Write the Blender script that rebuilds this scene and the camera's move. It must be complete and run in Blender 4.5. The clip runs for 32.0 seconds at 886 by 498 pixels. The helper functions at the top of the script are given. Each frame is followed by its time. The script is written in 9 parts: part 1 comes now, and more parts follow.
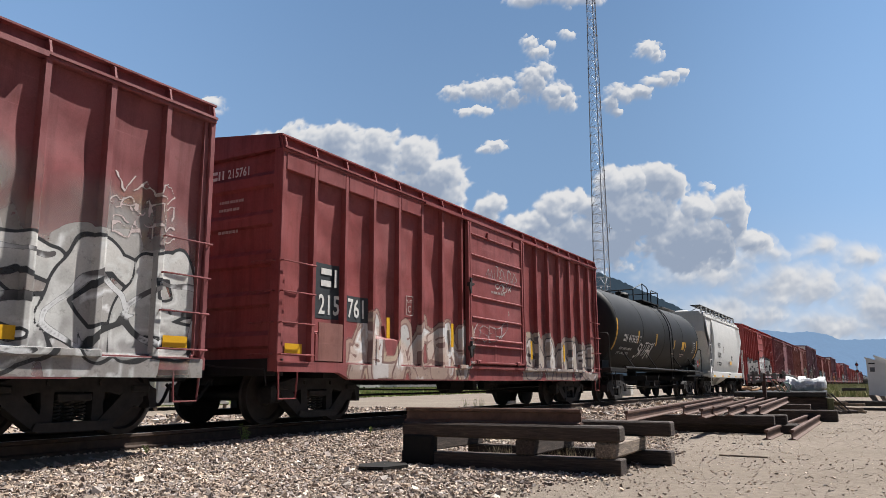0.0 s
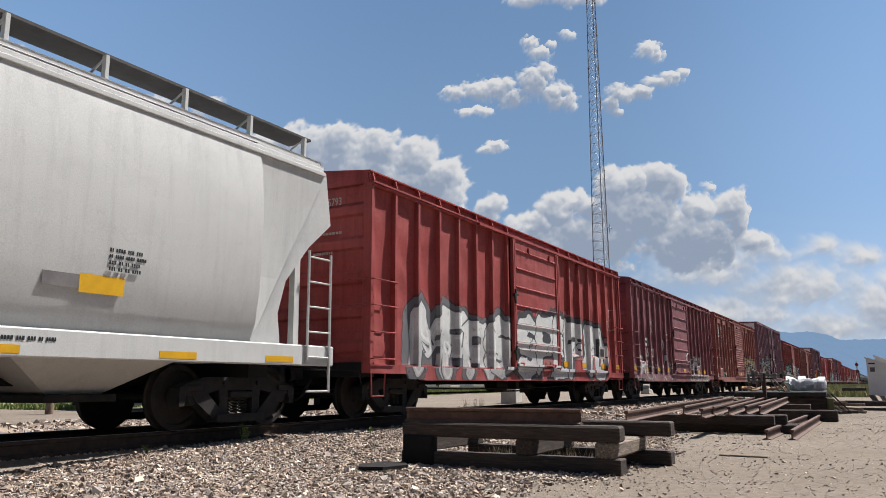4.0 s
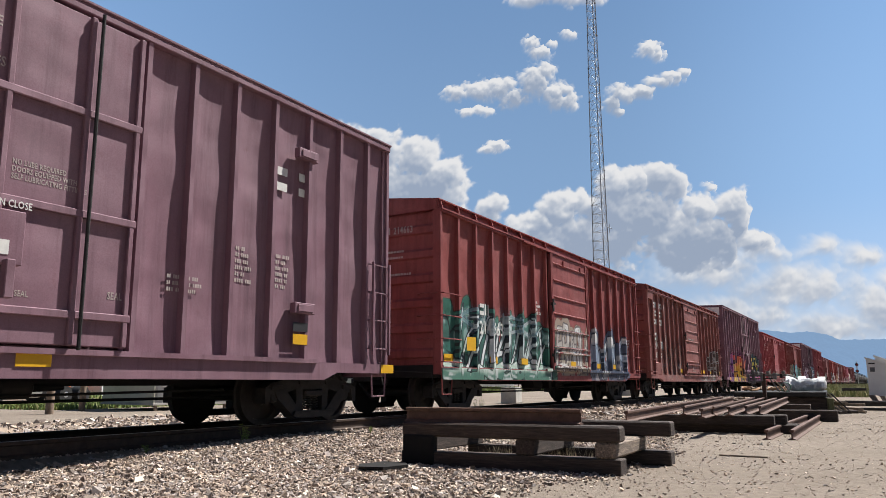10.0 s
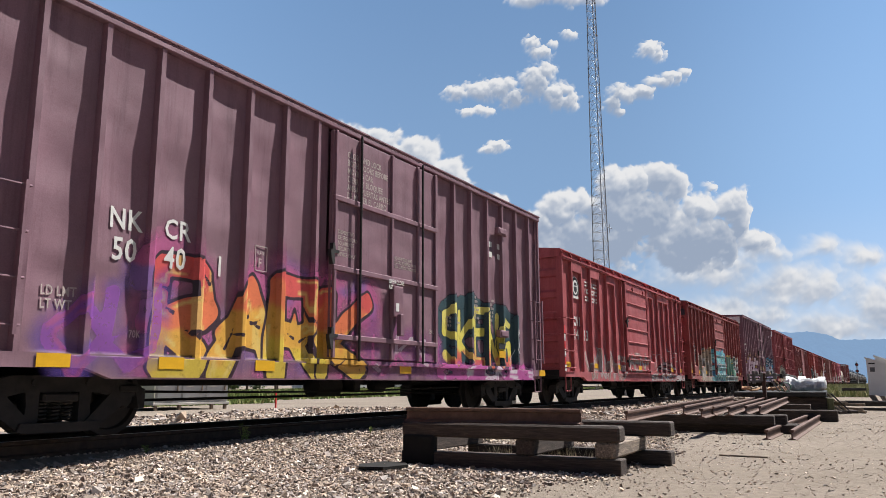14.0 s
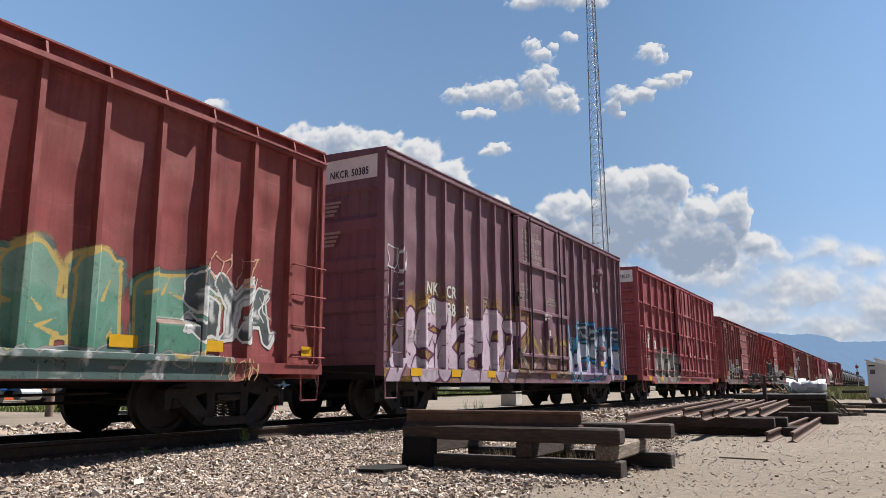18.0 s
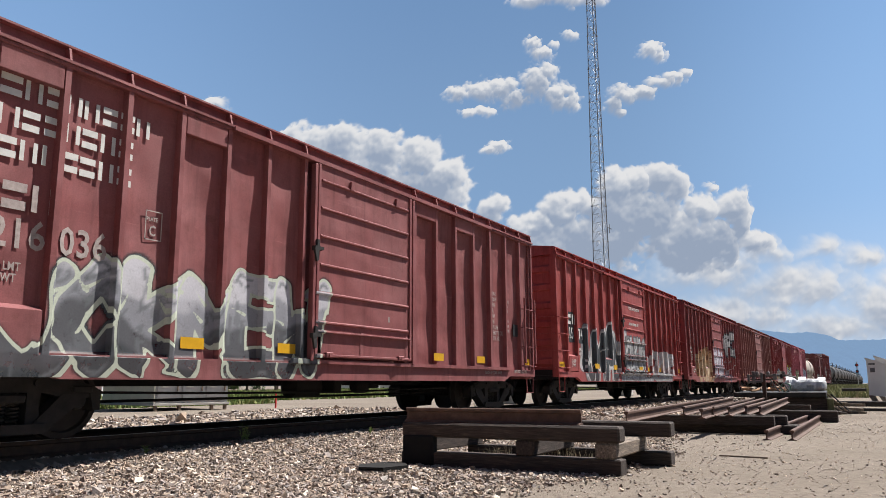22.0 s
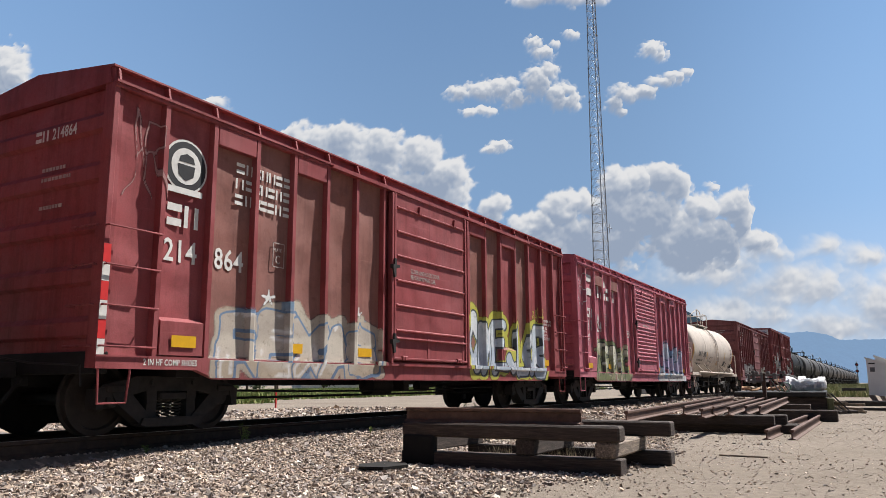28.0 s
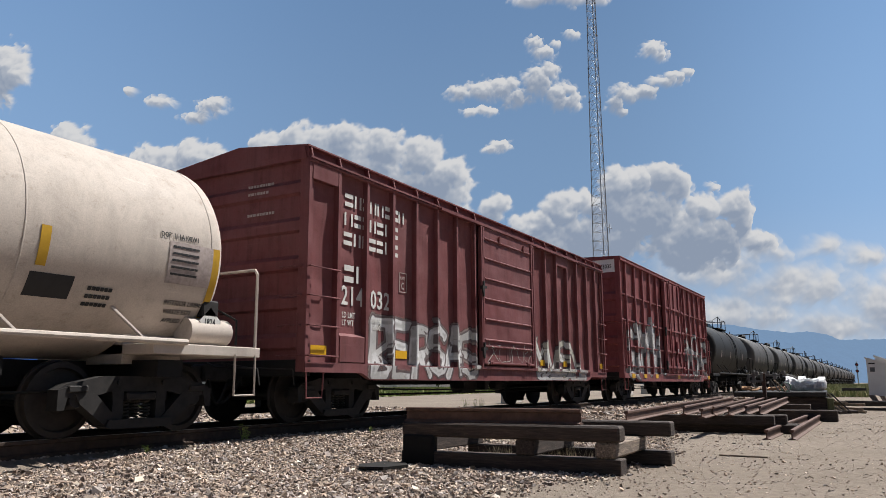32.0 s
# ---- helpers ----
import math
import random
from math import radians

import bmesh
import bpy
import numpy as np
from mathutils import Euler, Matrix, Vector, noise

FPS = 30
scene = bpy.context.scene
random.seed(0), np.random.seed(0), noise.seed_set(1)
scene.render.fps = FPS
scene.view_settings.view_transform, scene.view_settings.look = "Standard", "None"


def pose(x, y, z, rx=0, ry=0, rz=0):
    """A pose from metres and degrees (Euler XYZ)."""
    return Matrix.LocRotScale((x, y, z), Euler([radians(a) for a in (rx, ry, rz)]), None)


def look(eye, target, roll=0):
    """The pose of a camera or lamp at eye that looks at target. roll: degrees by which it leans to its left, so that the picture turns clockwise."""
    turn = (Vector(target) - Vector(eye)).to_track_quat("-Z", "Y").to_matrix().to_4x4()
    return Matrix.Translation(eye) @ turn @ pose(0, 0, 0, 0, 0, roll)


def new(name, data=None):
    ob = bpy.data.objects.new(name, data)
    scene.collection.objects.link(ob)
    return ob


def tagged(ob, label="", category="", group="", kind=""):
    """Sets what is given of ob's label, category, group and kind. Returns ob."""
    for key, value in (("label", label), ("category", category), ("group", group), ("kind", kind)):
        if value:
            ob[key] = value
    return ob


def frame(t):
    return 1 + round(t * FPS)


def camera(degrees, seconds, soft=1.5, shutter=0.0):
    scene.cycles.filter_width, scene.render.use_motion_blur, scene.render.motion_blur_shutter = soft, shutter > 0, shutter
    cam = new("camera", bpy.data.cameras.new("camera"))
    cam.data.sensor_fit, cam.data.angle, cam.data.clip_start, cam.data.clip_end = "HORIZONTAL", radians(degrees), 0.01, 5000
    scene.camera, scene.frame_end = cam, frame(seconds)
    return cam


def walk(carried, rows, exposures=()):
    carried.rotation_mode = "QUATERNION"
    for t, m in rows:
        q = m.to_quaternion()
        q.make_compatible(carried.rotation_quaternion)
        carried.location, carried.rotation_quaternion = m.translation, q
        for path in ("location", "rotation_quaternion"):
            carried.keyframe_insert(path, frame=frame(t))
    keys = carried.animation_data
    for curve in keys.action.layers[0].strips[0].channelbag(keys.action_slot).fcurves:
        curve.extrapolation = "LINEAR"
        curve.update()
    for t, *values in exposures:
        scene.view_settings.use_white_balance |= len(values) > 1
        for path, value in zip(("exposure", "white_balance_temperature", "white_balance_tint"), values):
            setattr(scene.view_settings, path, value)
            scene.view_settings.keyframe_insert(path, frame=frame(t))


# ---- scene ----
# ---------------------------------------------------------------- camera
CZ = 1.0                       # camera height over the yard
RZ = 0.382                     # top of rail
YC = 9.43                      # centre line of the track
SIDE = 1.60                    # half width of a car over its side posts
SPEED, SLOW = 10.652, 0.00214  # the train's pace at 16 s and how it eases

cam = camera(60.67, 32.0, soft=0.7)
EYE = Vector((0.0, 0.0, CZ))


def aim(drop=0.0):
    yaw, pitch = radians(29.786), radians(10.15 + drop)
    way = Vector((math.cos(yaw) * math.cos(pitch), math.sin(yaw) * math.cos(pitch), math.sin(pitch)))
    return look(EYE, EYE + way, -0.27)


walk(cam, [(t, aim(d)) for t, d in (
    (0.0, 0), (4.0, 0), (9.0, 0), (14.4, 0.0), (16.5, 0.085), (18.0, 0.165), (19.2, 0.18), (20.5, 0.13), (21.5, 0.08),
    (22.6, 0.0), (27.0, 0), (32.0, 0))],
     [(0.0, 0.80), (1.0, 0.80), (2.0, 0.70), (3.0, 0.67), (5.0, 0.80), (6.0, 0.88), (8.0, 0.82), (10.0, 0.86), (12.0, 0.83), (14.0, 0.89), (16.0, 0.82), (18.0, 0.84), (20.0, 0.86), (21.0, 0.90), (22.0, 0.82), (23.0, 0.88), (24.5, 0.80), (28.0, 0.82), (29.0, 0.76), (30.0, 0.72), (31.0, 0.68), (32.0, 0.59)])


def along(t):
    a = t - 16.0
    return -SPEED * a + SLOW * a * a


# ---------------------------------------------------------------- light
SUN_E, SUN_A = radians(56), radians(-28)
SUN_DIR = Vector((math.cos(SUN_E) * math.cos(SUN_A), math.cos(SUN_E) * math.sin(SUN_A), math.sin(SUN_E)))
world = bpy.data.worlds.new("world")
scene.world = world
world.use_nodes = True
wt = world.node_tree
sky = wt.nodes.new("ShaderNodeTexSky")
sky.sky_type = "NISHITA"
sky.sun_disc = False
sky.sun_elevation = SUN_E
sky.sun_rotation = math.atan2(SUN_DIR.x, SUN_DIR.y)
sky.altitude = 600
sky.air_density, sky.dust_density, sky.ozone_density = 1.0, 0.6, 2.2
bg = wt.nodes["Background"]
bg.inputs["Strength"].default_value = 0.039
wt.links.new(sky.outputs[0], bg.inputs[0])
sun = new("sun", bpy.data.lights.new("sun", "SUN"))
sun.data.energy = 5.0
sun.data.angle = radians(0.53)
sun.data.color = (1.0, 0.972, 0.93)
sun.matrix_world = look(SUN_DIR * 50, (0, 0, 0))


# ---------------------------------------------------------------- geometry kit
class G:
    def __init__(self):
        self.v, self.f = [], []

    def add(self, vs, fs):
        k = len(self.v)
        self.v += [tuple(p) for p in vs]
        self.f += [tuple(i + k for i in q) for q in fs]
        return self

    def box(self, x0, x1, y0, y1, z0, z1, c=0.0):
        if not c:
            vs = [(x, y, z) for x in (x0, x1) for y in (y0, y1) for z in (z0, z1)]
            return self.add(vs, [(0, 1, 3, 2), (4, 6, 7, 5), (0, 4, 5, 1), (2, 3, 7, 6), (0, 2, 6, 4), (1, 5, 7, 3)])
        vs, ix = [], {}
        for i, x in enumerate((x0, x1)):
            for j, y in enumerate((y0, y1)):
                for k, z in enumerate((z0, z1)):
                    sx, sy, sz = (c if i == 0 else -c), (c if j == 0 else -c), (c if k == 0 else -c)
                    for n, p in enumerate(((x, y + sy, z + sz), (x + sx, y, z + sz), (x + sx, y + sy, z))):
                        ix[i, j, k, n] = len(vs)
                        vs.append(p)
        fs = []
        for i in (0, 1):
            fs.append([ix[i, j, k, 0] for j, k in ((0, 0), (1, 0), (1, 1), (0, 1))])
            fs.append([ix[j, i, k, 1] for j, k in ((0, 0), (1, 0), (1, 1), (0, 1))])
            fs.append([ix[j, k, i, 2] for j, k in ((0, 0), (1, 0), (1, 1), (0, 1))])
        for a in (0, 1):
            for b in (0, 1):
                fs.append([ix[a, b, 0, 0], ix[a, b, 1, 0], ix[a, b, 1, 1], ix[a, b, 0, 1]])
                fs.append([ix[a, 0, b, 0], ix[a, 1, b, 0], ix[a, 1, b, 2], ix[a, 0, b, 2]])
                fs.append([ix[0, a, b, 1], ix[1, a, b, 1], ix[1, a, b, 2], ix[0, a, b, 2]])
                for d in (0, 1):
                    fs.append([ix[a, b, d, 0], ix[a, b, d, 1], ix[a, b, d, 2]])
        return self.add(vs, fs)

    def cyl(self, p0, p1, r, n=8, r1=None, caps=True):
        p0, p1 = Vector(p0), Vector(p1)
        w = (p1 - p0).normalized()
        a = w.orthogonal().normalized()
        b = w.cross(a)
        r1 = r if r1 is None else r1
        vs = []
        for p, q in ((p0, r), (p1, r1)):
            for i in range(n):
                t = 2 * math.pi * i / n
                vs.append(p + (a * math.cos(t) + b * math.sin(t)) * q)
        fs = [(i, (i + 1) % n, n + (i + 1) % n, n + i) for i in range(n)]
        if caps:
            fs += [tuple(range(n))[::-1], tuple(range(n, 2 * n))]
        return self.add(vs, fs)

    def tube(self, pts, r, n=6):
        """One round bar swept along the points."""
        P = [Vector(p) for p in pts]
        rings, a = [], None
        for i, p in enumerate(P):
            w = ((P[i + 1] - p).normalized() if i + 1 < len(P) else Vector()) + ((p - P[i - 1]).normalized() if i else Vector())
            w = w.normalized() if w.length > 1e-6 else (P[1] - P[0]).normalized()
            a = w.orthogonal() if a is None else a - w * a.dot(w)
            a = a.normalized() if a.length > 1e-6 else w.orthogonal().normalized()
            b = w.cross(a)
            rings += [p + (a * math.cos(2 * math.pi * k / n) + b * math.sin(2 * math.pi * k / n)) * r for k in range(n)]
        m = len(P)
        fs = [(j * n + k, j * n + (k + 1) % n, (j + 1) * n + (k + 1) % n, (j + 1) * n + k) for j in range(m - 1) for k in range(n)]
        fs += [tuple(range(n))[::-1], tuple(range((m - 1) * n, m * n))]
        return self.add(rings, fs)

    def ext(self, prof, axis, a, b):
        n = len(prof)
        put = {"x": lambda t, p: (t, p[0], p[1]), "y": lambda t, p: (p[0], t, p[1]), "z": lambda t, p: (p[0], p[1], t)}[axis]
        vs = [put(t, p) for t in (a, b) for p in prof]
        fs = [(i, (i + 1) % n, n + (i + 1) % n, n + i) for i in range(n)] + [tuple(range(n))[::-1], tuple(range(n, 2 * n))]
        return self.add(vs, fs)

    def lathe(self, prof, axis, n=24, at=(0, 0, 0)):
        """prof: (along, radius) rows, turned round the axis through at."""
        vs = []
        for s, q in prof:
            for i in range(n):
                t = 2 * math.pi * i / n
                c, d = math.cos(t) * q, math.sin(t) * q
                p = {"x": (s, c, d), "y": (d, s, c), "z": (c, d, s)}[axis]
                vs.append((p[0] + at[0], p[1] + at[1], p[2] + at[2]))
        m = len(prof)
        fs = [(j * n + i, j * n + (i + 1) % n, (j + 1) * n + (i + 1) % n, (j + 1) * n + i) for j in range(m - 1) for i in range(n)]
        fs += [tuple(range(n))[::-1], tuple(range((m - 1) * n, m * n))]
        return self.add(vs, fs)

    def mesh(self, name, smooth=True):
        me = bpy.data.meshes.new(name)
        me.from_pydata(self.v, [], self.f)
        bm = bmesh.new()
        bm.from_mesh(me)
        bmesh.ops.recalc_face_normals(bm, faces=bm.faces)
        bm.to_mesh(me)
        bm.free()
        if smooth:
            me.shade_smooth()
            me.set_sharp_from_angle(angle=radians(32))
        return me


MESHES = {}


def shared(key, make):
    if key not in MESHES:
        g = make()
        MESHES[key] = g.mesh(str(key[0])) if isinstance(g, G) else g
    return MESHES[key]


def part(name, g, material, parent, label="", at=None):
    """One mesh object under a thing or a part."""
    me = g.mesh(name) if isinstance(g, G) else g
    ob = new(name, me)
    if material and not me.materials:
        me.materials.append(material)
    elif material and me.materials[0] != material:
        ob.material_slots[0].link = "OBJECT"
        ob.material_slots[0].material = material
    ob.parent = parent
    if at is not None:
        ob.location = at
    if label:
        ob["label"] = label
    return ob


def thing(name, label, category, group="", kind="", at=(0, 0, 0), rz=0.0):
    ob = new(name)
    ob.empty_display_size = 0.2
    ob.location = at
    ob.rotation_euler = (0, 0, radians(rz))
    return tagged(ob, label, category, group, kind)


def solid(name, g, material, label, category, group="", kind="", at=(0, 0, 0), rz=0.0):
    me = g.mesh(name) if isinstance(g, G) else g
    ob = new(name, me)
    if not me.materials:
        me.materials.append(material)
    ob.location = at
    ob.rotation_euler = (0, 0, radians(rz))
    return tagged(ob, label, category, group, kind)


def big_mesh(name, v, f, loops=4):
    """A mesh from arrays: v (n,3), f (m,loops)."""
    me = bpy.data.meshes.new(name)
    me.vertices.add(len(v))
    me.vertices.foreach_set("co", np.asarray(v, np.float32).ravel())
    me.loops.add(f.size)
    me.loops.foreach_set("vertex_index", np.asarray(f, np.int32).ravel())
    me.polygons.add(len(f))
    me.polygons.foreach_set("loop_start", np.arange(0, f.size, loops, dtype=np.int32))
    me.update(calc_edges=True)
    me.validate()
    return me


# ---------------------------------------------------------------- materials
class N:
    """A short way to write node trees."""

    def __init__(self, name):
        self.m = bpy.data.materials.new(name)
        self.m.use_nodes = True
        self.t = self.m.node_tree
        self.b = self.t.nodes["Principled BSDF"]
        self.co = self.t.nodes.new("ShaderNodeTexCoord").outputs["Object"]

    def link(self, a, b):
        self.t.links.new(a, b)

    def set(self, **kw):
        for k, v in kw.items():
            s = self.b.inputs[k.replace("_", " ")]
            if isinstance(v, bpy.types.NodeSocket):
                self.link(v, s)
            else:
                s.default_value = v
        return self

    def scaled(self, sx, sy, sz, vec=None):
        n = self.t.nodes.new("ShaderNodeMapping")
        n.inputs["Scale"].default_value = (sx, sy, sz)
        self.link(vec or self.co, n.inputs["Vector"])
        return n.outputs[0]

    def noise(self, scale, detail=4, rough=0.6, vec=None, out="Fac", warp=0.0):
        n = self.t.nodes.new("ShaderNodeTexNoise")
        n.inputs["Scale"].default_value = scale
        n.inputs["Detail"].default_value = detail
        n.inputs["Roughness"].default_value = rough
        n.inputs["Distortion"].default_value = warp
        self.link(vec or self.co, n.inputs["Vector"])
        return n.outputs[out]

    def ramp(self, fac, *stops):
        n = self.t.nodes.new("ShaderNodeValToRGB")
        e = n.color_ramp.elements
        while len(e) < len(stops):
            e.new(0.5)
        for q, (p, c) in zip(e, stops):
            q.position = p
            q.color = (*c, 1) if isinstance(c, (tuple, list)) else (c, c, c, 1)
        self.link(fac, n.inputs[0])
        return n.outputs[0]

    def mix(self, fac, a, b, how="MIX"):
        n = self.t.nodes.new("ShaderNodeMix")
        n.data_type = "RGBA"
        n.blend_type = how
        for s, v in ((n.inputs[0], fac), (n.inputs[6], a), (n.inputs[7], b)):
            if isinstance(v, bpy.types.NodeSocket):
                self.link(v, s)
            elif s == n.inputs[0]:
                s.default_value = v
            else:
                s.default_value = (*v, 1)
        return n.outputs[2]

    def math(self, op, a, b=0.0, clamp=False):
        n = self.t.nodes.new("ShaderNodeMath")
        n.operation = op
        n.use_clamp = clamp
        for s, v in zip(n.inputs, (a, b)):
            if isinstance(v, bpy.types.NodeSocket):
                self.link(v, s)
            else:
                s.default_value = v
        return n.outputs[0]

    def axis(self, k, vec=None):
        n = self.t.nodes.new("ShaderNodeSeparateXYZ")
        self.link(vec or self.co, n.inputs[0])
        return n.outputs[k]

    def rand(self):
        return self.t.nodes.new("ShaderNodeObjectInfo").outputs["Random"]

    def island(self):
        return self.t.nodes.new("ShaderNodeNewGeometry").outputs["Random Per Island"]

    def world_pos(self):
        return self.t.nodes.new("ShaderNodeNewGeometry").outputs["Position"]

    def bump(self, h, strength=0.3, dist=0.02):
        n = self.t.nodes.new("ShaderNodeBump")
        n.inputs["Strength"].default_value = strength
        n.inputs["Distance"].default_value = dist
        self.link(h, n.inputs["Height"])
        self.link(n.outputs[0], self.b.inputs["Normal"])
        return self


def paint(name, col, fade=0.13, rust=0.35, rough=0.6, dark=0.5, dent=1.0):
    """Old railway paint: faded patches, vertical streaks, rust freckles and grime."""
    n = N(name)
    c = tuple(min(1.0, 1.07 * q) for q in (col[0], col[1], col[2] * (1.14 if col[0] > 1.4 * col[1] else 1.0)))
    faded = tuple(min(1, q * (1 - fade) + fade * (0.42 * (sum(c) / 3) + 0.22)) for q in c)
    deep = tuple(q * dark for q in c)
    big = n.noise(0.55, 5, 0.65)
    base = n.mix(n.ramp(big, (0.35, 0.0), (0.7, 1.0)), c, faded)
    streak = n.noise(1.0, 6, 0.7, n.scaled(5.0, 5.0, 0.35))
    base = n.mix(n.ramp(streak, (0.50, 0.0), (0.72, 0.7)), base, deep)
    blot = n.noise(1.7, 7, 0.72, warp=0.4)
    base = n.mix(n.ramp(blot, (0.50, 0.0), (0.66, 0.55 * min(1.0, 3 * rust))), base, tuple(q * 0.62 for q in c))
    rub = n.noise(1.0, 6, 0.75, n.scaled(0.7, 0.7, 9.0))
    base = n.mix(n.ramp(rub, (0.60, 0.0), (0.72, 0.5 * min(1.0, 3 * rust))), base, tuple(min(1, q * 1.25 + 0.05) for q in c))
    scar = n.noise(2.4, 8, 0.8, n.scaled(2.2, 2.2, 0.9))
    base = n.mix(n.ramp(scar, (0.655, 0.0), (0.675, 0.7 * min(1.0, 3 * rust))), base, tuple(min(1, 0.75 * q + 0.055) for q in c))
    spots = n.noise(7.0, 8, 0.75)
    base = n.mix(n.ramp(spots, (0.58, 0.0), (0.70, rust)), base, (0.10, 0.035, 0.015))
    fine = n.noise(60, 3, 0.6)
    base = n.mix(0.10, base, n.ramp(fine, (0.3, 0.0), (0.7, 1.0)), "OVERLAY")
    n.b.inputs["Specular IOR Level"].default_value = 0.3
    n.set(Base_Color=base, Roughness=n.ramp(spots, (0.3, rough - 0.08), (0.8, min(0.95, rough + 0.25))))
    h = n.math("ADD", n.math("ADD", n.math("MULTIPLY", n.noise(1.5, 1, 0.4), 2.2 * dent), n.math("MULTIPLY", n.noise(0.7, 1, 0.4, n.scaled(1.0, 1.0, 2.2)), 1.6 * dent)), n.math("MULTIPLY", fine, 0.035))
    return n.bump(h, 0.6, 0.04).m


def plain(name, col, rough=0.6, metal=0.0, var=0.3, scale=6.0, bump=0.15, dist=0.004, gloss=0.35):
    n = N(name)
    k = n.noise(scale, 6, 0.65)
    lo = tuple(q * (1 - var) for q in col)
    hi = tuple(min(1, q * (1 + var)) for q in col)
    n.set(Base_Color=n.ramp(k, (0.3, lo), (0.7, hi)), Roughness=rough, Metallic=metal)
    n.b.inputs["Specular IOR Level"].default_value = gloss
    return n.bump(n.noise(scale * 7, 4, 0.6), bump, dist).m


M = {}
M["black"] = plain("sooty_steel", (0.010, 0.009, 0.0085), 0.85, 0.0, 0.4, 5)
M["truck"] = plain("greasy_cast_steel", (0.019, 0.017, 0.0165), 0.75, 0.0, 0.45, 7, 0.4, 0.006)
M["wheel"] = plain("rolled_steel", (0.023, 0.0185, 0.0165), 0.65, 0.0, 0.4, 8)
M["tread"] = plain("bright_tread", (0.45, 0.44, 0.42), 0.3, 0.9, 0.15, 10)
M["spring"] = plain("spring_steel", (0.035, 0.030, 0.026), 0.65, 0.1, 0.3, 9)
M["white"] = plain("stencil_white", (0.60, 0.59, 0.56), 0.6, 0.0, 0.12, 9)
M["dim_white"] = plain("worn_white", (0.36, 0.30, 0.28), 0.7, 0.0, 0.25, 14)
M["ink"] = plain("stencil_black", (0.02, 0.02, 0.022), 0.6, 0.0, 0.2, 9)
M["yellow"] = plain("reflective_yellow", (0.62, 0.34, 0.012), 0.45, 0.0, 0.10, 7)
M["red"] = plain("reflective_red", (0.55, 0.03, 0.03), 0.45, 0.0, 0.1, 7)
M["blue"] = plain("blue_paint", (0.02, 0.09, 0.30), 0.35, 0.0, 0.1, 2)
M["mustard"] = plain("faded_mustard", (0.48, 0.28, 0.02), 0.5, 0.0, 0.15, 7)
M["silver_old"] = plain("dull_silver_casting", (0.35, 0.34, 0.32), 0.5, 0.4, 0.3, 7)
M["grey_roof"] = plain("galvanised_roof", (0.16, 0.13, 0.12), 0.6, 0.3, 0.4, 3)


# ---------------------------------------------------------------- running gear
WR = 0.457


def wheel_mesh():
    g = G()
    for s in (-1, 1):
        c = 0.75 * s
        g.lathe([(c - 0.075 * s, WR + 0.025), (c - 0.045 * s, WR + 0.022), (c - 0.03 * s, WR), (c + 0.065 * s, WR - 0.004), (c + 0.07 * s, WR - 0.07),
                 (c + 0.02 * s, WR - 0.09), (c + 0.03 * s, 0.17), (c + 0.07 * s, 0.13), (c + 0.07 * s, 0.0)], "y", 28)
    g.cyl((0, -0.98, 0), (0, 0.98, 0), 0.085, 12)
    for s in (-1, 1):
        for k in range(3):
            a = k * 2.094
            g.cyl((0.06 * math.cos(a), 0.98 * s, 0.06 * math.sin(a)), (0.06 * math.cos(a), 1.0 * s, 0.06 * math.sin(a)), 0.02, 6)
    return g


def sideframe_mesh():
    """A heavy cast side frame: arched top member, two slanted windows, a spring opening, bearing pedestals."""
    g = G()
    y0, y1 = -0.09, 0.09
    g.ext([(-0.56, 0.74), (0.56, 0.74), (0.84, 0.68), (1.06, 0.64), (1.15, 0.58), (1.15, 0.50), (0.78, 0.47), (0.46, 0.55), (-0.46, 0.55), (-0.78, 0.47), (-1.15, 0.50), (-1.15, 0.58), (-1.06, 0.64), (-0.84, 0.68)], "y", y0, y1)
    for s in (-1, 1):
        g.ext([(s * 0.66, 0.53), (s * 0.94, 0.53), (s * 0.86, 0.40), (s * 0.48, 0.12), (s * 0.28, 0.12), (s * 0.32, 0.20)], "y", y0 - 0.012, y1 + 0.006)
        g.ext([(s * 0.25, 0.58), (s * 0.42, 0.58), (s * 0.40, 0.40), (s * 0.42, 0.18), (s * 0.25, 0.18)], "y", y0 + 0.01, y1 - 0.01)
        g.ext([(s * 1.00, 0.62), (s * 1.16, 0.58), (s * 1.16, 0.34), (s * 1.07, 0.34)], "y", y0 - 0.018, y1 + 0.012)
        g.ext([(s * 0.68, 0.60), (s * 0.80, 0.60), (s * 0.78, 0.34), (s * 0.70, 0.36)], "y", y0 + 0.005, y1 - 0.005)
        g.box(min(s * 0.78, s * 1.04), max(s * 0.78, s * 1.04), y0 - 0.04, y1 - 0.02, 0.545, 0.625, 0.012)
        g.cyl((s * 0.34, y0 - 0.03, 0.66), (s * 0.34, y0, 0.66), 0.035, 8)
    g.ext([(-0.52, 0.13), (-0.44, 0.10), (0.44, 0.10), (0.52, 0.13), (0.48, 0.21), (-0.48, 0.21)], "y", y0 - 0.05, y1)
    g.box(-0.22, 0.22, y0 - 0.035, y1, 0.44, 0.54, 0.02)
    return g


def spring_mesh():
    return G().tube([(0.055 * math.cos(t * 0.785), 0.055 * math.sin(t * 0.785), 0.225 + t * 0.0052) for t in range(48)], 0.014, 5)


def cap_mesh():
    g = G()
    g.lathe([(-1.11, 0.0), (-1.115, 0.09), (-1.08, 0.11), (-0.96, 0.115)], "y", 12)
    return g


AXLES = []


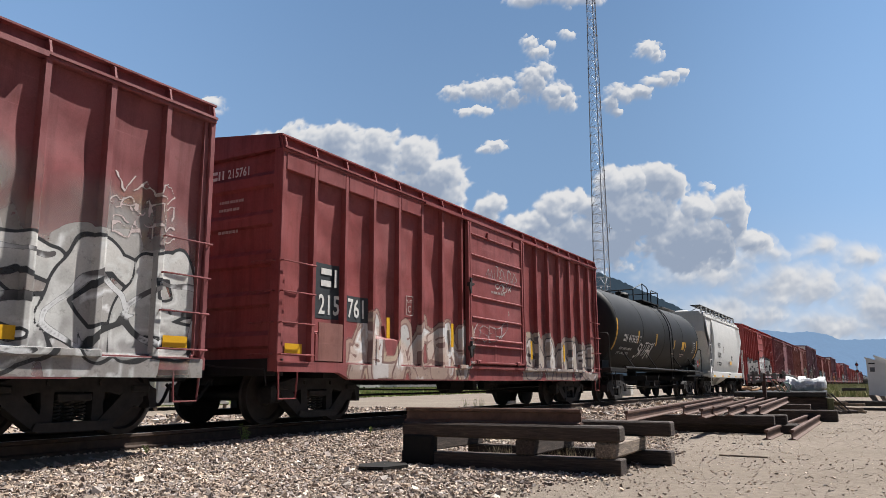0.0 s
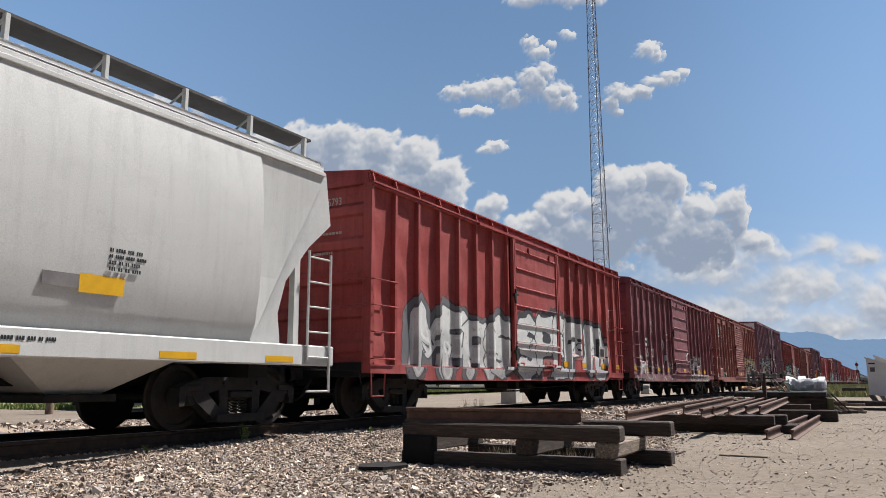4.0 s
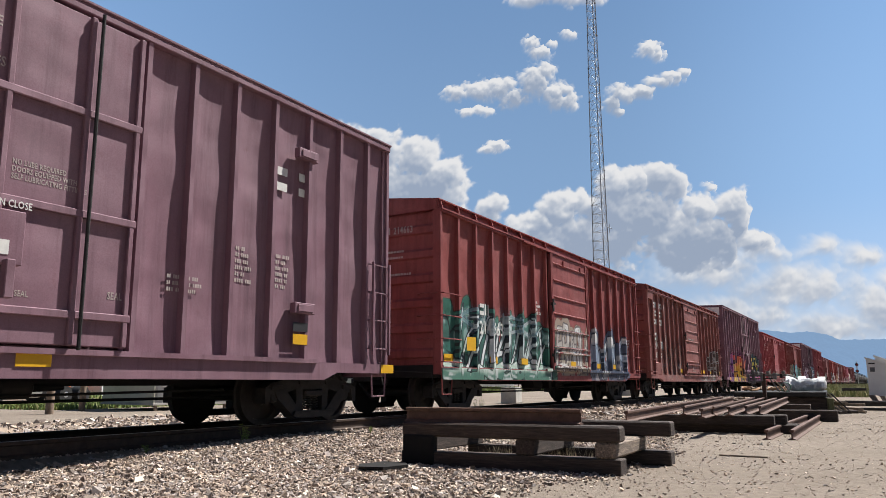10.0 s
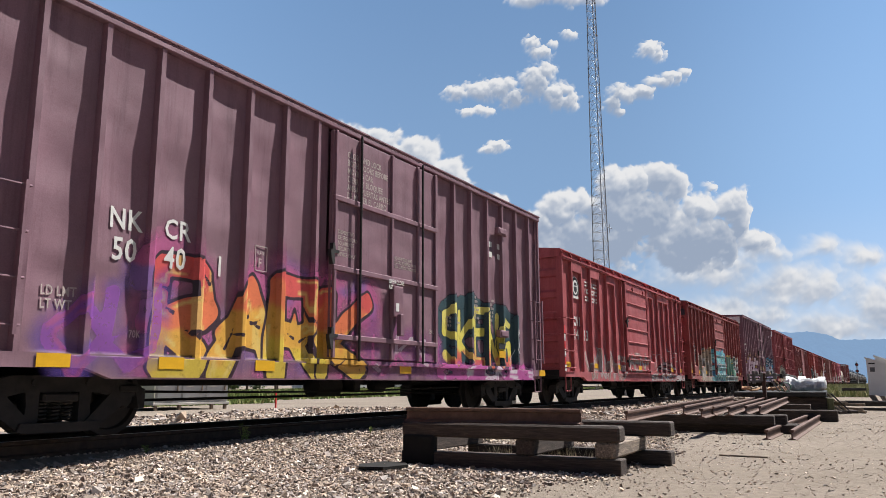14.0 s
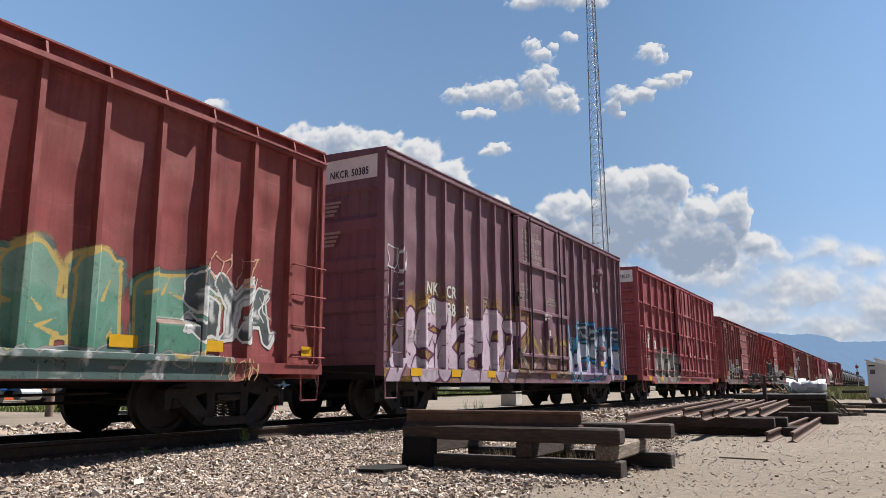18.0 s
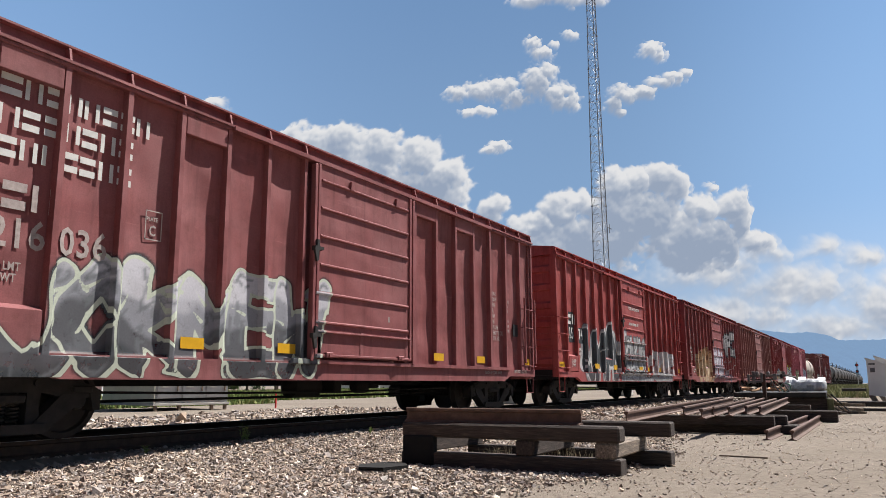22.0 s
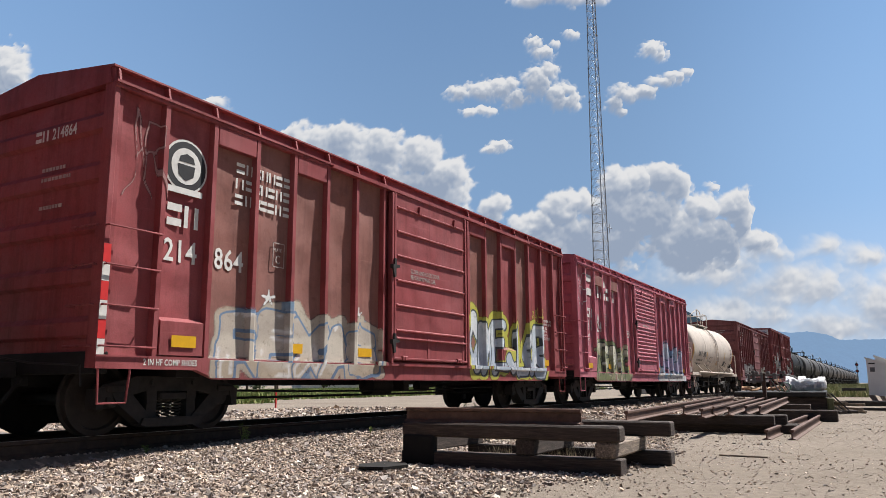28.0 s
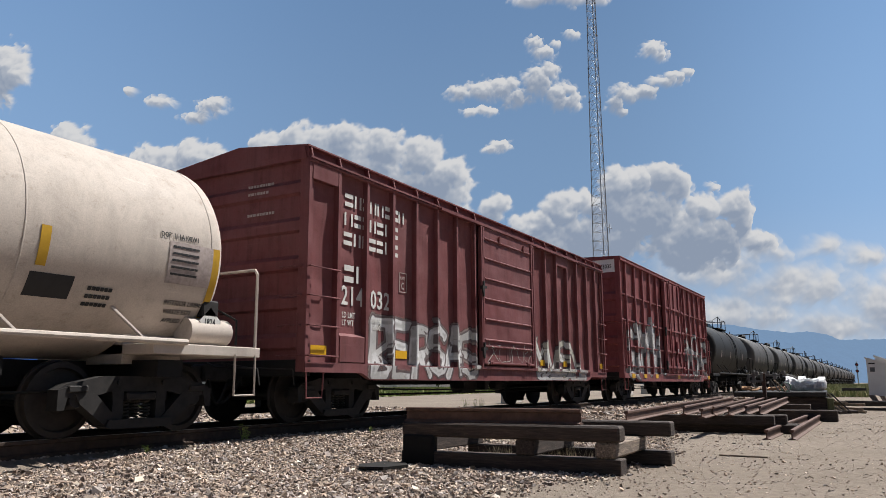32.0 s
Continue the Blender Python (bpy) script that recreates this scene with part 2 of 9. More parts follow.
def truck(car, x):
    bol = part("truck", shared(("bolster",), lambda: G().box(-0.2, 0.2, -1.05, 1.05, 0.42, 0.62, 0.03).box(-0.3, 0.3, -0.3, 0.3, 0.6, 0.72)), M["truck"], car, "black cast steel two-axle truck", (x, 0, 0))
    for s in (-1, 1):
        part("side_frame", shared(("sideframe",), sideframe_mesh), M["truck"], bol, at=(0, s * 1.04, 0))
        for dx in (-0.16, 0.0, 0.16) if s < 0 else ():
            part("coil_spring", shared(("spring",), spring_mesh), M["spring"], bol, at=(dx, s * 1.02, 0))
    for k, dx in enumerate((-0.9, 0.9)):
        ws = part("wheelset", shared(("wheelset",), wheel_mesh), M["wheel"], bol, at=(dx, 0, WR))
        AXLES.append((k, ws))
        part("bearing_cap", shared(("cap",), cap_mesh), M["truck"], bol, at=(dx, 0, WR))
    return bol


def coupler(car, x, s):
    """Draft gear, knuckle, air hose and glad hand at an end; s is the outward way."""
    g = G()
    g.box(min(x, x + s * 0.45), max(x, x + s * 0.45), -0.09, 0.09, 0.72, 0.92, 0.015)
    g.box(min(x + s * 0.42, x + s * 0.72), max(x + s * 0.42, x + s * 0.72), -0.17, 0.12, 0.68, 0.96, 0.03)
    part("coupler", g, M["truck"], car)
    h = G()
    pts = [(x + s * (0.1 + 0.65 * t), -0.35 + 0.25 * t, 0.72 - 0.34 * math.sin(math.pi * min(1, t * 1.05)) - 0.08 * t) for t in [i / 9 for i in range(10)]]
    h.tube(pts, 0.026, 7)
    part("air_hose", h, M["black"], car)
    u = G()
    u.tube([(x + s * 0.06, -1.45, 0.62), (x + s * 0.06, -1.40, 0.86), (x + s * 0.10, -0.5, 0.9), (x + s * 0.3, -0.1, 0.98)], 0.013, 6)
    part("uncoupling_lever", u, M["truck"], car)


def underframe(car, L, x0=0.0, gear=True):
    part("centre_sill", G().box(x0 + 0.1, x0 + L - 0.1, -0.18, 0.18, 0.62, 0.95), M["black"], car, "sooty black centre sill")
    beam = shared(("bolster_beam",), lambda: G().box(-0.2, 0.2, -1.4, 1.4, 0.73, 0.95))
    for x in (1.54, L - 1.54):
        part("body_bolster", beam, M["black"], car, at=(x0 + x, 0, 0))
    if not gear:
        return
    bearer = shared(("crossbearer",), lambda: G().box(-0.05, 0.05, -1.45, 1.45, 0.74, 0.92))
    for x in (0.3, 0.42, 0.58, 0.7):
        part("crossbearer", bearer, M["black"], car, at=(x0 + x * L, 0, 0))
    part("air_reservoir", shared(("reservoir",), lambda: G().lathe([(0, 0.02), (0.02, 0.12), (0.08, 0.19), (0.75, 0.19), (0.81, 0.12), (0.83, 0.02)], "x", 14)), M["black"], car, at=(x0 + 0.44 * L, -0.62, 0.60))
    part("brake_cylinder", shared(("brake_cyl",), lambda: G().lathe([(0, 0.10), (0.06, 0.13), (0.34, 0.13), (0.40, 0.05), (0.8, 0.03)], "x", 12)), M["black"], car, at=(x0 + 0.56 * L, -0.7, 0.60))
    part("brake_rod", G().tube([(x0 + 2.6, -0.8, 0.55), (x0 + 0.3 * L, -0.85, 0.52), (x0 + 0.52 * L, -0.8, 0.5), (x0 + 0.78 * L, -0.85, 0.56)], 0.018, 5), M["black"], car)
    part("brake_pipe", G().tube([(x0 + 2.4, -0.3, 0.42), (x0 + L - 2.4, -0.3, 0.44)], 0.022, 5), M["black"], car)
    part("brake_valve", shared(("brake_valve",), lambda: G().box(0, 0.22, -0.95, -0.6, 0.5, 0.78, 0.02)), M["black"], car, at=(x0 + 0.5 * L, 0, 0))


# ---------------------------------------------------------------- lettering
def flush(car, x, z, w, h):
    """The outermost depth of a side panel under a piece of writing."""
    if car.name not in car_panel:
        return car["face"]
    xs, zs = np.meshgrid(np.linspace(x, x + w, 7), np.linspace(z - h * 0.2, z + h, 5), indexing="ij")
    return float(car_panel[car.name](xs, zs).min())


def on_panel(car, y, least):
    """How far paint stands off a dished panel, or None where it lies on something else."""
    if car.name not in car_panel or (y is not None and abs(y - car["face"]) > 0.03):
        return None
    return least if y is None else max(least, car["face"] - y)


def words(car, txt, x, z, size, mat, y=None, name="lettering", gap=1.0, wide=0.76):
    """Painted characters on the near side, left end at x, base line at z, laid on the panel where it is dished."""
    key = ("text", txt, round(size, 3), gap)
    if key not in MESHES:
        cu = bpy.data.curves.new("lettering", "FONT")
        cu.body, cu.size, cu.space_character, cu.space_line = txt, size, gap * 1.06, 0.95
        cu.resolution_u = 2
        cu.extrude = 0.001
        cu.offset = 0.016 * size
        tmp = bpy.data.objects.new("tmp", cu)
        MESHES[key] = bpy.data.meshes.new_from_object(tmp)
        MESHES[key].name = "lettering"
        bpy.data.objects.remove(tmp)
        bpy.data.curves.remove(cu)
    me, off = MESHES[key], on_panel(car, y, 0.011)
    if off is not None:
        me = me.copy()
        co = np.empty(len(me.vertices) * 3, np.float32)
        me.vertices.foreach_get("co", co)
        co = co.reshape(-1, 3)
        co[:, 2] += off - car_panel[car.name](x + wide * co[:, 0], z + co[:, 1])
        me.vertices.foreach_set("co", co.ravel())
        me.update()
    ob = part(name, me, mat, car)
    ob.location = (x, 0 if off is not None else y if y is not None else car["face"] - 0.004, z)
    ob.rotation_euler = (radians(90), 0, 0)
    ob.scale = (wide, 1, 1)
    return ob


def tank_words(car, txt, x, z, size, mat, R, zc, wide=0.8):
    a = math.asin(max(-0.95, min(0.95, (z + 0.35 * size - zc) / R)))
    ob = words(car, txt, x, 0, size, mat, 0, wide=wide)
    ob.rotation_euler = (radians(90) - a, 0, 0)
    k = 0.35 * size
    ob.location = (x, -(R + 0.008) * math.cos(a) - k * math.sin(a), zc + (R + 0.008) * math.sin(a) - k * math.cos(a))
    return ob


def tank_bars(car, x, z, widths, h, mat, R, zc, gap=0.25):
    a = math.asin(max(-0.95, min(0.95, (z + 0.5 * h - zc) / R)))
    ob = bars(car, x, -0.5 * h, widths, h, mat, 0.0, gap)
    ob.rotation_euler = (-a, 0, 0)
    ob.location = (0, -(R + 0.006) * math.cos(a), zc + (R + 0.006) * math.sin(a))
    return ob


def end_words(car, txt, y, z, size, mat, x=-0.012):
    ob = words(car, txt, 0, 0, size, mat, 0.0)
    ob.location = (x, y, z)
    ob.rotation_euler = (radians(90), 0, radians(-90))
    return ob


def bars(car, x, z, widths, h, mat, y=None, gap=0.25, name="lettering_bar", end=None, kinds="en"):
    """Plain figures of the size and weight of letters; each entry of widths is one letter, 0 is a space."""
    g = G()
    k = x
    off = on_panel(car, y, 0.011) if end is None else None
    for i, w in enumerate(widths):
        if w:
            yy = end if end is not None else y if off is None and y is not None else flush(car, k, z, w, h) + 0.002 - (off or 0.004)
            kind = kinds[i % len(kinds)] if h >= 0.14 and w >= 0.08 else "b"
            c, q = h * 0.12, min(0.30 * w, 0.22 * h)
            if kind == "e":
                shapes = [[(0, 0), (w, 0), (w, 0.34 * h), (0, 0.34 * h)], [(0, 0.66 * h), (w, 0.66 * h), (w, h), (0, h)]]
            elif kind == "n":
                shapes = [[(0, 0), (q, 0), (q, h), (0, h)], [(w - q, 0), (w, 0), (w, h), (w - q, h)]]
            else:
                shapes = [[(c, 0), (w - c, 0), (w, c), (w, h - c), (w - c, h), (c, h), (0, h - c), (0, c)]]
            for pr in shapes:
                pr = [(k + p, z + r) for p, r in pr]
                if end is None:
                    g.ext(pr, "y", yy - 0.003, yy)
                else:
                    g.ext([(-p, r) for p, r in pr], "x", end - 0.003, end)
        k += (w or h * 0.45) + gap * h * 0.6
    return part(name, g, mat, car)


# ---------------------------------------------------------------- graffiti
STROKES = {
    "A": "00 37 60,13 53", "B": "00 07 47 54 03,03 51 40 00", "C": "66 37 04 03 30 61", "D": "00 07 47 63 40 00", "E": "67 07 00 60,04 54", "F": "67 07 00,04 54",
    "G": "66 37 04 03 30 60 63 43", "H": "00 07,60 67,04 64", "I": "30 37", "J": "67 61 30 02", "K": "00 07,67 03 60", "L": "07 00 60", "M": "00 07 33 67 60",
    "N": "00 07 60 67", "O": "37 04 03 30 63 64 37", "P": "00 07 57 64 43 03", "Q": "37 04 03 30 63 64 37,42 60", "R": "00 07 57 64 43 03,33 60", "S": "66 37 06 04 63 61 30 01",
    "T": "07 67,37 30", "U": "07 02 30 62 67", "V": "07 30 67", "W": "07 10 34 50 67", "X": "00 67,07 60", "Y": "07 34 67,34 30", "Z": "07 67 00 60", "*": "33 37,33 04,33 64,33 10,33 50"}


def vnoise(x, z, seed):
    """Smooth value noise on arrays."""
    r = np.random.RandomState(seed)
    tab = r.rand(64, 64)
    xi, zi = np.floor(x).astype(int), np.floor(z).astype(int)
    fx, fz = x - xi, z - zi
    fx, fz = fx * fx * (3 - 2 * fx), fz * fz * (3 - 2 * fz)
    a = tab[xi % 64, zi % 64] * (1 - fx) + tab[(xi + 1) % 64, zi % 64] * fx
    b = tab[xi % 64, (zi + 1) % 64] * (1 - fx) + tab[(xi + 1) % 64, (zi + 1) % 64] * fx
    return a * (1 - fz) + b * fz


def fbm(x, z, seed, octaves=4):
    s, a = 0, 0.5
    for k in range(octaves):
        s = s + a * vnoise(x * 2 ** k, z * 2 ** k, seed + k)
        a *= 0.5
    return s


SPRAY = N("spray_paint")


def _layer(name):
    q = SPRAY.t.nodes.new("ShaderNodeVertexColor")
    q.layer_name = name
    return q.outputs


def _edge(field, lo=-0.004, hi=0.004):
    q = SPRAY.math("ADD", field, SPRAY.math("MULTIPLY", SPRAY.math("SUBTRACT", SPRAY.noise(55, 4, 0.7), 0.5), 0.012))
    return SPRAY.ramp(SPRAY.math("ADD", SPRAY.math("MULTIPLY", q, 12.0), 0.5), (0.5 + 12 * lo, 0.0), (0.5 + 12 * hi, 1.0))


_fill, _line, _ground = _layer("spray"), _layer("outline"), _layer("ground")
_f, _o = _edge(_fill[1]), _edge(_line[1])
_g = SPRAY.ramp(_ground[1], (0.0, 0.0), (1.0, 1.0))
_col = SPRAY.mix(_f, SPRAY.mix(_o, _ground[0], _line[0]), _fill[0])
_wear = SPRAY.ramp(SPRAY.noise(9, 6, 0.7), (0.28, 0.6), (0.44, 1.0))
SPRAY.set(Base_Color=SPRAY.mix(0.08, SPRAY.mix(1.0, _col, (0.85, 0.85, 0.85), "MULTIPLY"), SPRAY.ramp(SPRAY.noise(40, 3), (0.3, 0.0), (0.7, 1.0)), "OVERLAY"), Roughness=0.5,
          Alpha=SPRAY.math("MULTIPLY", SPRAY.math("MAXIMUM", SPRAY.math("MAXIMUM", _f, _o), _g), SPRAY.math("MULTIPLY", _wear, SPRAY.ramp(_layer("strength")[0], (0.0, 0.0), (1.0, 1.0)))))
M["spray"] = SPRAY.m


def smooth(a, b, x):
    t = np.clip((x - a) / (b - a), 0, 1)
    return t * t * (3 - 2 * t)


def graffiti(car, x0, x1, z0, z1, txt, fills, line=(0.02, 0.02, 0.02), halo=None, shine=(0.80, 0.80, 0.80), seed=1, fat=0.2, step=0.034, halo_fat=0.28, lean=0.1, thin=False, strength=1.0, soft=False, drop=0.05, curl=0.12, wild=True):
    """A sprayed piece draped over panels and posts. fills: colours from the foot to the top of the letters."""
    depth, edges = car_depth[car.name], car_edges[car.name]
    step = 0.017 if thin else min(step, 0.022) if fat < 0.1 else step
    m_ = 0.3 if halo is None else 0.3 + 1.2 * halo_fat * (z1 - z0)
    xs = np.arange(max(x0 - m_, 0.01), min(x1 + m_ + 0.05, car["length"] - 0.02), step)
    ex = [e for e in edges if xs[0] < e < xs[-1]]
    xs = np.unique(np.concatenate([xs] + [[e - 0.002, e + 0.002] for e in ex])) if ex else xs
    zs = np.arange(max(z0 - 0.2, 0.72), z1 + m_ + 0.05, step)
    zb = [q + e for q in car_breaks.get(car.name, ()) for e in (-0.002, 0.002) if zs[0] < q < zs[-1]]
    zs = np.unique(np.concatenate([zs, zb])) if zb else zs
    # no two rows or columns closer than a millimetre
    xs, zs = (q[np.concatenate([[True], np.diff(q) > 0.0012])] for q in (xs, zs))
    X, Z = np.meshgrid(xs, zs, indexing="ij")
    h = z1 - z0
    cq = 1.5 if not thin else 1.6 / h
    curl = 0.42 if thin else curl
    wx = (fbm(X * cq, Z * cq, seed * 7 + 3, 2) - 0.38) * 2 * curl * h
    wz = (fbm(X * cq + 9, Z * cq, seed * 7 + 5, 2) - 0.38) * 2 * curl * h
    U, V = (X - x0 + wx - lean * (Z - z0)), (Z - z0 + wz)
    n = len(txt)
    cw = (x1 - x0) / max(n, 1)
    r = np.random.RandomState(seed)
    R = (0.62 if wild else 0.74) * fat * min(h, cw * 1.3)
    ow = 0.0 if line is None else 0.018 + 0.018 * h
    if thin:
        R, ow, line = 0.012, 0.0, None
    F, O, best = np.full(X.shape, -9.0), np.full(X.shape, -9.0), np.full(X.shape, 9.0)
    cuts, tilt = [], r.uniform(0.2, 1.1)

    def far_from(dx, dz):
        """Round for plain letters, squared off on a slant for angular ones."""
        if not wild or thin:
            return np.hypot(dx, dz)
        a_, b_ = dx * math.cos(tilt) + dz * math.sin(tilt), dz * math.cos(tilt) - dx * math.sin(tilt)
        return (np.abs(a_) ** 3.2 + np.abs(b_) ** 3.2) ** (1 / 3.2)
    for i, ch in enumerate(txt):
        if ch not in STROKES:
            continue
        kx, kz, dz = cw * r.uniform(0.84, 1.0) / 6, h * r.uniform(0.80, 0.96) / 7, h * r.uniform(0.0, 0.10)
        one = np.full(X.shape, 9.0)
        sh = np.full(X.shape, 9.0)
        segs = []
        for line_ in STROKES[ch].split(","):
            pts = [(i * cw + cw * 0.04 + int(q[0]) * kx, dz + int(q[1]) * kz) for q in line_.split()]
            segs += [(p, q, r.uniform(0.7, 1.3), r.uniform(0.7, 1.3)) for p, q in zip(pts, pts[1:])] if not thin else [(p, q, 1, 1) for p, q in zip(pts, pts[1:])]
        if wild and not thin:
            # spurs that run to a point, and straight cuts across the letter
            for _ in range(2):
                p = segs[r.randint(len(segs))][r.randint(2)]
                t = r.uniform(0, 6.28)
                segs.append((p, (p[0] + 0.26 * h * math.cos(t), p[1] + 0.26 * h * math.sin(t)), 0.9, 0.0))
            if line is not None and h > 0.8:
                for _ in range(4):
                    p, t, m = (i * cw + cw * r.uniform(0.1, 0.9), h * r.uniform(0.15, 0.85)), r.choice((0.5, 1.2, 2.3, 2.8)), h * r.uniform(0.12, 0.3)
                    cuts.append((p, (p[0] + m * math.cos(t), p[1] + m * math.sin(t))))
        for (ax, az), (bx, bz), ka, kb in segs:
            vx, vz = bx - ax, bz - az
            m = vx * vx + vz * vz + 1e-9
            t = np.clip(((U - ax) * vx + (V - az) * vz) / m, 0, 1)
            one = np.minimum(one, far_from(U - ax - t * vx, V - az - t * vz) - R * (ka - 1 + (kb - ka) * t))
            if line is not None:
                t = np.clip(((U - drop - ax) * vx + (V + drop - az) * vz) / m, 0, 1)
                sh = np.minimum(sh, far_from(U - drop - ax - t * vx, V + drop - az - t * vz) - R * (ka - 1 + (kb - ka) * t))
        f, o = R - one, np.maximum(R + ow - one, R - sh)
        F = np.maximum(np.minimum(F, one - R - ow), f)
        O = np.maximum(O, o)
        best = np.minimum(best, one)
    for (ax, az), (bx, bz) in cuts:
        vx, vz = bx - ax, bz - az
        t = np.clip(((U - ax) * vx + (V - az) * vz) / (vx * vx + vz * vz), 0, 1)
        F = np.minimum(F, np.hypot(U - ax - t * vx, V - az - t * vz) - 0.024 * (1.15 - t))
    C = np.zeros(X.shape + (3,))
    Fc = np.array(fills)
    q = np.clip(V / h + 0.9 * (fbm(X * 1.3, Z * 1.3, seed + 80, 3) - 0.43), 0, 0.999) * (len(fills) - 1)
    k = np.floor(q).astype(int)
    fr = smooth(0.35, 0.65, q - k)[..., None]
    C[:] = Fc[k] * (1 - fr) + Fc[np.minimum(k + 1, len(fills) - 1)] * fr
    if not thin:
        rim = smooth(0.035, 0.012, np.abs(F - 0.38 * R)) * smooth(0.42, 0.46, fbm(X * 2.2, Z * 2.2, seed + 91, 2))
        gl = np.maximum(smooth(0.60, 0.63, fbm(X * 3.5, Z * 1.8, seed + 90, 3)) * 0.6, rim * 0.8)[..., None]
        C = C * (1 - gl) + np.array(shine) * gl
        C *= (0.88 + 0.24 * fbm(X * 6, Z * 6, seed + 17, 3))[..., None]
    H = np.zeros(X.shape + (4,))
    if halo is not None:
        hn = fbm(X * 1.1, Z * 1.3, seed + 40, 3)
        hh = 0.55 * halo_fat * h
        d = best - R
        if soft:
            a = 0.75 * smooth(hh * 1.5, 0.0, d + hh * 2.2 * (hn - 0.42)) * (0.4 + 0.6 * smooth(0.3, 0.6, fbm(X * 2.3, Z * 2.3, seed + 44)))
        else:
            a = smooth(-0.02, 0.02, hh * (0.15 + 2.2 * np.clip(hn - 0.15, 0, 1)) - d) * 0.95
        H[..., :3] = np.array(halo[0]) * (0.85 + 0.3 * hn[..., None])
        for m, extra in enumerate(halo[1:]):
            w = smooth(0.49, 0.52 if not soft else 0.62, fbm(X * 1.2 + 5 + m * 3, Z * 1.5, seed + 61 + m, 3))[..., None]
            H[..., :3] = H[..., :3] * (1 - w) + np.array(extra) * w
        H[..., 3] = np.clip(a, 0, 1)
    coat = car.get("coats", 0)
    car["coats"] = coat + 1
    Y = depth(X, Z) - 0.003 - 0.0009 * coat
    keep = np.zeros((X.shape[0] - 1, X.shape[1] - 1), bool)
    vis = (H[..., 3] > 0.03) | (np.maximum(F, O) > -step * 1.2)
    for a, b in ((slice(None, -1), slice(None, -1)), (slice(1, None), slice(None, -1)), (slice(None, -1), slice(1, None)), (slice(1, None), slice(1, None))):
        keep |= vis[a, b]
    idx = np.arange(X.size).reshape(X.shape)
    quads = np.stack([idx[:-1, :-1], idx[1:, :-1], idx[1:, 1:], idx[:-1, 1:]], -1)[keep]
    used = np.unique(quads)
    remap = np.full(X.size, -1)
    remap[used] = np.arange(len(used))
    me = big_mesh("graffiti", np.stack([X, Y, Z], -1).reshape(-1, 3)[used], remap[quads])
    L3 = np.broadcast_to(np.array(line if line is not None else fills[0]), X.shape + (3,))
    S3 = np.repeat((np.where(Z < 0.975, 0.8, 1.0) * np.where(np.gradient(Y, zs, axis=1) > 0.6, 0.25, 1.0))[..., None] * float(strength), 4, -1)
    for nm, val in (("spray", np.concatenate([C, np.clip(F, -1, 1)[..., None]], -1)), ("outline", np.concatenate([L3, np.clip(O if line is not None else F, -1, 1)[..., None]], -1)), ("ground", H), ("strength", S3)):
        me.color_attributes.new(nm, "FLOAT_COLOR", "POINT").data.foreach_set("color", val.reshape(-1, 4)[used].astype(np.float32).ravel())
    return part("graffiti", me, M["spray"], car, "sprayed graffiti lettering")


# ---------------------------------------------------------------- cars of the train
car_depth, car_edges, car_breaks, car_panel = {}, {}, {}, {}
PANEL = 0.085        # how far panels lie behind the post faces
CARS = []


def car_base(name, label, S, category, L):
    car = thing(name, label, category, "cars of the passing train", at=(S + along(0), YC, RZ))
    car["face"] = -SIDE + PANEL
    car["length"] = L
    CARS.append((car, S))
    return car


POSTS_A = [0.81, 1.65, 2.5, 3.34, 4.18, 5.01, 5.86]
POSTS_B = [0.68, 1.49, 2.31, 3.13, 3.95, 4.75, 5.53]
POSTS_C = [0.72, 1.88, 2.98, 4.04, 5.08]


def grab(g, x0, x1, z, y, out=0.07, r=0.013):
    g.tube([(x0, y + out, z), (x0, y, z), (x1, y, z), (x1, y + out, z)], r, 6)
    return g


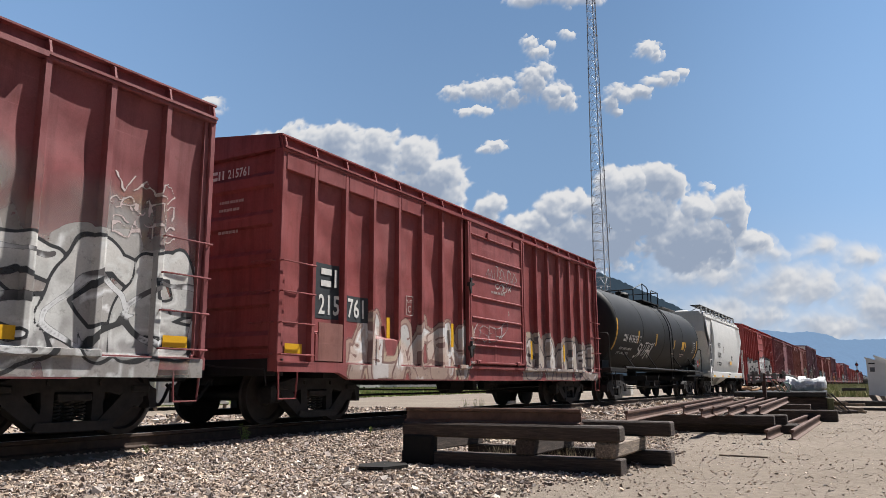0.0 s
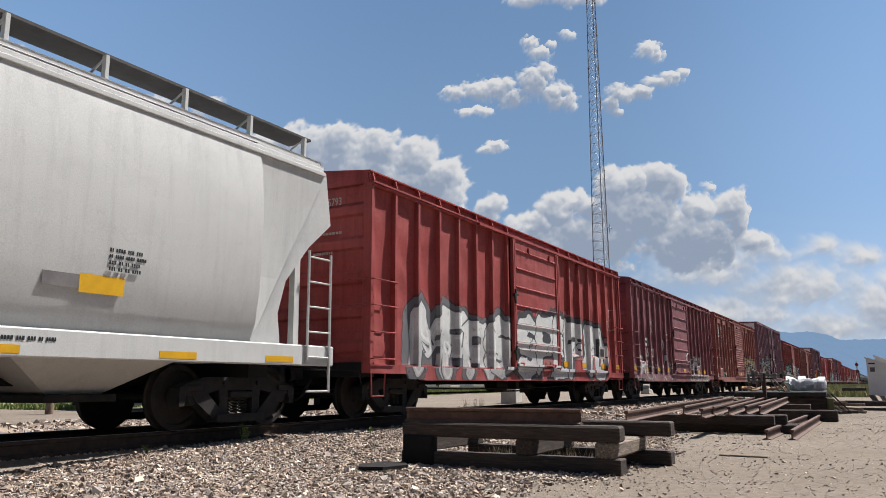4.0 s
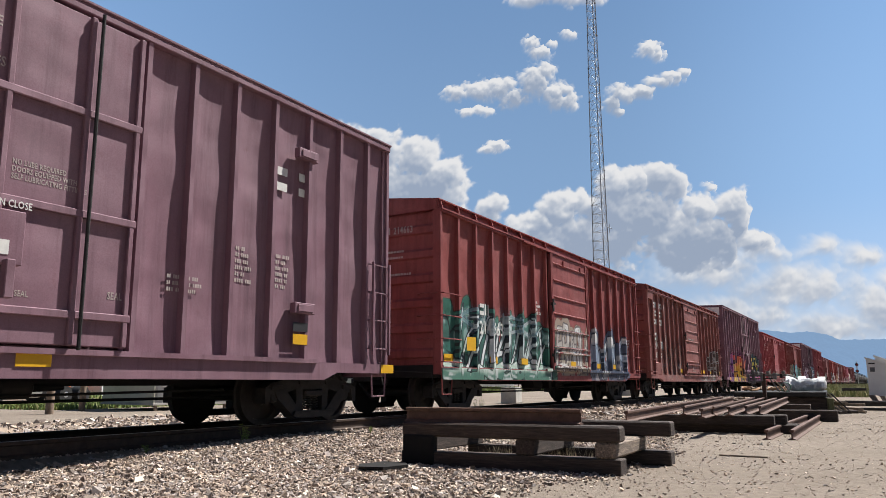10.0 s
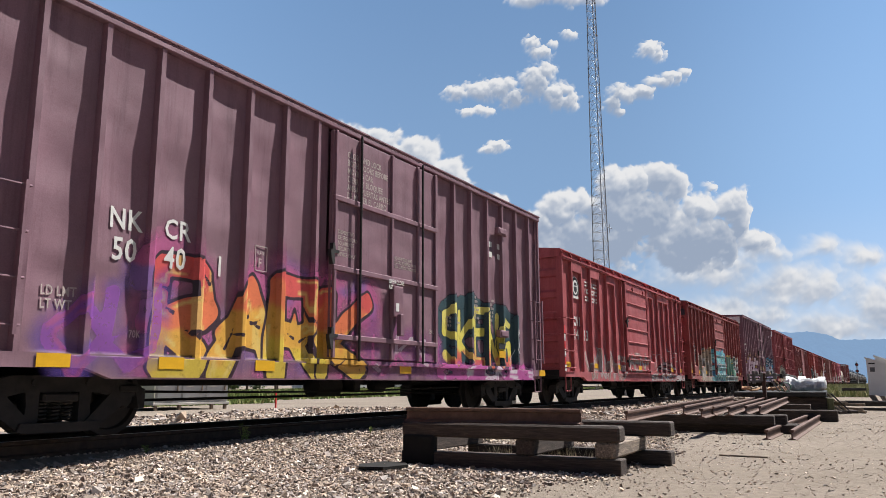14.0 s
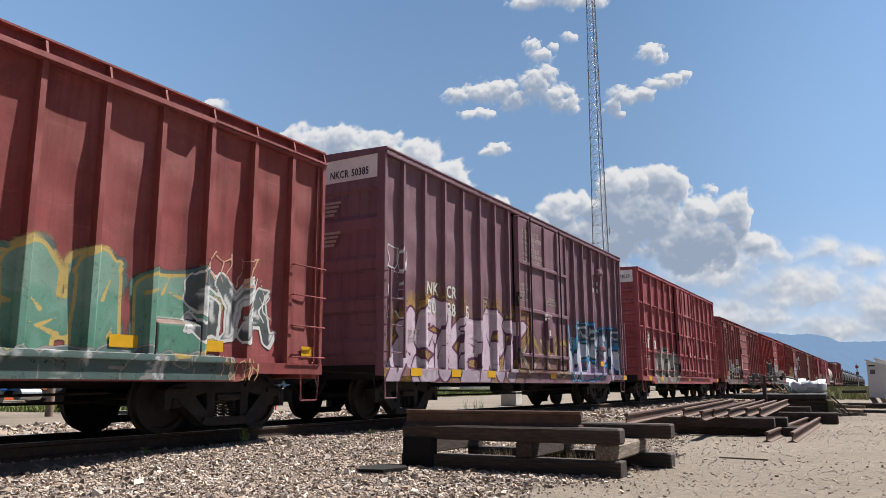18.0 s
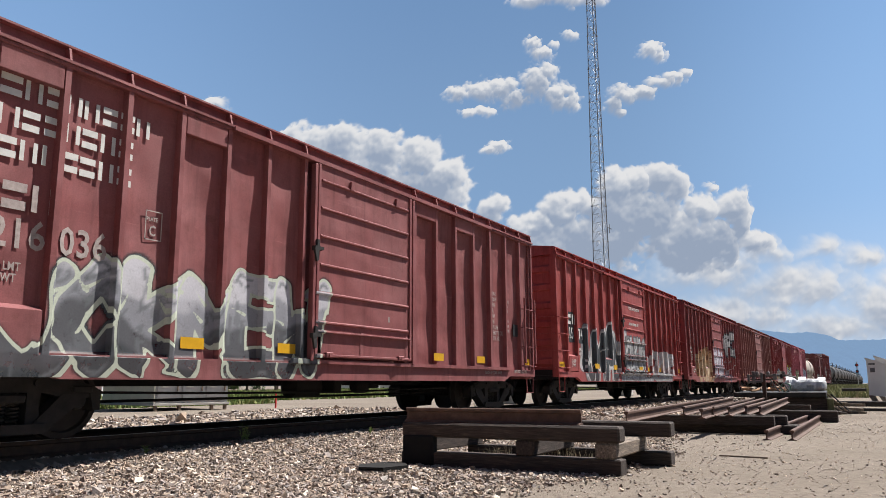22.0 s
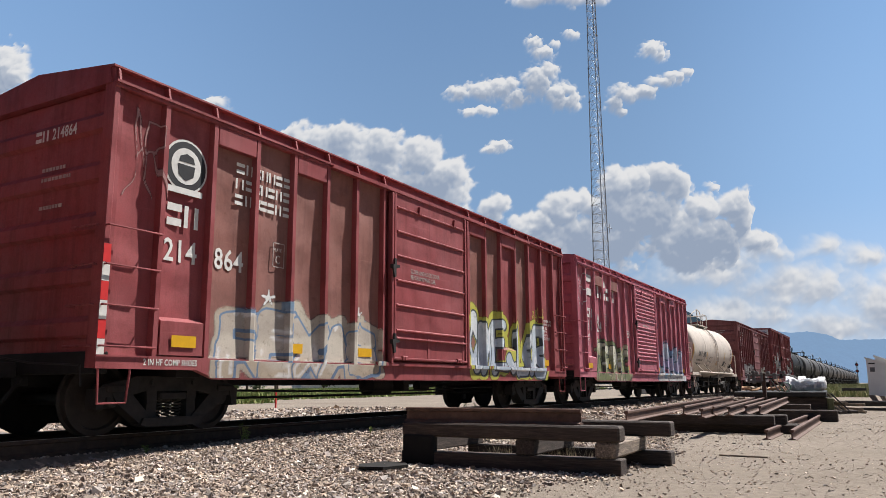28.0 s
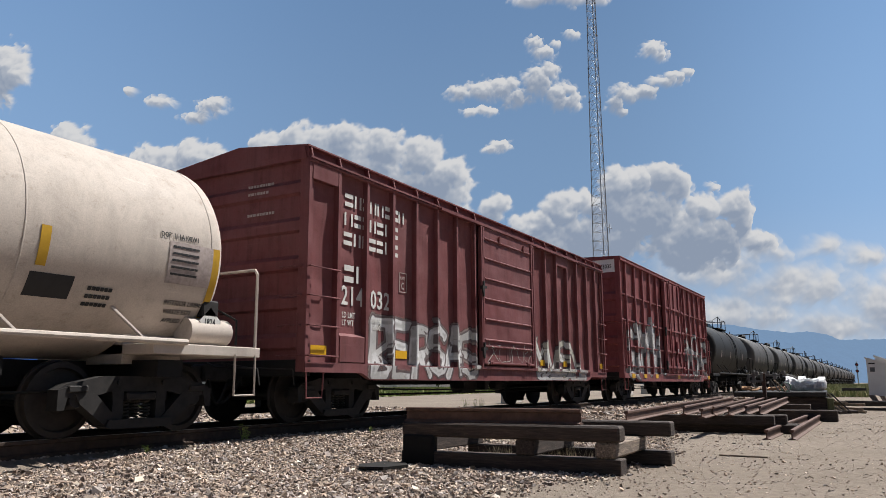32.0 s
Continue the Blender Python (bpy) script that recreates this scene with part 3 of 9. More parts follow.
def boxcar(label, S, mat, style="A", door="rib", L=None, headers=(), band=None, stripes=None, seed=1, dents=(), end_ribs=5, doorx=None, plate=None, hazard=False, roof=None, bulge=0.040, box_plates=(2,), step_ladder=False, brown=(), patched=None):
    L = L or {"A": 15.08, "B": 14.95, "C": 15.18}[style]
    car = car_base("boxcar", label, S, "boxcar", L)
    tall = style in "BC"
    posts = {"A": POSTS_A, "B": POSTS_B, "C": POSTS_C}[style]
    posts = posts + [L - p for p in posts][::-1]
    d0, d1 = doorx or ({"A": (6.10, 8.98), "B": (5.86, 9.30), "C": (6.0, 9.24)}[style])
    ztop, zch, zro, zpk = (5.0, 5.06, 5.13, 5.20) if tall else (4.25, 4.32, 4.52, 4.72)
    zs0, zs1, zs2 = 0.70, 0.82, 0.98        # foot of the sill amidships, at the ends, top of the sill
    yo, yp = -SIDE, -SIDE + PANEL
    hwp = 0.05 if style != "C" else 0.065
    rs = random.Random(seed)

    def panel_y(x, z):
        x = np.asarray(x, float)
        ed = np.array([0.0] + [p for p in posts if p < d0] + [d0])
        ed2 = np.array([d1] + [p for p in posts if p > d1] + [L])
        ee = np.concatenate([ed, ed2])
        i = np.clip(np.searchsorted(ee, x) - 1, 0, len(ee) - 2)
        u = np.clip((x - ee[i]) / np.maximum(ee[i + 1] - ee[i], 1e-3), 0, 1)
        w = np.clip((z - zs2) / (ztop - zs2), 0, 1)
        return yp + bulge * np.sin(np.pi * u) ** 0.7 * np.sin(np.pi * w) ** 0.5 * (-0.05 + 1.5 * fbm(x * 1.1 + seed, z * 1.0 + seed, 11 + seed, 2) + 0.8 * vnoise(x * 0.4 + seed, z * 1.7, 31 + seed))

    def depth(x, z):
        y = panel_y(x, z)
        for p in posts:
            y = np.where((np.abs(x - p) < hwp) & (z < ztop), yo, y)
        dy = np.full(np.shape(x), yo - 0.045)
        for q in ribs:
            dy = np.where((np.abs(z - 1.47) < 0.025) | (z < 1.12), np.minimum(dy, yo - 0.1), dy)
            dy = np.minimum(dy, yo - 0.045 - 0.034 * np.clip(1.2 - (np.abs(z - q) - 0.008) / 0.026, 0, 1))
        y = np.where((x > d0) & (x < d1) & (z > 1.05), dy, y)
        for k in box_plates:
            a, b = pairs[k][0] + hwp + 0.02, pairs[k][1] - hwp - 0.02
            y = np.where((x > a) & (x < b) & (z < 1.50), yo - 0.004 + (0.004 + PANEL) * np.clip((z - 1.43) / 0.07, 0, 1), y)
        y = np.where(z < zs2, yo - 0.004, y)
        y = np.where((z > zs2 - 0.03) & (z < zs2 + 0.055) & (x > d0 - 0.5) & (x < (L - 1.6 if not tall else d1 + 3.6)), yo - 0.052, y)
        return y

    z1 = zch - 0.06 if not tall else ztop - 0.06
    ribs = [1.62 + k * (z1 - 1.62) / 5.6 for k in range(6)] if door == "rib" else []
    car_breaks[car.name] = [0.95, 1.035, 1.05] + [q + e for q in ribs for e in (-0.036, 0.036)] + ([1.12, 1.445, 1.495] if ribs else []) + ([1.40, 1.50] if box_plates else [])
    car_depth[car.name], car_panel[car.name] = depth, panel_y
    car_edges[car.name] = sorted([p - hwp for p in posts] + [p + hwp for p in posts] + [d0, d1])
    # body core, floor, far wall
    g = G()
    g.box(0.06, L - 0.06, yp + 0.12, SIDE - 0.02, 0.95, ztop)
    part("body", g, mat, car)
    part("far_sill", G().box(0.02, L - 0.02, SIDE - 0.05, SIDE + 0.03, 0.78, 0.98), mat, car)
    for p in posts:
        part("far_post", shared(("far_post", style), lambda: G().box(-0.05, 0.05, SIDE - 0.025, SIDE + 0.02, 0.98, ztop)), mat, car, at=(p, 0, 0))
    # panels
    ee = [0.03] + [p for p in posts if p < d0]
    e2 = [p for p in posts if p > d1] + [L - 0.03]
    pairs = list(zip(ee, ee[1:] + [d0])) + list(zip([d1] + e2, e2))
    car_edges[car.name] += [q for k in box_plates for q in (pairs[k][0] + hwp + 0.02, pairs[k][1] - hwp - 0.02)]
    for kp, (a, b) in enumerate(pairs):
        nx, nz = 13, 31
        X, Z = np.meshgrid(np.linspace(a, b, nx), np.linspace(zs2 - 0.02, ztop + 0.02, nz), indexing="ij")
        V = np.stack([X, panel_y(X, Z), Z], -1).reshape(-1, 3)
        idx = np.arange(nx * nz).reshape(nx, nz)
        Q = np.stack([idx[:-1, :-1], idx[1:, :-1], idx[1:, 1:], idx[:-1, 1:]], -1).reshape(-1, 4)
        me = big_mesh("side_panel", V, Q)
        me.shade_smooth()
        part("side_panel", me, patched if kp in brown else mat, car)
    # posts
    post = shared(("side_post", style), lambda: G().ext([(-hwp, yp + 0.07), (-hwp, yp - 0.0), (-hwp * 0.72, yo), (hwp * 0.72, yo), (hwp, yp), (hwp, yp + 0.07)], "z", zs2 - 0.02, ztop + 0.02))
    for p in posts:
        part("side_post", post, mat, car, at=(p, 0, 0))
    cpost = shared(("corner_post", style), lambda: G().box(-0.045, 0.045, yo + 0.01, yo + 0.20, zs1, zch, 0.012))
    for x in (0.039, L - 0.039):
        part("corner_post", cpost, mat, car, at=(x, 0, 0))
    # sill with its drop amidships
    g = G()
    g.ext([(0.0, zs1), (1.5, zs1), (1.85, zs0), (L - 1.85, zs0), (L - 1.5, zs1), (L, zs1), (L, zs2), (0.0, zs2)], "y", yo - 0.002, yo + 0.10)
    part("side_sill", g, mat, car)
    g = G()
    g.box(d0 - 0.5, L - 1.6 if not tall else d1 + 3.6, yo - 0.05, yo - 0.003, zs2 - 0.02, zs2 + 0.045)
    part("door_track", g, mat, car)
    # top chord, roof edge
    if not tall:
        c0, c1 = 4.25, L - 2.6
        part("top_chord", G().box(0.0, c0, yo - 0.012, yo + 0.09, ztop, zch - 0.02, 0.01), mat, car)
        part("top_chord", G().box(c1, L, yo - 0.012, yo + 0.09, ztop, zch - 0.02, 0.01), mat, car)
        part("roof_ledge", G().box(0.0, L, yo - 0.03, yo + 0.09, zch - 0.02, zch + 0.015), mat, car)
        part("upper_door_track", G().box(c0 - 0.05, c1 + 0.05, yo - 0.07, yo + 0.05, zch - 0.07, zch - 0.02), mat, car)
        gus = shared(("gusset",), lambda: G().ext([(yo - 0.02, zch + 0.01), (yo + 0.02, zro - 0.03), (yo + 0.10, zro - 0.02), (yo + 0.10, zch + 0.01)], "x", -0.015, 0.015))
        for p in [0.05] + posts + [L - 0.05]:
            part("roof_gusset", gus, mat, car, at=(p, 0, 0))
    else:
        g = G()
        g.box(0.0, L, yo - 0.02, yo + 0.09, ztop, zch + 0.02, 0.012)
        part("top_chord", g, mat, car)
    # roof of cross ribbed sheets
    g = G()
    ov = 0.0 if tall else 0.06
    pr = [(-SIDE + ov, zch - 0.02), (-SIDE + ov + (0.0 if tall else 0.05), zro - 0.02), (-SIDE + ov - 0.03, zro - 0.01), (-SIDE + ov - 0.03, zro + 0.015), (0, zpk), (SIDE - ov + 0.03, zro + 0.015), (SIDE - ov, zch - 0.02)]
    g.ext(pr, "x", -0.02, L + 0.02)
    part("roof", g, roof or mat, car)
    rib = shared(("roof_rib", tall), lambda: G().ext([(-SIDE + 0.12, zro), (-SIDE + 0.12, zro + 0.028), (0, zpk + 0.03), (SIDE - 0.12, zro + 0.028), (SIDE - 0.12, zro)], "x", -0.03, 0.03))
    for k in range(15):
        part("roof_rib", rib, roof or mat, car, at=(0.5 + k * (L - 1.0) / 14, 0, 0))
    # ends with pressed ribs
    for s, x in ((-1, 0.0), (1, L)):
        pts = [(x - s * 0.11, zs1 + 0.1)]
        nr = end_ribs
        for k in range(nr):
            za = 1.05 + k * (zch - 1.15) / nr
            hgt = (zch - 1.15) / nr
            pts += [(x - s * 0.10, za + 0.15 * hgt), (x - s * 0.0, za + 0.25 * hgt), (x - s * 0.0, za + 0.5 * hgt), (x - s * 0.10, za + 0.7 * hgt)]
        pts += [(x - s * 0.10, zch), (x - s * 0.16, zch), (x - s * 0.16, zs1 + 0.1)]
        part("end_wall", G().ext(pts, "y", yo + 0.05, SIDE - 0.03), mat, car)
        part("end_gable", G().ext([(-SIDE + 0.03, zch), (SIDE - 0.03, zch), (SIDE - 0.06, zro), (0, zpk - 0.03), (-SIDE + 0.06, zro)], "x", x - s * 0.10, x - s * 0.0), mat, car)
        part("end_sill", G().box(min(x, x - s * 0.2), max(x, x - s * 0.2), -SIDE + 0.05, SIDE - 0.05, 0.76, 1.02, 0.01), M["black"] if s < 0 else mat, car)
        if band:
            part("white_band", G().box(min(x + s * 0.004, x - s * 0.06), max(x + s * 0.004, x - s * 0.06), -SIDE + 0.04, SIDE - 0.04, ztop - 0.42, zch + 0.0), band, car, "white excess height band")
        coupler(car, x, s)
    # door
    z0, z1 = 1.06, (zch - 0.06 if not tall else ztop - 0.06)
    yd = yo - 0.04
    dr = part("door", G().box(d0, d1, yd, yo + 0.04, z0, z1, 0.01), mat, car, "sliding door" if door in ("rib", "louver") else "plug door")
    if door in ("rib", "louver"):
        for x in (d0 + 0.035, d1 - 0.045):
            part("door_stile", shared(("door_stile",), lambda: G().box(-0.035, 0.035, yd - 0.03, yd + 0.01, z0 + 0.01, z1 - 0.02, 0.008)), mat, dr, at=(x, 0, 0))
        for x in (d0 + 0.35, d1 - 0.40):
            part("door_roller", shared(("door_roller",), lambda: G().box(-0.09, 0.09, yd - 0.06, yd + 0.005, z0 + 0.0, z0 + 0.09, 0.012).cyl((0, yd - 0.075, z0 + 0.045), (0, yd - 0.05, z0 + 0.045), 0.035, 8)), mat, dr, at=(x, 0, 0))
    if door == "rib":
        for k in range(6):
            z = 1.62 + k * (z1 - 1.62) / 5.6
            part("door_rib", shared(("door_rib", d1 - d0), lambda: G().ext([(yd + 0.005, -0.035), (yd - 0.032, -0.012), (yd - 0.032, 0.008), (yd + 0.005, 0.030)], "x", d0 + 0.1, d1 - 0.12)), mat, dr, at=(0, 0, z))
        for x in (d0 + 0.12, (d0 + d1) / 2 - 0.15, d1 - 0.15):
            part("door_stiffener", shared(("door_stiff",), lambda: G().box(-0.05, 0.05, yd - 0.008, yd + 0.01, z0 + 0.02, z0 + 0.45, 0.004)), mat, dr, at=(x, 0, 0))
        part("door_ledge", G().box(d0 + 0.06, d1 - 0.06, yd - 0.055, yd + 0.01, 1.455, 1.485, 0.006), mat, dr)
        part("door_ledge", G().box(d0 + 0.02, d1 - 0.02, yd - 0.035, yd + 0.01, 1.075, 1.115, 0.006), mat, dr)
    elif door == "louver":
        for k in range(19):
            z = 1.62 + k * (z1 - 1.75) / 18.5
            if abs(k - 9) < 1:
                continue
            part("door_rib", shared(("door_slat", d1 - d0), lambda: G().ext([(yd + 0.005, -0.04), (yd - 0.03, -0.012), (yd - 0.03, 0.012), (yd + 0.005, 0.04)], "x", d0 + 0.12, d1 - 0.14)), mat, dr, at=(0, 0, z))
        part("door_ledge", G().box(d0 + 0.06, d1 - 0.06, yd - 0.045, yd + 0.01, 1.455, 1.485, 0.006), mat, dr)
        part("door_ledge", G().box(d0 + 0.02, d1 - 0.02, yd - 0.030, yd + 0.01, 1.075, 1.115, 0.006), mat, dr)
        for x in (d0 + 0.55, d1 - 0.55):
            part("door_stiffener", shared(("door_stiff",), lambda: G().box(-0.05, 0.05, yd - 0.008, yd + 0.01, z0 + 0.02, z0 + 0.45, 0.004)), mat, dr, at=(x, 0, 0))
    else:
        for x in (d0 + 0.05, d0 + 0.75, (d0 + d1) / 2 + 0.05, d1 - 0.75, d1 - 0.06):
            part("door_post", shared(("door_post", style), lambda: G().box(-0.035, 0.035, yd - 0.05, yd + 0.01, z0, z1, 0.01)), mat, dr, at=(x, 0, 0))
        for z in (1.4, 2.55, 3.75) if style == "B" else (1.3, 1.95, 2.85, 3.8):
            part("door_bar", shared(("door_bar", d1 - d0), lambda: G().box(d0, d1, yd - 0.055, yd + 0.01, -0.045, 0.045, 0.01)), mat, dr, at=(0, 0, z))
        for x in (d0 + 0.68, d1 - 0.68):
            part("lock_rod", shared(("lock_rod", style), lambda: G().cyl((0, yd - 0.10, z0 - 0.05), (0, yd - 0.10, z1 + 0.05), 0.022, 8)), M["truck"] if style == "B" else mat, dr, at=(x, 0, 0))
        g = G().box(-0.16, 0.16, yd - 0.12, yd - 0.02, 1.85, 2.42, 0.01).box(-0.05, 0.05, yd - 0.20, yd - 0.1, 1.5, 1.9, 0.01)
        part("door_lock", g, mat, dr, at=((d0 + d1) / 2 + 0.15, 0, 0))
        part("lock_decal", G().box(-0.05, 0.05, yd - 0.127, yd - 0.121, 1.95, 2.1), M["white"], dr, at=((d0 + d1) / 2 + 0.1, 0, 0))
    latch = shared(("latch",), lambda: G().ext([(-0.1, -0.03), (-0.05, -0.22), (0.0, -0.2), (0.0, -0.03), (0.12, -0.02), (0.12, 0.03), (0.02, 0.03), (0.0, 0.14), (-0.05, 0.14), (-0.05, 0.03), (-0.1, 0.03)], "y", yd - 0.07, yd + 0.005))
    for z in (z0 + 0.35, z0 + 1.75):
        part("door_latch", latch, M["truck"], dr, at=(d0, 0, z))
    if not tall:
        for x in (d0 + 0.9, d1 - 0.55):
            part("door_hanger", shared(("hanger",), lambda: G().ext([(-0.05, -0.08), (0.07, -0.05), (0.03, 0.08), (-0.03, 0.08)], "y", yd - 0.05, yd + 0.01)), mat, dr, at=(x, 0, z1 - 0.22))
        for x in (d0 - 0.06, d1 + 0.06):
            part("door_stop", shared(("dstop",), lambda: G().box(-0.035, 0.035, yo - 0.075, yo + 0.02, 1.0, zch - 0.1, 0.008)), mat, car, at=(x, 0, 0))
    # ladders, grab irons, stirrups
    rz = (2.51, 2.04, 1.56, 1.08) if not tall else (2.75, 2.25, 1.75, 1.25)
    for x0, x1 in ((0.02, posts[0] - 0.02), (posts[-1] + 0.02, L - 0.02)):
        rung = shared(("rung", round(x1 - x0, 2)), lambda: grab(G(), 0, x1 - x0, 0, yo - 0.05, 0.10))
        for z in rz:
            part("ladder_rung", rung, mat, car, at=(x0, 0, z))
        if step_ladder or tall:
            for xx in (x0 + 0.05, x1 - 0.09):
                part("ladder_rail", G().box(xx, xx + 0.04, yo - 0.09, yo - 0.05, 1.15, 2.8), mat, car)
    st = shared(("stirrup",), lambda: G().tube([(0, yo + 0.02, 0.86), (0.02, yo + 0.02, 0.42), (0.40, yo + 0.02, 0.42), (0.44, yo + 0.02, 0.86)], 0.016, 6))
    for x in (0.05, L - 0.5):
        part("stirrup_step", st, mat, car, at=(x, 0, 0))
    erung = shared(("end_rung",), lambda: G().tube([(0.06, -1.5, 0), (-0.06, -1.5, 0), (-0.06, -1.05, 0), (0.06, -1.05, 0)], 0.013, 6))
    for z in rz:
        part("end_rung", erung, mat, car, at=(0, 0, z))
    # reflective stripes
    def stripe_y(x, z):
        d, q = float(depth(np.array(x), z)), float(np.min(panel_y(np.linspace(x - 0.2, x + 0.2, 7), z)))
        return (q if abs(d - float(panel_y(x, z))) < 0.03 else d) - 0.012

    ys = shared(("stripe", 0.42), lambda: G().box(-0.2, 0.2, -0.003, 0.0, -0.075, 0.075))
    for x in stripes if stripes is not None else ((0.42, 2.1, 3.8, 5.5, 10.1, 11.7, 14.85) if not tall else (1.1, 2.7, 4.4, 8.2, 14.9)):
        z = 1.18 if not tall else 0.90
        on_sill = z < zs2
        part("reflective_stripe", ys, M["yellow"], car, at=(x, (yo - 0.012) if on_sill else stripe_y(x, z), z))
    if hazard:
        for k in range(6):
            part("hazard_stripe", shared(("hz",), lambda: G().box(-0.05, 0.05, -0.003, 0, -0.11, 0.11)), M["red"] if k % 2 else M["white"], car, at=(0.05, yo + 0.004, 1.05 + k * 0.225))
    # header plates between post heads, and boxes low on the side
    for k in headers:
        a, b = (pairs[k][0] + hwp, pairs[k][1] - hwp)
        part("header_plate", G().box(a, b, yo + 0.0, yp + 0.08, ztop - 0.28, ztop, 0.008), mat, car)
    for k in box_plates:
        a, b = (pairs[k][0] + hwp, pairs[k][1] - hwp)
        part("cover_plate", G().ext([(yo, zs2 + 0.02), (yo, 1.43), (yp + 0.05, 1.50), (yp + 0.05, zs2 + 0.02)], "x", a + 0.02, b - 0.02), mat, car)
    if style == "C":
        for a, b in pairs:
            br = shared(("brace", round(b - a, 3)), lambda: G().box(hwp, b - a - hwp, yp - 0.05, yp + 0.08, -0.025, 0.025, 0.006))
            for z in (1.24, 1.96, 2.89, 3.82):
                part("panel_brace", br, mat, car, at=(a, 0, z))
    underframe(car, L)
    truck(car, 1.54)
    truck(car, L - 1.54)
    return car


def plate_c(car, x, z, ch="C", y=None):
    yy = y if y is not None else flush(car, x, z, 0.26, 0.38) - 0.002
    g = G()
    for a, b, c, d in ((0, 0.26, 0, 0.014), (0, 0.26, 0.37, 0.384), (0, 0.014, 0, 0.384), (0.246, 0.26, 0, 0.384)):
        g.box(x + a, x + b, yy - 0.003, yy, z + c, z + d)
    part("plate_frame", g, M["dim_white"], car)
    words(car, "PLATE", x + 0.03, z + 0.25, 0.075, M["dim_white"], yy - 0.004)
    words(car, ch, x + 0.07, z + 0.06, 0.19, M["dim_white"], yy - 0.004)


def small_print(car, x, z, rows, n, h=0.07, mat=None, y=None, seed=3):
    """Writing too small to read: rows of short bars."""
    r = random.Random(seed)
    g = G()
    yy = y if y is not None else flush(car, x, z - rows * h * 1.7, n * h * 0.7, rows * h * 1.7) - 0.002
    for k in range(rows):
        q, c = x, 0
        while c < n:
            for _ in range(r.choice((2, 3, 4))):
                w = r.uniform(0.34, 0.62) * h
                g.box(q, q + w, yy - 0.002, yy, z - k * h * 1.7, z - k * h * 1.7 + h)
                q += w + h * 0.24
            q += h * 0.6
            c += 4
    part("small_print", g, mat or M["dim_white"], car)["kind"] = "stuff"


def tank_car(label, S, mat, L=15.3, R=1.45, zc=2.42, trim=None, inset=0.75, ladder=0.62, high=0.6, seed=1, reach=0.62):
    car = car_base("tank_car", label, S, "tank car", L)
    trim = trim or mat
    a, b = inset, L - inset
    prof = []
    for k in range(11):
        t = k / 10 * math.pi / 2
        prof.append((a + 0.45 * (1 - math.cos(t)), max(0.01, R * math.sin(t))))
    m = len(prof)
    for x in np.linspace(a + 0.6, b - 0.6, 9):
        prof.append((float(x), R))
    prof += [(a + b - s, q) for s, q in prof[:m][::-1]]
    part("tank_shell", G().lathe(prof, "x", 48, (0, 0, zc)), mat, car)
    for x in np.linspace(a + 0.55, b - 0.55, 5):
        part("weld_seam", shared(("seam", R), lambda: G().lathe([(-0.012, R), (-0.006, R + 0.006), (0.006, R + 0.006), (0.012, R)], "x", 48)), mat, car, at=(float(x), 0, zc))
    car_depth[car.name] = lambda x, z: -np.sqrt(np.maximum(R * R - (np.asarray(z) - zc) ** 2, 0.02)) + 0 * np.asarray(x)
    car_edges[car.name] = []
    xm = L / 2
    # dome platform, rails, valves, ladder
    zt = zc + R
    lx0 = xm + ladder
    p0, p1 = lx0 - 1.5, lx0 + 1.2
    part("manway", G().lathe([(0, 0.30), (0.20, 0.30), (0.22, 0.32), (0.30, 0.25), (0.36, 0.02)], "z", 16, (p0 + 0.1, 0, zt - 0.03)), trim, car)
    part("valve", G().lathe([(0, 0.09), (0.24, 0.09), (0.24, 0.13), (0.32, 0.13), (0.36, 0.03)], "z", 12, (p0 - 0.6 * reach, 0, zt - 0.04)), trim, car)
    part("platform", G().box(p0, p1, -0.92, -0.38, zt - 0.12, zt - 0.07, 0.008), trim, car)
    part("platform", G().box(p0, p1, 0.38, 0.92, zt - 0.12, zt - 0.07, 0.008), trim, car)
    part("platform_bracket", G().box(p0 + 0.1, p0 + 0.16, -0.9, 0.9, zt - 0.17, zt - 0.125).box(p1 - 0.16, p1 - 0.1, -0.9, 0.9, zt - 0.17, zt - 0.125), trim, car)
    for pts in ([(p0 - reach, -0.7, zt - 0.18), (p0 - reach, -0.7, zt + high * 0.5), (p0 - reach + 0.15, -0.72, zt + high * 0.62), (p0 + 0.15, -0.88, zt + high), (p0 + 0.15, -0.88, zt - 0.1)],
                [(p0 + 0.15, -0.88, zt + high), (p0 + 0.85, -0.88, zt + high * 0.85), (p0 + 1.0, -0.88, zt + high * 0.7), (p0 + 1.0, -0.88, zt - 0.1)],
                [(p0 + 1.5, -0.88, zt - 0.1), (p0 + 1.5, -0.88, zt + high * 0.66), (p0 + 1.6, -0.88, zt + high * 0.76), (p1 - 0.02, -0.88, zt + high * 0.76), (p1 - 0.02, -0.88, zt - 0.1)],
                [(p1 - 0.02, -0.88, zt + high * 0.76), (p1 - 0.02, 0.88, zt + high * 0.76), (p1 - 0.02, 0.88, zt - 0.1)],
                [(p0 - reach, 0.7, zt - 0.18), (p0 - reach, 0.7, zt + high * 0.5), (p0 + 0.15, 0.88, zt + high), (p0 + 0.15, 0.88, zt - 0.1)],
                [(p0 + 0.15, 0.88, zt + high * 0.76), (p1 - 0.02, 0.88, zt + high * 0.76)],
                [(p0 - reach, -0.7, zt + high * 0.5), (p0 - reach, 0.7, zt + high * 0.5)]):
        part("hand_rail", G().tube(pts, 0.024, 6), trim, car)
    arc = [(-(R + 0.09) * math.sin(t), zc + (R + 0.09) * math.cos(t)) for t in [math.radians(q) for q in range(28, 96, 8)]]
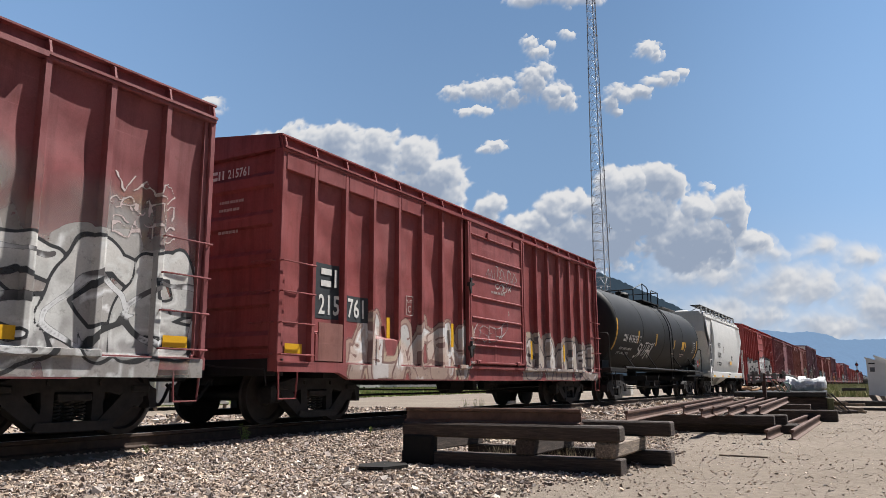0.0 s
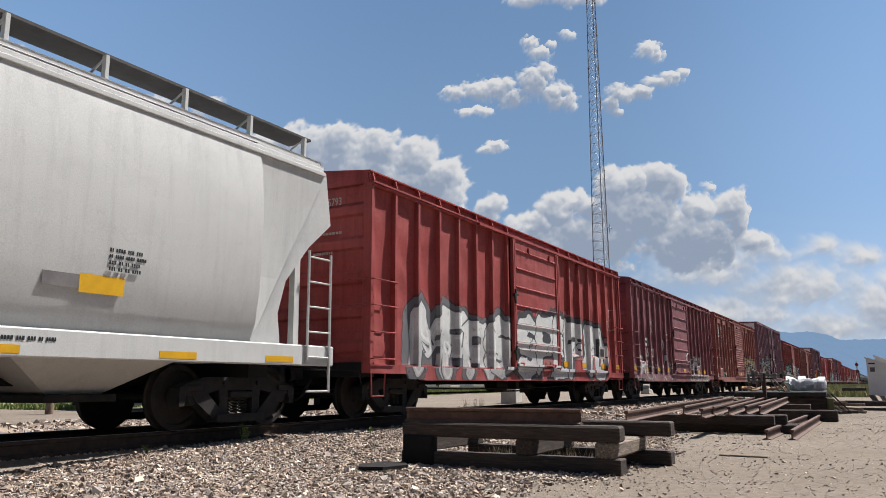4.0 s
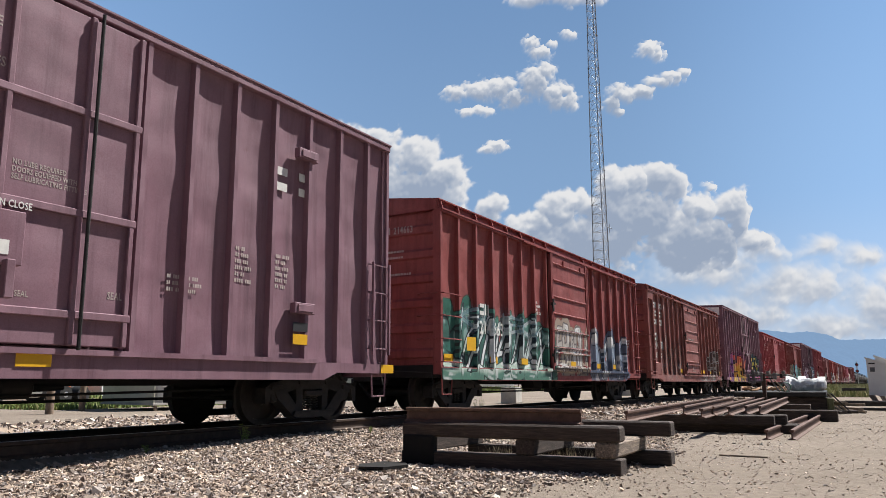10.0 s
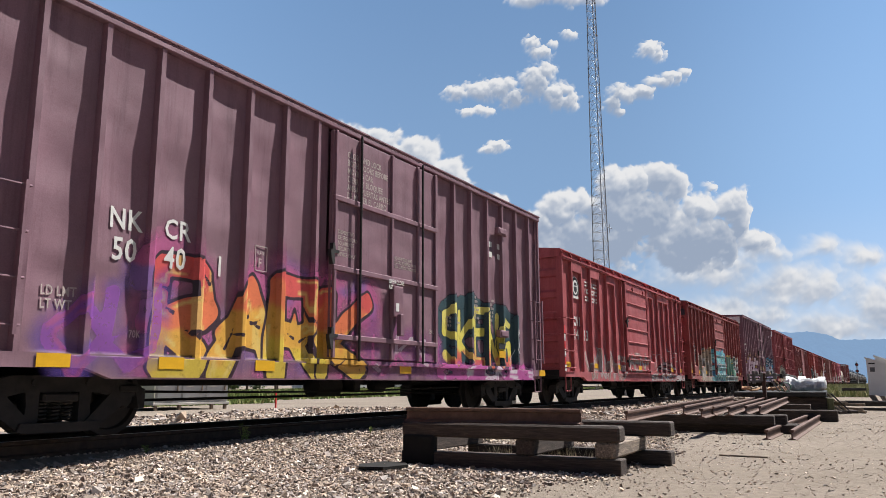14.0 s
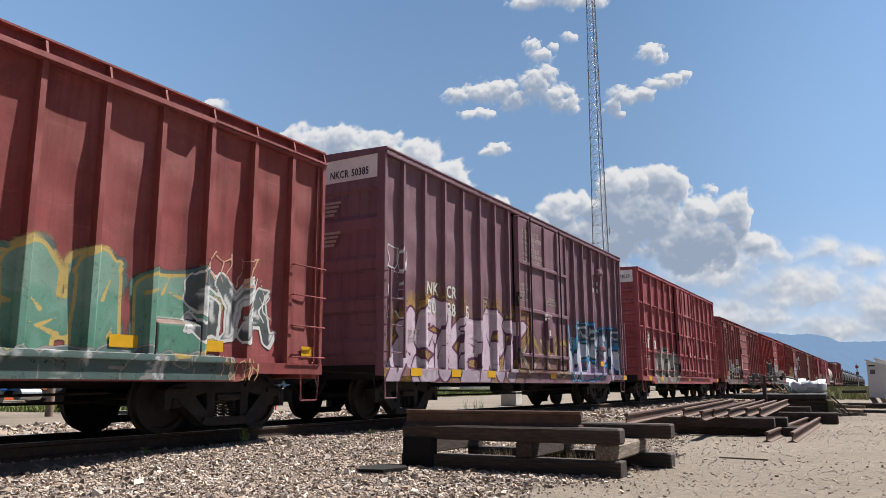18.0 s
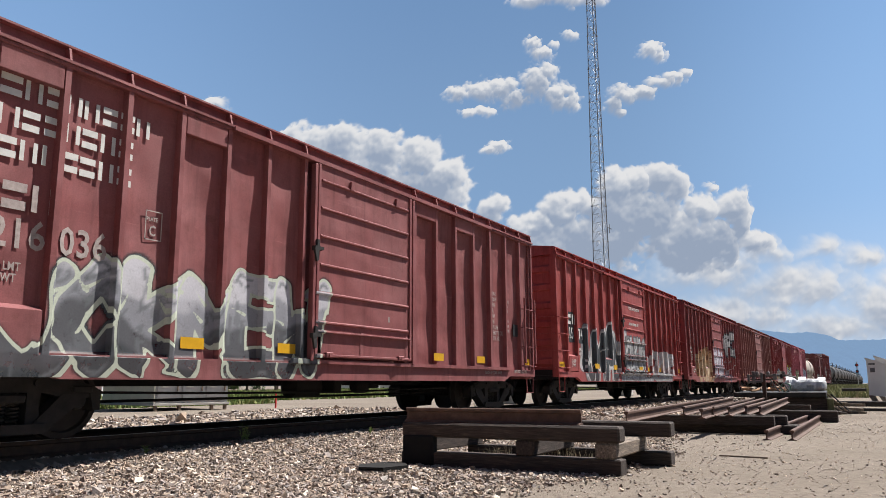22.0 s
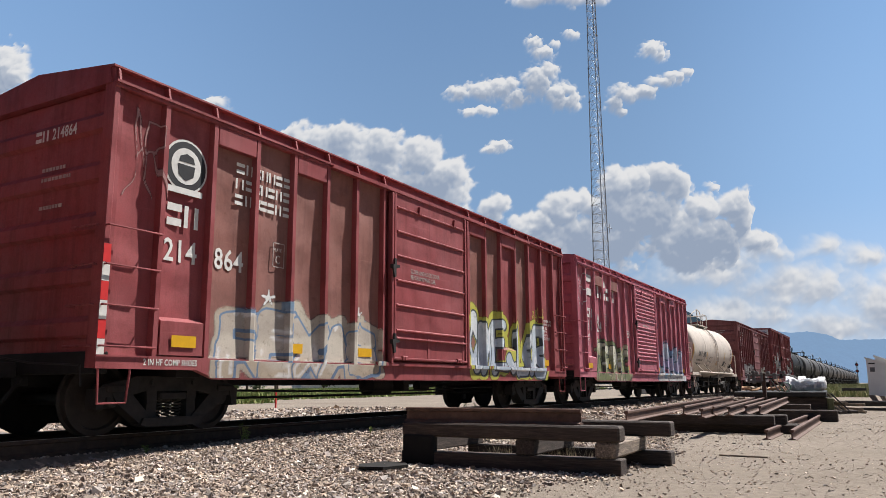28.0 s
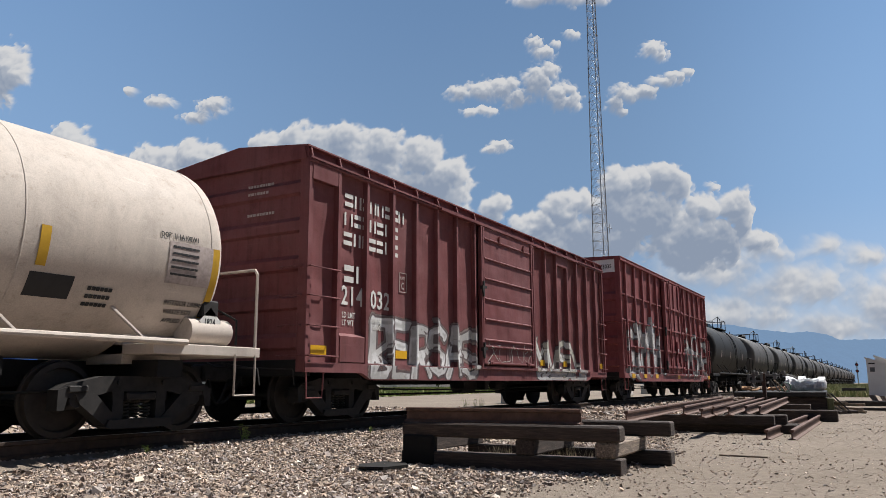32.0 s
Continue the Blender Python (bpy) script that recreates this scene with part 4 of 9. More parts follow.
    arc += [(-R - 0.1, 1.5), (-R - 0.1, 0.55)]
    for x in (lx0, lx0 + 0.44):
        part("ladder_rail", G().tube([(x, y, z) for y, z in arc], 0.02, 6), trim, car)
    ru = shared(("tank_rung",), lambda: G().cyl((0, 0, 0), (0.44, 0, 0), 0.014, 6))
    for y, z in arc[:-2] + [(-R - 0.1, q) for q in (2.05, 1.75, 1.45, 1.15, 0.85, 0.57)]:
        part("ladder_rung", ru, trim, car, at=(lx0, y, z))
    # running rails along the sides, cradles, end platforms, end rails
    for s in (-1, 1):
        part("side_rail", G().tube([(1.4, s * (R + 0.08), 1.18), (L - 1.4, s * (R + 0.08), 1.18)], 0.04, 8), trim, car)
    for x in (a + 1.9, L / 2 - 2.1, L / 2 + 2.4, b - 1.9):
        part("rail_brace", shared(("brace", R), lambda: G().tube([(0, -R * 0.83, zc - R * 0.58), (0.25, -R - 0.06, 1.2)], 0.025, 6)), trim, car, at=(x, 0, 0))
    for s, x in ((-1, 0.0), (1, L)):
        part("end_platform", G().box(min(x, x - s * 1.9), max(x, x - s * 1.9), -1.5, 1.5, 1.02, 1.16, 0.01), trim, car)
        part("cradle", G().box(min(x - s * 0.95, x - s * 1.9), max(x - s * 0.95, x - s * 1.9), -0.9, 0.9, 0.9, 1.45), mat, car)
        part("end_rail", G().tube([(x - s * 0.06, -1.45, 1.1), (x - s * 0.06, -1.45, 2.25), (x - s * 0.06, -1.40, 2.32), (x - s * 0.06, 1.4, 2.32), (x - s * 0.06, 1.45, 1.1)], 0.026, 6), trim, car)
        part("end_brace", G().tube([(x - s * 0.3, -0.9, 1.16), (x - s * 1.0, -0.8, 2.1)], 0.04, 6), trim, car)
        part("stirrup_step", G().tube([(x - s * 0.1, -1.5, 1.05), (x - s * 0.1, -1.5, 0.48), (x - s * 0.5, -1.5, 0.48), (x - s * 0.5, -1.5, 1.05)], 0.018, 6), trim, car)
        coupler(car, x, s)
        if s > 0:
            part("brake_wheel", G().tube([(x - 0.35, -0.55 + 0.26 * math.cos(t), 1.75 + 0.26 * math.sin(t)) for t in [q * math.pi / 8 for q in range(17)]], 0.018, 6).box(x - 0.36, x - 0.34, -0.80, -0.30, 1.74, 1.76).box(x - 0.36, x - 0.34, -0.56, -0.54, 1.5, 2.0).cyl((x - 0.35, -0.55, 1.75), (x - 0.62, -0.55, 1.75), 0.03, 8), M["truck"], car)
            part("air_reservoir", G().cyl((x - 1.15, -1.15, 1.36), (x - 0.4, -1.15, 1.36), 0.19, 14), trim, car)
            part("brake_valve", G().box(x - 0.95, x - 0.65, -1.3, -1.1, 1.56, 1.8, 0.02).cyl((x - 0.8, -1.2, 1.5), (x - 0.8, -1.2, 1.62), 0.06, 8), M["truck"], car)
            part("brake_pipe", G().tube([(x - 0.3, -1.3, 1.2), (x - 0.3, -1.3, 1.55), (x - 0.5, -1.0, 1.75), (x - 0.9, -0.8, 1.6)], 0.018, 5), M["truck"], car)
    underframe(car, L)
    part("outlet", G().cyl((xm, 0, zc - R + 0.05), (xm, 0, 0.55), 0.2, 12).box(xm - 1.2, xm + 1.2, -0.9, -0.86, 0.70, 0.75).box(xm - 1.2, xm - 1.16, -0.9, -0.86, 0.5, 1.05).box(xm + 1.16, xm + 1.2, -0.9, -0.86, 0.5, 1.05), M["black"], car)
    truck(car, 1.75)
    truck(car, L - 1.75)
    return car


def tank_strip(car, x, z0, z1, w, mat, name="reflective_stripe"):
    dep = car_depth[car.name]
    zz = np.linspace(z0, z1, 7)
    yy = dep(zz * 0, zz) - 0.006
    vs = [(x, float(y), float(z)) for y, z in zip(yy, zz)] + [(x + w, float(y), float(z)) for y, z in zip(yy, zz)]
    n = len(zz)
    vs += [(a, b + 0.004, c) for a, b, c in vs]
    fs = []
    for k in range(n - 1):
        fs += [(k, k + n, k + n + 1, k + 1), (2 * n + k, 2 * n + k + 1, 3 * n + k + 1, 3 * n + k)]
    fs += [(0, n, 3 * n, 2 * n), (n - 1, 2 * n - 1, 4 * n - 1, 3 * n - 1)]
    return part(name, G().add(vs, fs), mat, car)


def patch(car, x0, x1, z0, z1, mat, y=None, name="paint_patch"):
    if y is not None:
        return part(name, G().box(x0, x1, y - 0.004, y + 0.017, z0, z1), mat, car)
    X, Z = np.meshgrid(np.linspace(x0, x1, 9), np.linspace(z0, z1, 11), indexing="ij")
    idx = np.arange(X.size).reshape(X.shape)
    me = big_mesh(name, np.stack([X, car_panel[car.name](X, Z) - 0.005, Z], -1).reshape(-1, 3), np.stack([idx[:-1, :-1], idx[1:, :-1], idx[1:, 1:], idx[:-1, 1:]], -1).reshape(-1, 4))
    me.shade_smooth()
    return part(name, me, mat, car)


def emblem(car, x, z, r=0.33):
    y = car["face"] - 0.004
    e = part("emblem", G().lathe([(y, r), (y - 0.003, r)], "y", 28, (x, 0, z)), M["white"], car, "round white emblem")
    part("emblem_ring", G().lathe([(y - 0.004, r * 0.92), (y - 0.006, r * 0.92)], "y", 28, (x, 0, z)), M["ink"], e)
    part("emblem_disc", G().lathe([(y - 0.007, r * 0.68), (y - 0.009, r * 0.68)], "y", 24, (x, 0, z)), M["white"], e)
    part("emblem_shield", G().ext([(x - r * 0.4, z + r * 0.05), (x + r * 0.4, z + r * 0.05), (x + r * 0.34, z - r * 0.35), (x, z - r * 0.55), (x - r * 0.34, z - r * 0.35)], "y", y - 0.013, y - 0.010), M["ink"], e)
    part("emblem_figure", G().ext([(x - r * 0.35, z + r * 0.15), (x + r * 0.38, z + r * 0.15), (x + r * 0.30, z + r * 0.38), (x, z + r * 0.48), (x - r * 0.3, z + r * 0.35)], "y", y - 0.013, y - 0.010), M["ink"], e)
    part("emblem_scroll", G().box(x - r * 0.8, x + r * 0.8, y - 0.012, y - 0.009, z - r * 1.05, z - r * 0.82), M["white"], e)


def hopper_car(label, S, mat, L=11.0):
    car = car_base("hopper_car", label, S, "hopper car", L)
    yo = -SIDE
    car["face"] = yo - 0.01
    # curved side: swells a little over its height
    zz = [1.18, 1.5, 2.0, 2.6, 3.2, 3.8, 4.15]
    yy = [-1.38, -1.5, -1.57, -1.6, -1.6, -1.55, -1.48]
    car_panel[car.name] = lambda x, z: np.interp(z, zz, yy)
    prof = list(zip(yy, zz)) + [(-1.15, 4.42), (1.15, 4.42)] + [(-y, z) for y, z in list(zip(yy, zz))[::-1]]
    part("hopper_body", G().ext(prof, "x", 1.75, L - 1.75), mat, car)
    up = [p for p in prof if p[1] > 2.9]
    for s, x in ((-1, 0.15), (1, L - 0.15)):
        # sides carried past the slope sheets, with a rounded cut-out
        xe, xi = x, (1.76 if s < 0 else L - 1.76)
        cut = [(xi, 4.15), (xe, 4.15), (xe, 3.25), (xe - s * 0.55, 2.8), (xe - s * 1.05, 2.2), (xe - s * 1.15, 1.7), (xe - s * 0.95, 1.25), (xi, 1.2)]
        for q in (-1, 1):
            n = len(cut)
            vs = []
            for o in (0, 0.05):
                for px, pz in cut:
                    base = float(np.interp(pz, zz, yy)) + o
                    vs.append((px, base if q < 0 else -base, pz))
            fs = [tuple(range(n)), tuple(range(n, 2 * n))] + [(i, (i + 1) % n, n + (i + 1) % n, n + i) for i in range(n)]
            part("side_sheet", G().add(vs, fs), mat, car)
        part("slope_sheet", G().ext([(xe, 3.35), (xe, 4.3), (xi, 4.3), (xi, 1.3)], "y", -1.42, 1.42), mat, car)
        for y in (-0.89, 0.89):
            part("end_post", G().box(min(x + s * 0.012, x - s * 0.12), max(x + s * 0.012, x - s * 0.12), y - 0.06, y + 0.06, 1.125, 3.5), mat, car)
        part("end_platform", G().box(min(x + s * 0.15, x - s * 1.5), max(x + s * 0.15, x - s * 1.5), -1.5, 1.5, 1.0, 1.12), mat, car)
        lx = x - s * 0.55
        part("ladder_rail", G().tube([(lx, yo - 0.02, 1.0), (lx, yo - 0.02, 2.75)], 0.025), mat, car)
        part("ladder_rail", G().tube([(x, yo - 0.02, 0.5), (x, yo - 0.02, 2.75)], 0.025), mat, car)
        for z in (0.52, 1.05, 1.45, 1.85, 2.25, 2.65):
            part("ladder_rung", shared(("hop_rung", s), lambda: G().cyl((x, yo - 0.02, 0), (lx, yo - 0.02, 0), 0.016, 6)), mat, car, at=(0, 0, z))
        coupler(car, x + s * 0.15, s)
    part("side_sill", G().box(0.0, L, yo - 0.0, yo + 0.12, 0.92, 1.24, 0.02), mat, car)
    part("side_sill", G().box(0.0, L, -yo - 0.12, -yo, 0.92, 1.24, 0.02), mat, car)
    for z, w in ((4.10, 0.06), (4.20, 0.10), (4.30, 0.10)):
        part("roof_rib", G().box(0.2, L - 0.2, -1.52 + (z - 4.1) * 0.9, -1.40, z, z + 0.07, 0.01), mat, car)
    part("roof", G().ext([(-1.46, 4.15), (-1.15, 4.44), (1.15, 4.44), (1.46, 4.15)], "x", 0.13, L - 0.13), mat, car)
    # walkway on brackets
    part("running_board", G().box(0.3, L - 0.3, -1.25, -0.75, 4.74, 4.78).box(0.3, L - 0.3, 0.75, 1.25, 4.74, 4.78), M["grating"], car, "dark steel grating walkway")
    for k in range(9):
        x = 0.5 + k * (L - 1.0) / 8
        part("board_bracket", shared(("hop_brk",), lambda: G().ext([(-1.30, 4.30), (-1.22, 4.30), (-1.22, 4.74), (-1.30, 4.74)], "x", -0.025, 0.025).tube([(0, -1.25, 4.72), (0, -0.7, 4.45)], 0.018)), mat, car, at=(x, 0, 0))
    for k in range(4):
        x = 1.6 + k * (L - 3.2) / 3
        part("hatch", G().lathe([(0, 0.4), (0.12, 0.4), (0.2, 0.3), (0.22, 0.02)], "z", 14, (x, 0, 4.42)), mat, car)
    # hopper bays and outlets
    for x in (3.9, L - 3.9):
        part("hopper_bay", G().add([(x - 1.6, -1.3, 1.2), (x + 1.6, -1.3, 1.2), (x + 1.6, 1.3, 1.2), (x - 1.6, 1.3, 1.2), (x - 0.35, -0.5, 0.5), (x + 0.35, -0.5, 0.5), (x + 0.35, 0.5, 0.5), (x - 0.35, 0.5, 0.5)],
                                   [(0, 1, 2, 3), (4, 5, 6, 7), (0, 1, 5, 4), (1, 2, 6, 5), (2, 3, 7, 6), (3, 0, 4, 7)]), mat, car)
        part("outlet_gate", G().box(x - 0.5, x + 0.5, -0.7, 0.7, 0.42, 0.52, 0.01), M["truck"], car)
    underframe(car, L, gear=False)
    truck(car, 1.6)
    truck(car, L - 1.6)
    car_depth[car.name] = lambda x, z: np.interp(np.asarray(z), zz, yy) + 0 * np.asarray(x)
    car_edges[car.name] = []
    return car


# ---------------------------------------------------------------- ground, track
def ground_mat():
    n = N("gravel_and_dirt")
    p = n.world_pos()
    n.co = p
    big = n.noise(0.25, 5, 0.6)
    fine = n.noise(9, 8, 0.7)
    dirt = n.mix(n.ramp(big, (0.35, 0.0), (0.65, 1.0)), (0.198, 0.160, 0.127), (0.274, 0.230, 0.188))
    dirt = n.mix(n.ramp(fine, (0.42, 0.0), (0.62, 0.7)), dirt, (0.150, 0.120, 0.094))
    n.set(Base_Color=dirt, Roughness=0.95)
    n.b.inputs["Specular IOR Level"].default_value = 0.15
    return n.bump(n.math("ADD", fine, n.noise(45, 4, 0.7)), 0.6, 0.03).m


def stone_mat(name):
    n = N(name)
    k = n.island()
    c = n.ramp(k, (0.0, (0.075, 0.060, 0.053)), (0.25, (0.30, 0.242, 0.20)), (0.5, (0.50, 0.395, 0.305)), (0.68, (0.21, 0.155, 0.128)), (0.85, (0.38, 0.34, 0.32)), (1.0, (0.76, 0.67, 0.575)))
    c = n.mix(0.35, c, n.ramp(n.noise(30, 4, 0.7), (0.3, (0.1, 0.08, 0.07)), (0.7, (0.6, 0.55, 0.5))), "OVERLAY")
    n.set(Base_Color=c, Roughness=0.9)
    return n.bump(n.noise(60, 3, 0.6), 0.4, 0.004).m


def grass_mat():
    n = N("grass_blades")
    k = n.island()
    n.set(Base_Color=n.ramp(k, (0.0, (0.09, 0.14, 0.03)), (0.6, (0.18, 0.24, 0.06)), (1.0, (0.34, 0.31, 0.13))), Roughness=0.8)
    return n.m


M["dirt"] = ground_mat()
M["stone"] = stone_mat("ballast_stone")
M["grass"] = grass_mat()
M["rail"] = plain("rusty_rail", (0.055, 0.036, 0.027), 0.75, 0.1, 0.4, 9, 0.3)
M["railtop"] = plain("polished_rail_head", (0.40, 0.38, 0.36), 0.3, 0.9, 0.15, 6)
M["old_rail"] = plain("rust_red_rail", (0.115, 0.066, 0.050), 0.75, 0.1, 0.35, 7, 0.35)
M["straw"] = plain("dry_straw", (0.42, 0.36, 0.24), 0.8)
M["grating"] = plain("grating", (0.05, 0.045, 0.042), 0.7)


def tie_mat(name, col):
    n = N(name)
    v = n.scaled(1.2, 14, 14)
    g = n.noise(3.0, 8, 0.7, v, warp=0.6)
    c = n.ramp(g, (0.3, tuple(q * 0.28 for q in col)), (0.52, col), (0.72, tuple(q * 2.4 for q in col)))
    n.set(Base_Color=c, Roughness=0.85)
    return n.bump(g, 0.6, 0.012).m


M["tie"] = tie_mat("creosoted_timber", (0.050, 0.035, 0.028))
M["tie_pale"] = tie_mat("weathered_timber", (0.20, 0.155, 0.12))

# one sheet to the horizon: a yard on the near side, the roadbed as a low bank, a flat beyond
gx = np.unique(np.concatenate([np.linspace(-5000, -60, 16), np.linspace(-60, 120, 220), np.linspace(120, 5000, 24)]))
gy = np.unique(np.concatenate([np.linspace(-5000, -30, 14), np.linspace(-30, 4, 35), np.linspace(4, 16, 61), np.linspace(16, 60, 30), np.linspace(60, 5000, 24)]))
GX, GY = np.meshgrid(gx, gy, indexing="ij")


def ground_z(x, y):
    a = np.abs(y - YC)
    bed = np.where(a < 1.35, 0.175, np.maximum(0.0, 0.175 - (a - 1.35) * 0.10))
    low = np.interp(x, [3.5, 5.0, 6.4, 8.5], [0.0, 0.40, 0.72, 1.0])
    bed = np.where(y < YC - 0.84, bed * low, bed)
    near = np.clip((y - 2.0) / 4, 0, 1) * np.clip((60 - np.hypot(x, y)) / 20, 0, 1)
    return np.maximum(bed, 0) + 0.035 * near * (fbm(x * 0.9, y * 0.9, 5, 3) - 0.45) + 0.03 * np.clip((60 - np.hypot(x, y)) / 20, 0, 1) * (fbm(x * 0.35, y * 0.35, 8, 3) - 0.45)


GZ = ground_z(GX, GY)
idx = np.arange(GX.size).reshape(GX.shape)
gm = big_mesh("ground", np.stack([GX, GY, GZ], -1).reshape(-1, 3), np.stack([idx[:-1, :-1], idx[1:, :-1], idx[1:, 1:], idx[:-1, 1:]], -1).reshape(-1, 4))
gm.shade_smooth()
ground = new("ground", gm)
gm.materials.append(M["dirt"])
tagged(ground, "tan gravel and packed dirt rail yard", "ground", kind="structure")


def rail_profile():
    return [(-0.07, 0.0), (0.07, 0.0), (0.07, 0.012), (0.012, 0.032), (0.009, 0.125), (0.036, 0.142), (0.036, 0.172), (0.026, 0.18), (-0.026, 0.18), (-0.036, 0.172), (-0.036, 0.142), (-0.009, 0.125), (-0.012, 0.032), (-0.07, 0.012)]


for s, lab in ((-1, "near"), (1, "far")):
    y = YC + s * 0.75
    rl = solid("rail", G().ext([(y + a, RZ - 0.18 + b) for a, b in rail_profile()], "x", -200, 700), M["rail"], "dark rusty steel rail of the main track", "rail", "running rails", "structure")
    part("rail_head", G().box(-200, 700, y - 0.024, y + 0.024, RZ, RZ + 0.003), M["railtop"], rl, "polished running surface")
for k in range(150):
    x = -6 + k * 0.54
    t = solid("crosstie", shared(("crosstie",), lambda: G().box(-0.115, 0.115, YC - 0.80, YC + 1.3, 0.02, 0.205, 0.012)), M["tie"], "dark creosoted wooden crosstie in the ballast", "crosstie", "crossties under the track", at=(x, 0, 0))

# dark strip from the lowered ground up to the near rail's foot
solid("ballast_face", G().add([(-20, YC - 0.83, 0.0), (60, YC - 0.83, 0.0), (60, YC - 0.81, 0.201), (-20, YC - 0.81, 0.201), (-20, YC - 0.6, 0.201), (60, YC - 0.6, 0.201)], [(0, 1, 2, 3), (3, 2, 5, 4)]), M["rail"], "dark brown upright strip along the foot of the near rail", "ballast", kind="structure")

# ballast stones


def rock_bank(count, name, xr, yr, size, keep, seed, fine=True):
    r = np.random.RandomState(seed)
    base = bmesh.new()
    if fine:
        for q in [(a, b, c) for a in (-0.62, 0.62) for b in (-0.62, 0.62) for c in (-0.62, 0.62)]:
            base.verts.new(q)
        base.verts.ensure_lookup_table()
        for q in ((0, 1, 3), (0, 3, 2), (4, 6, 7), (4, 7, 5), (0, 4, 5), (0, 5, 1), (2, 3, 7), (2, 7, 6), (0, 2, 6), (0, 6, 4), (1, 5, 7), (1, 7, 3)):
            base.faces.new([base.verts[k] for k in q])
        base.verts.index_update()
    else:
        bmesh.ops.create_icosphere(base, subdivisions=1, radius=1)
    bv = np.array([v.co[:] for v in base.verts])
    bf = np.array([[v.index for v in f.verts] for f in base.faces])
    base.free()
    x = r.uniform(*xr, count) if callable(keep) else None
    u = r.rand(count)
    x = xr[0] + (xr[1] - xr[0]) * u ** 1.6
    y = r.uniform(*yr, count)
    m = keep(x, y, r.rand(count))
    x, y = x[m], y[m]
    c = len(x)
    shapes = bv[None] * (1 + 0.75 * (r.rand(14, len(bv), 1) - 0.5)) + (0.5 if fine else 0.22) * (r.rand(14, len(bv), 3) - 0.5)
    V = shapes[r.randint(0, 14, c)]
    sc = (r.lognormal(0, 0.35, c) * size)[:, None] * r.uniform(0.6, 1.25, (c, 3)) * np.array([1.25, 1.05, 0.85]) * (1.2 if fine else 1.0)
    V = V * sc[:, None, :]
    a, b = r.uniform(0, 6.28, c), r.uniform(-0.9, 0.9, c)
    ca, sa, cb, sb = np.cos(a)[:, None], np.sin(a)[:, None], np.cos(b)[:, None], np.sin(b)[:, None]
    vy, vz = V[..., 1] * cb - V[..., 2] * sb, V[..., 1] * sb + V[..., 2] * cb
    vx = V[..., 0]
    vx, vy = vx * ca - vy * sa, vx * sa + vy * ca
    z = ground_z(x, y) + sc[:, 2] * r.uniform(-0.1, 0.6, c)
    P = np.stack([vx + x[:, None], vy + y[:, None], vz + z[:, None]], -1).reshape(-1, 3)
    Fc = (bf[None] + (np.arange(c) * len(bv))[:, None, None]).reshape(-1, 3)
    me = big_mesh(name, P, Fc, 3)
    me.shade_flat()
    me.materials.append(M["stone"])
    return new(name, me)


def gravel_edge(x):
    return np.interp(x, [0, 6, 8, 12, 17, 30, 60], [4.9, 3.7, 3.0, 3.2, 4.3, 5.6, 6.4])


def keep_near(x, y, r):
    e = gravel_edge(x) + 0.7 * (fbm(x * 0.8, y * 0.8, 31, 3) - 0.45)
    p = np.clip((y - e + 0.55) / 0.9, 0.006, 1)
    return (r < p) & (np.abs(y - YC) > 0.80)


tagged(rock_bank(130000, "ballast", (3.4, 26), (1.6, 8.62), 0.0132, keep_near, 3), "loose grey and tan crushed stone ballast", "ballast", kind="stuff")
tagged(rock_bank(3500, "ballast", (3.4, 20), (1.6, 8.62), 0.02, keep_near, 13, False), "larger pale stones in the ballast", "ballast", kind="stuff")
tagged(rock_bank(22000, "ballast", (22, 75), (3.0, 8.62), 0.036, keep_near, 6), "crushed stone ballast along the track", "ballast", kind="stuff")
tagged(rock_bank(22000, "ballast", (8, 30), (13.5, 24), 0.036, lambda x, y, r: r < np.clip((20.6 + 0.17 * (x - 14) + 1.6 * (fbm(x * 0.5, y * 0.5, 44, 3) - 0.45) - y) / 0.8, 0, 1) * np.clip((28.5 - x) / 2, 0, 1), 5), "crushed stone ballast beyond the track", "ballast", kind="stuff")
tagged(rock_bank(15000, "pebbles", (4, 40), (-3, 4), 0.0075, lambda x, y, r: r < 0.3 + 0.7 * (fbm(x, y, 12, 3) > 0.42), 9), "small pebbles scattered over packed dirt", "pebbles", kind="stuff")


# ---------------------------------------------------------------- stacked timber and rails
def timber(label, x, y, z, L, w=0.235, h=0.178, rz=0.0, mat="tie", seed=0):
    """A railway tie, its length along local x, resting at z."""
    r = random.Random(seed)
    key = ("timber", L, w, h, seed % 3)
    me = shared(key, lambda: G().box(-L / 2, L / 2, -w / 2, w / 2, 0, h, 0.012 + 0.006 * (seed % 3)))
    ob = new("timber", me)
    if not me.materials:
        me.materials.append(M["tie"])
    if mat != "tie":
        ob.material_slots[0].link = "OBJECT"
        ob.material_slots[0].material = M[mat]
    ob.location = (x, y, z)
    ob.rotation_euler = (0, 0, radians(rz))
    return tagged(ob, label, "railway tie", "stacked railway ties")


def loose_rail(label, x, y, z, L, rz, lying=False):
    me = shared(("loose_rail", round(L, 2)), lambda: G().ext(rail_profile(), "x", -L / 2, L / 2))
    ob = new("steel_rail", me)
    if not me.materials:
        me.materials.append(M["old_rail"])
    ob.location = (x, y, z)
    ob.rotation_euler = (0, 0, radians(rz))
    return tagged(ob, label, "rail", "stacked old rails")


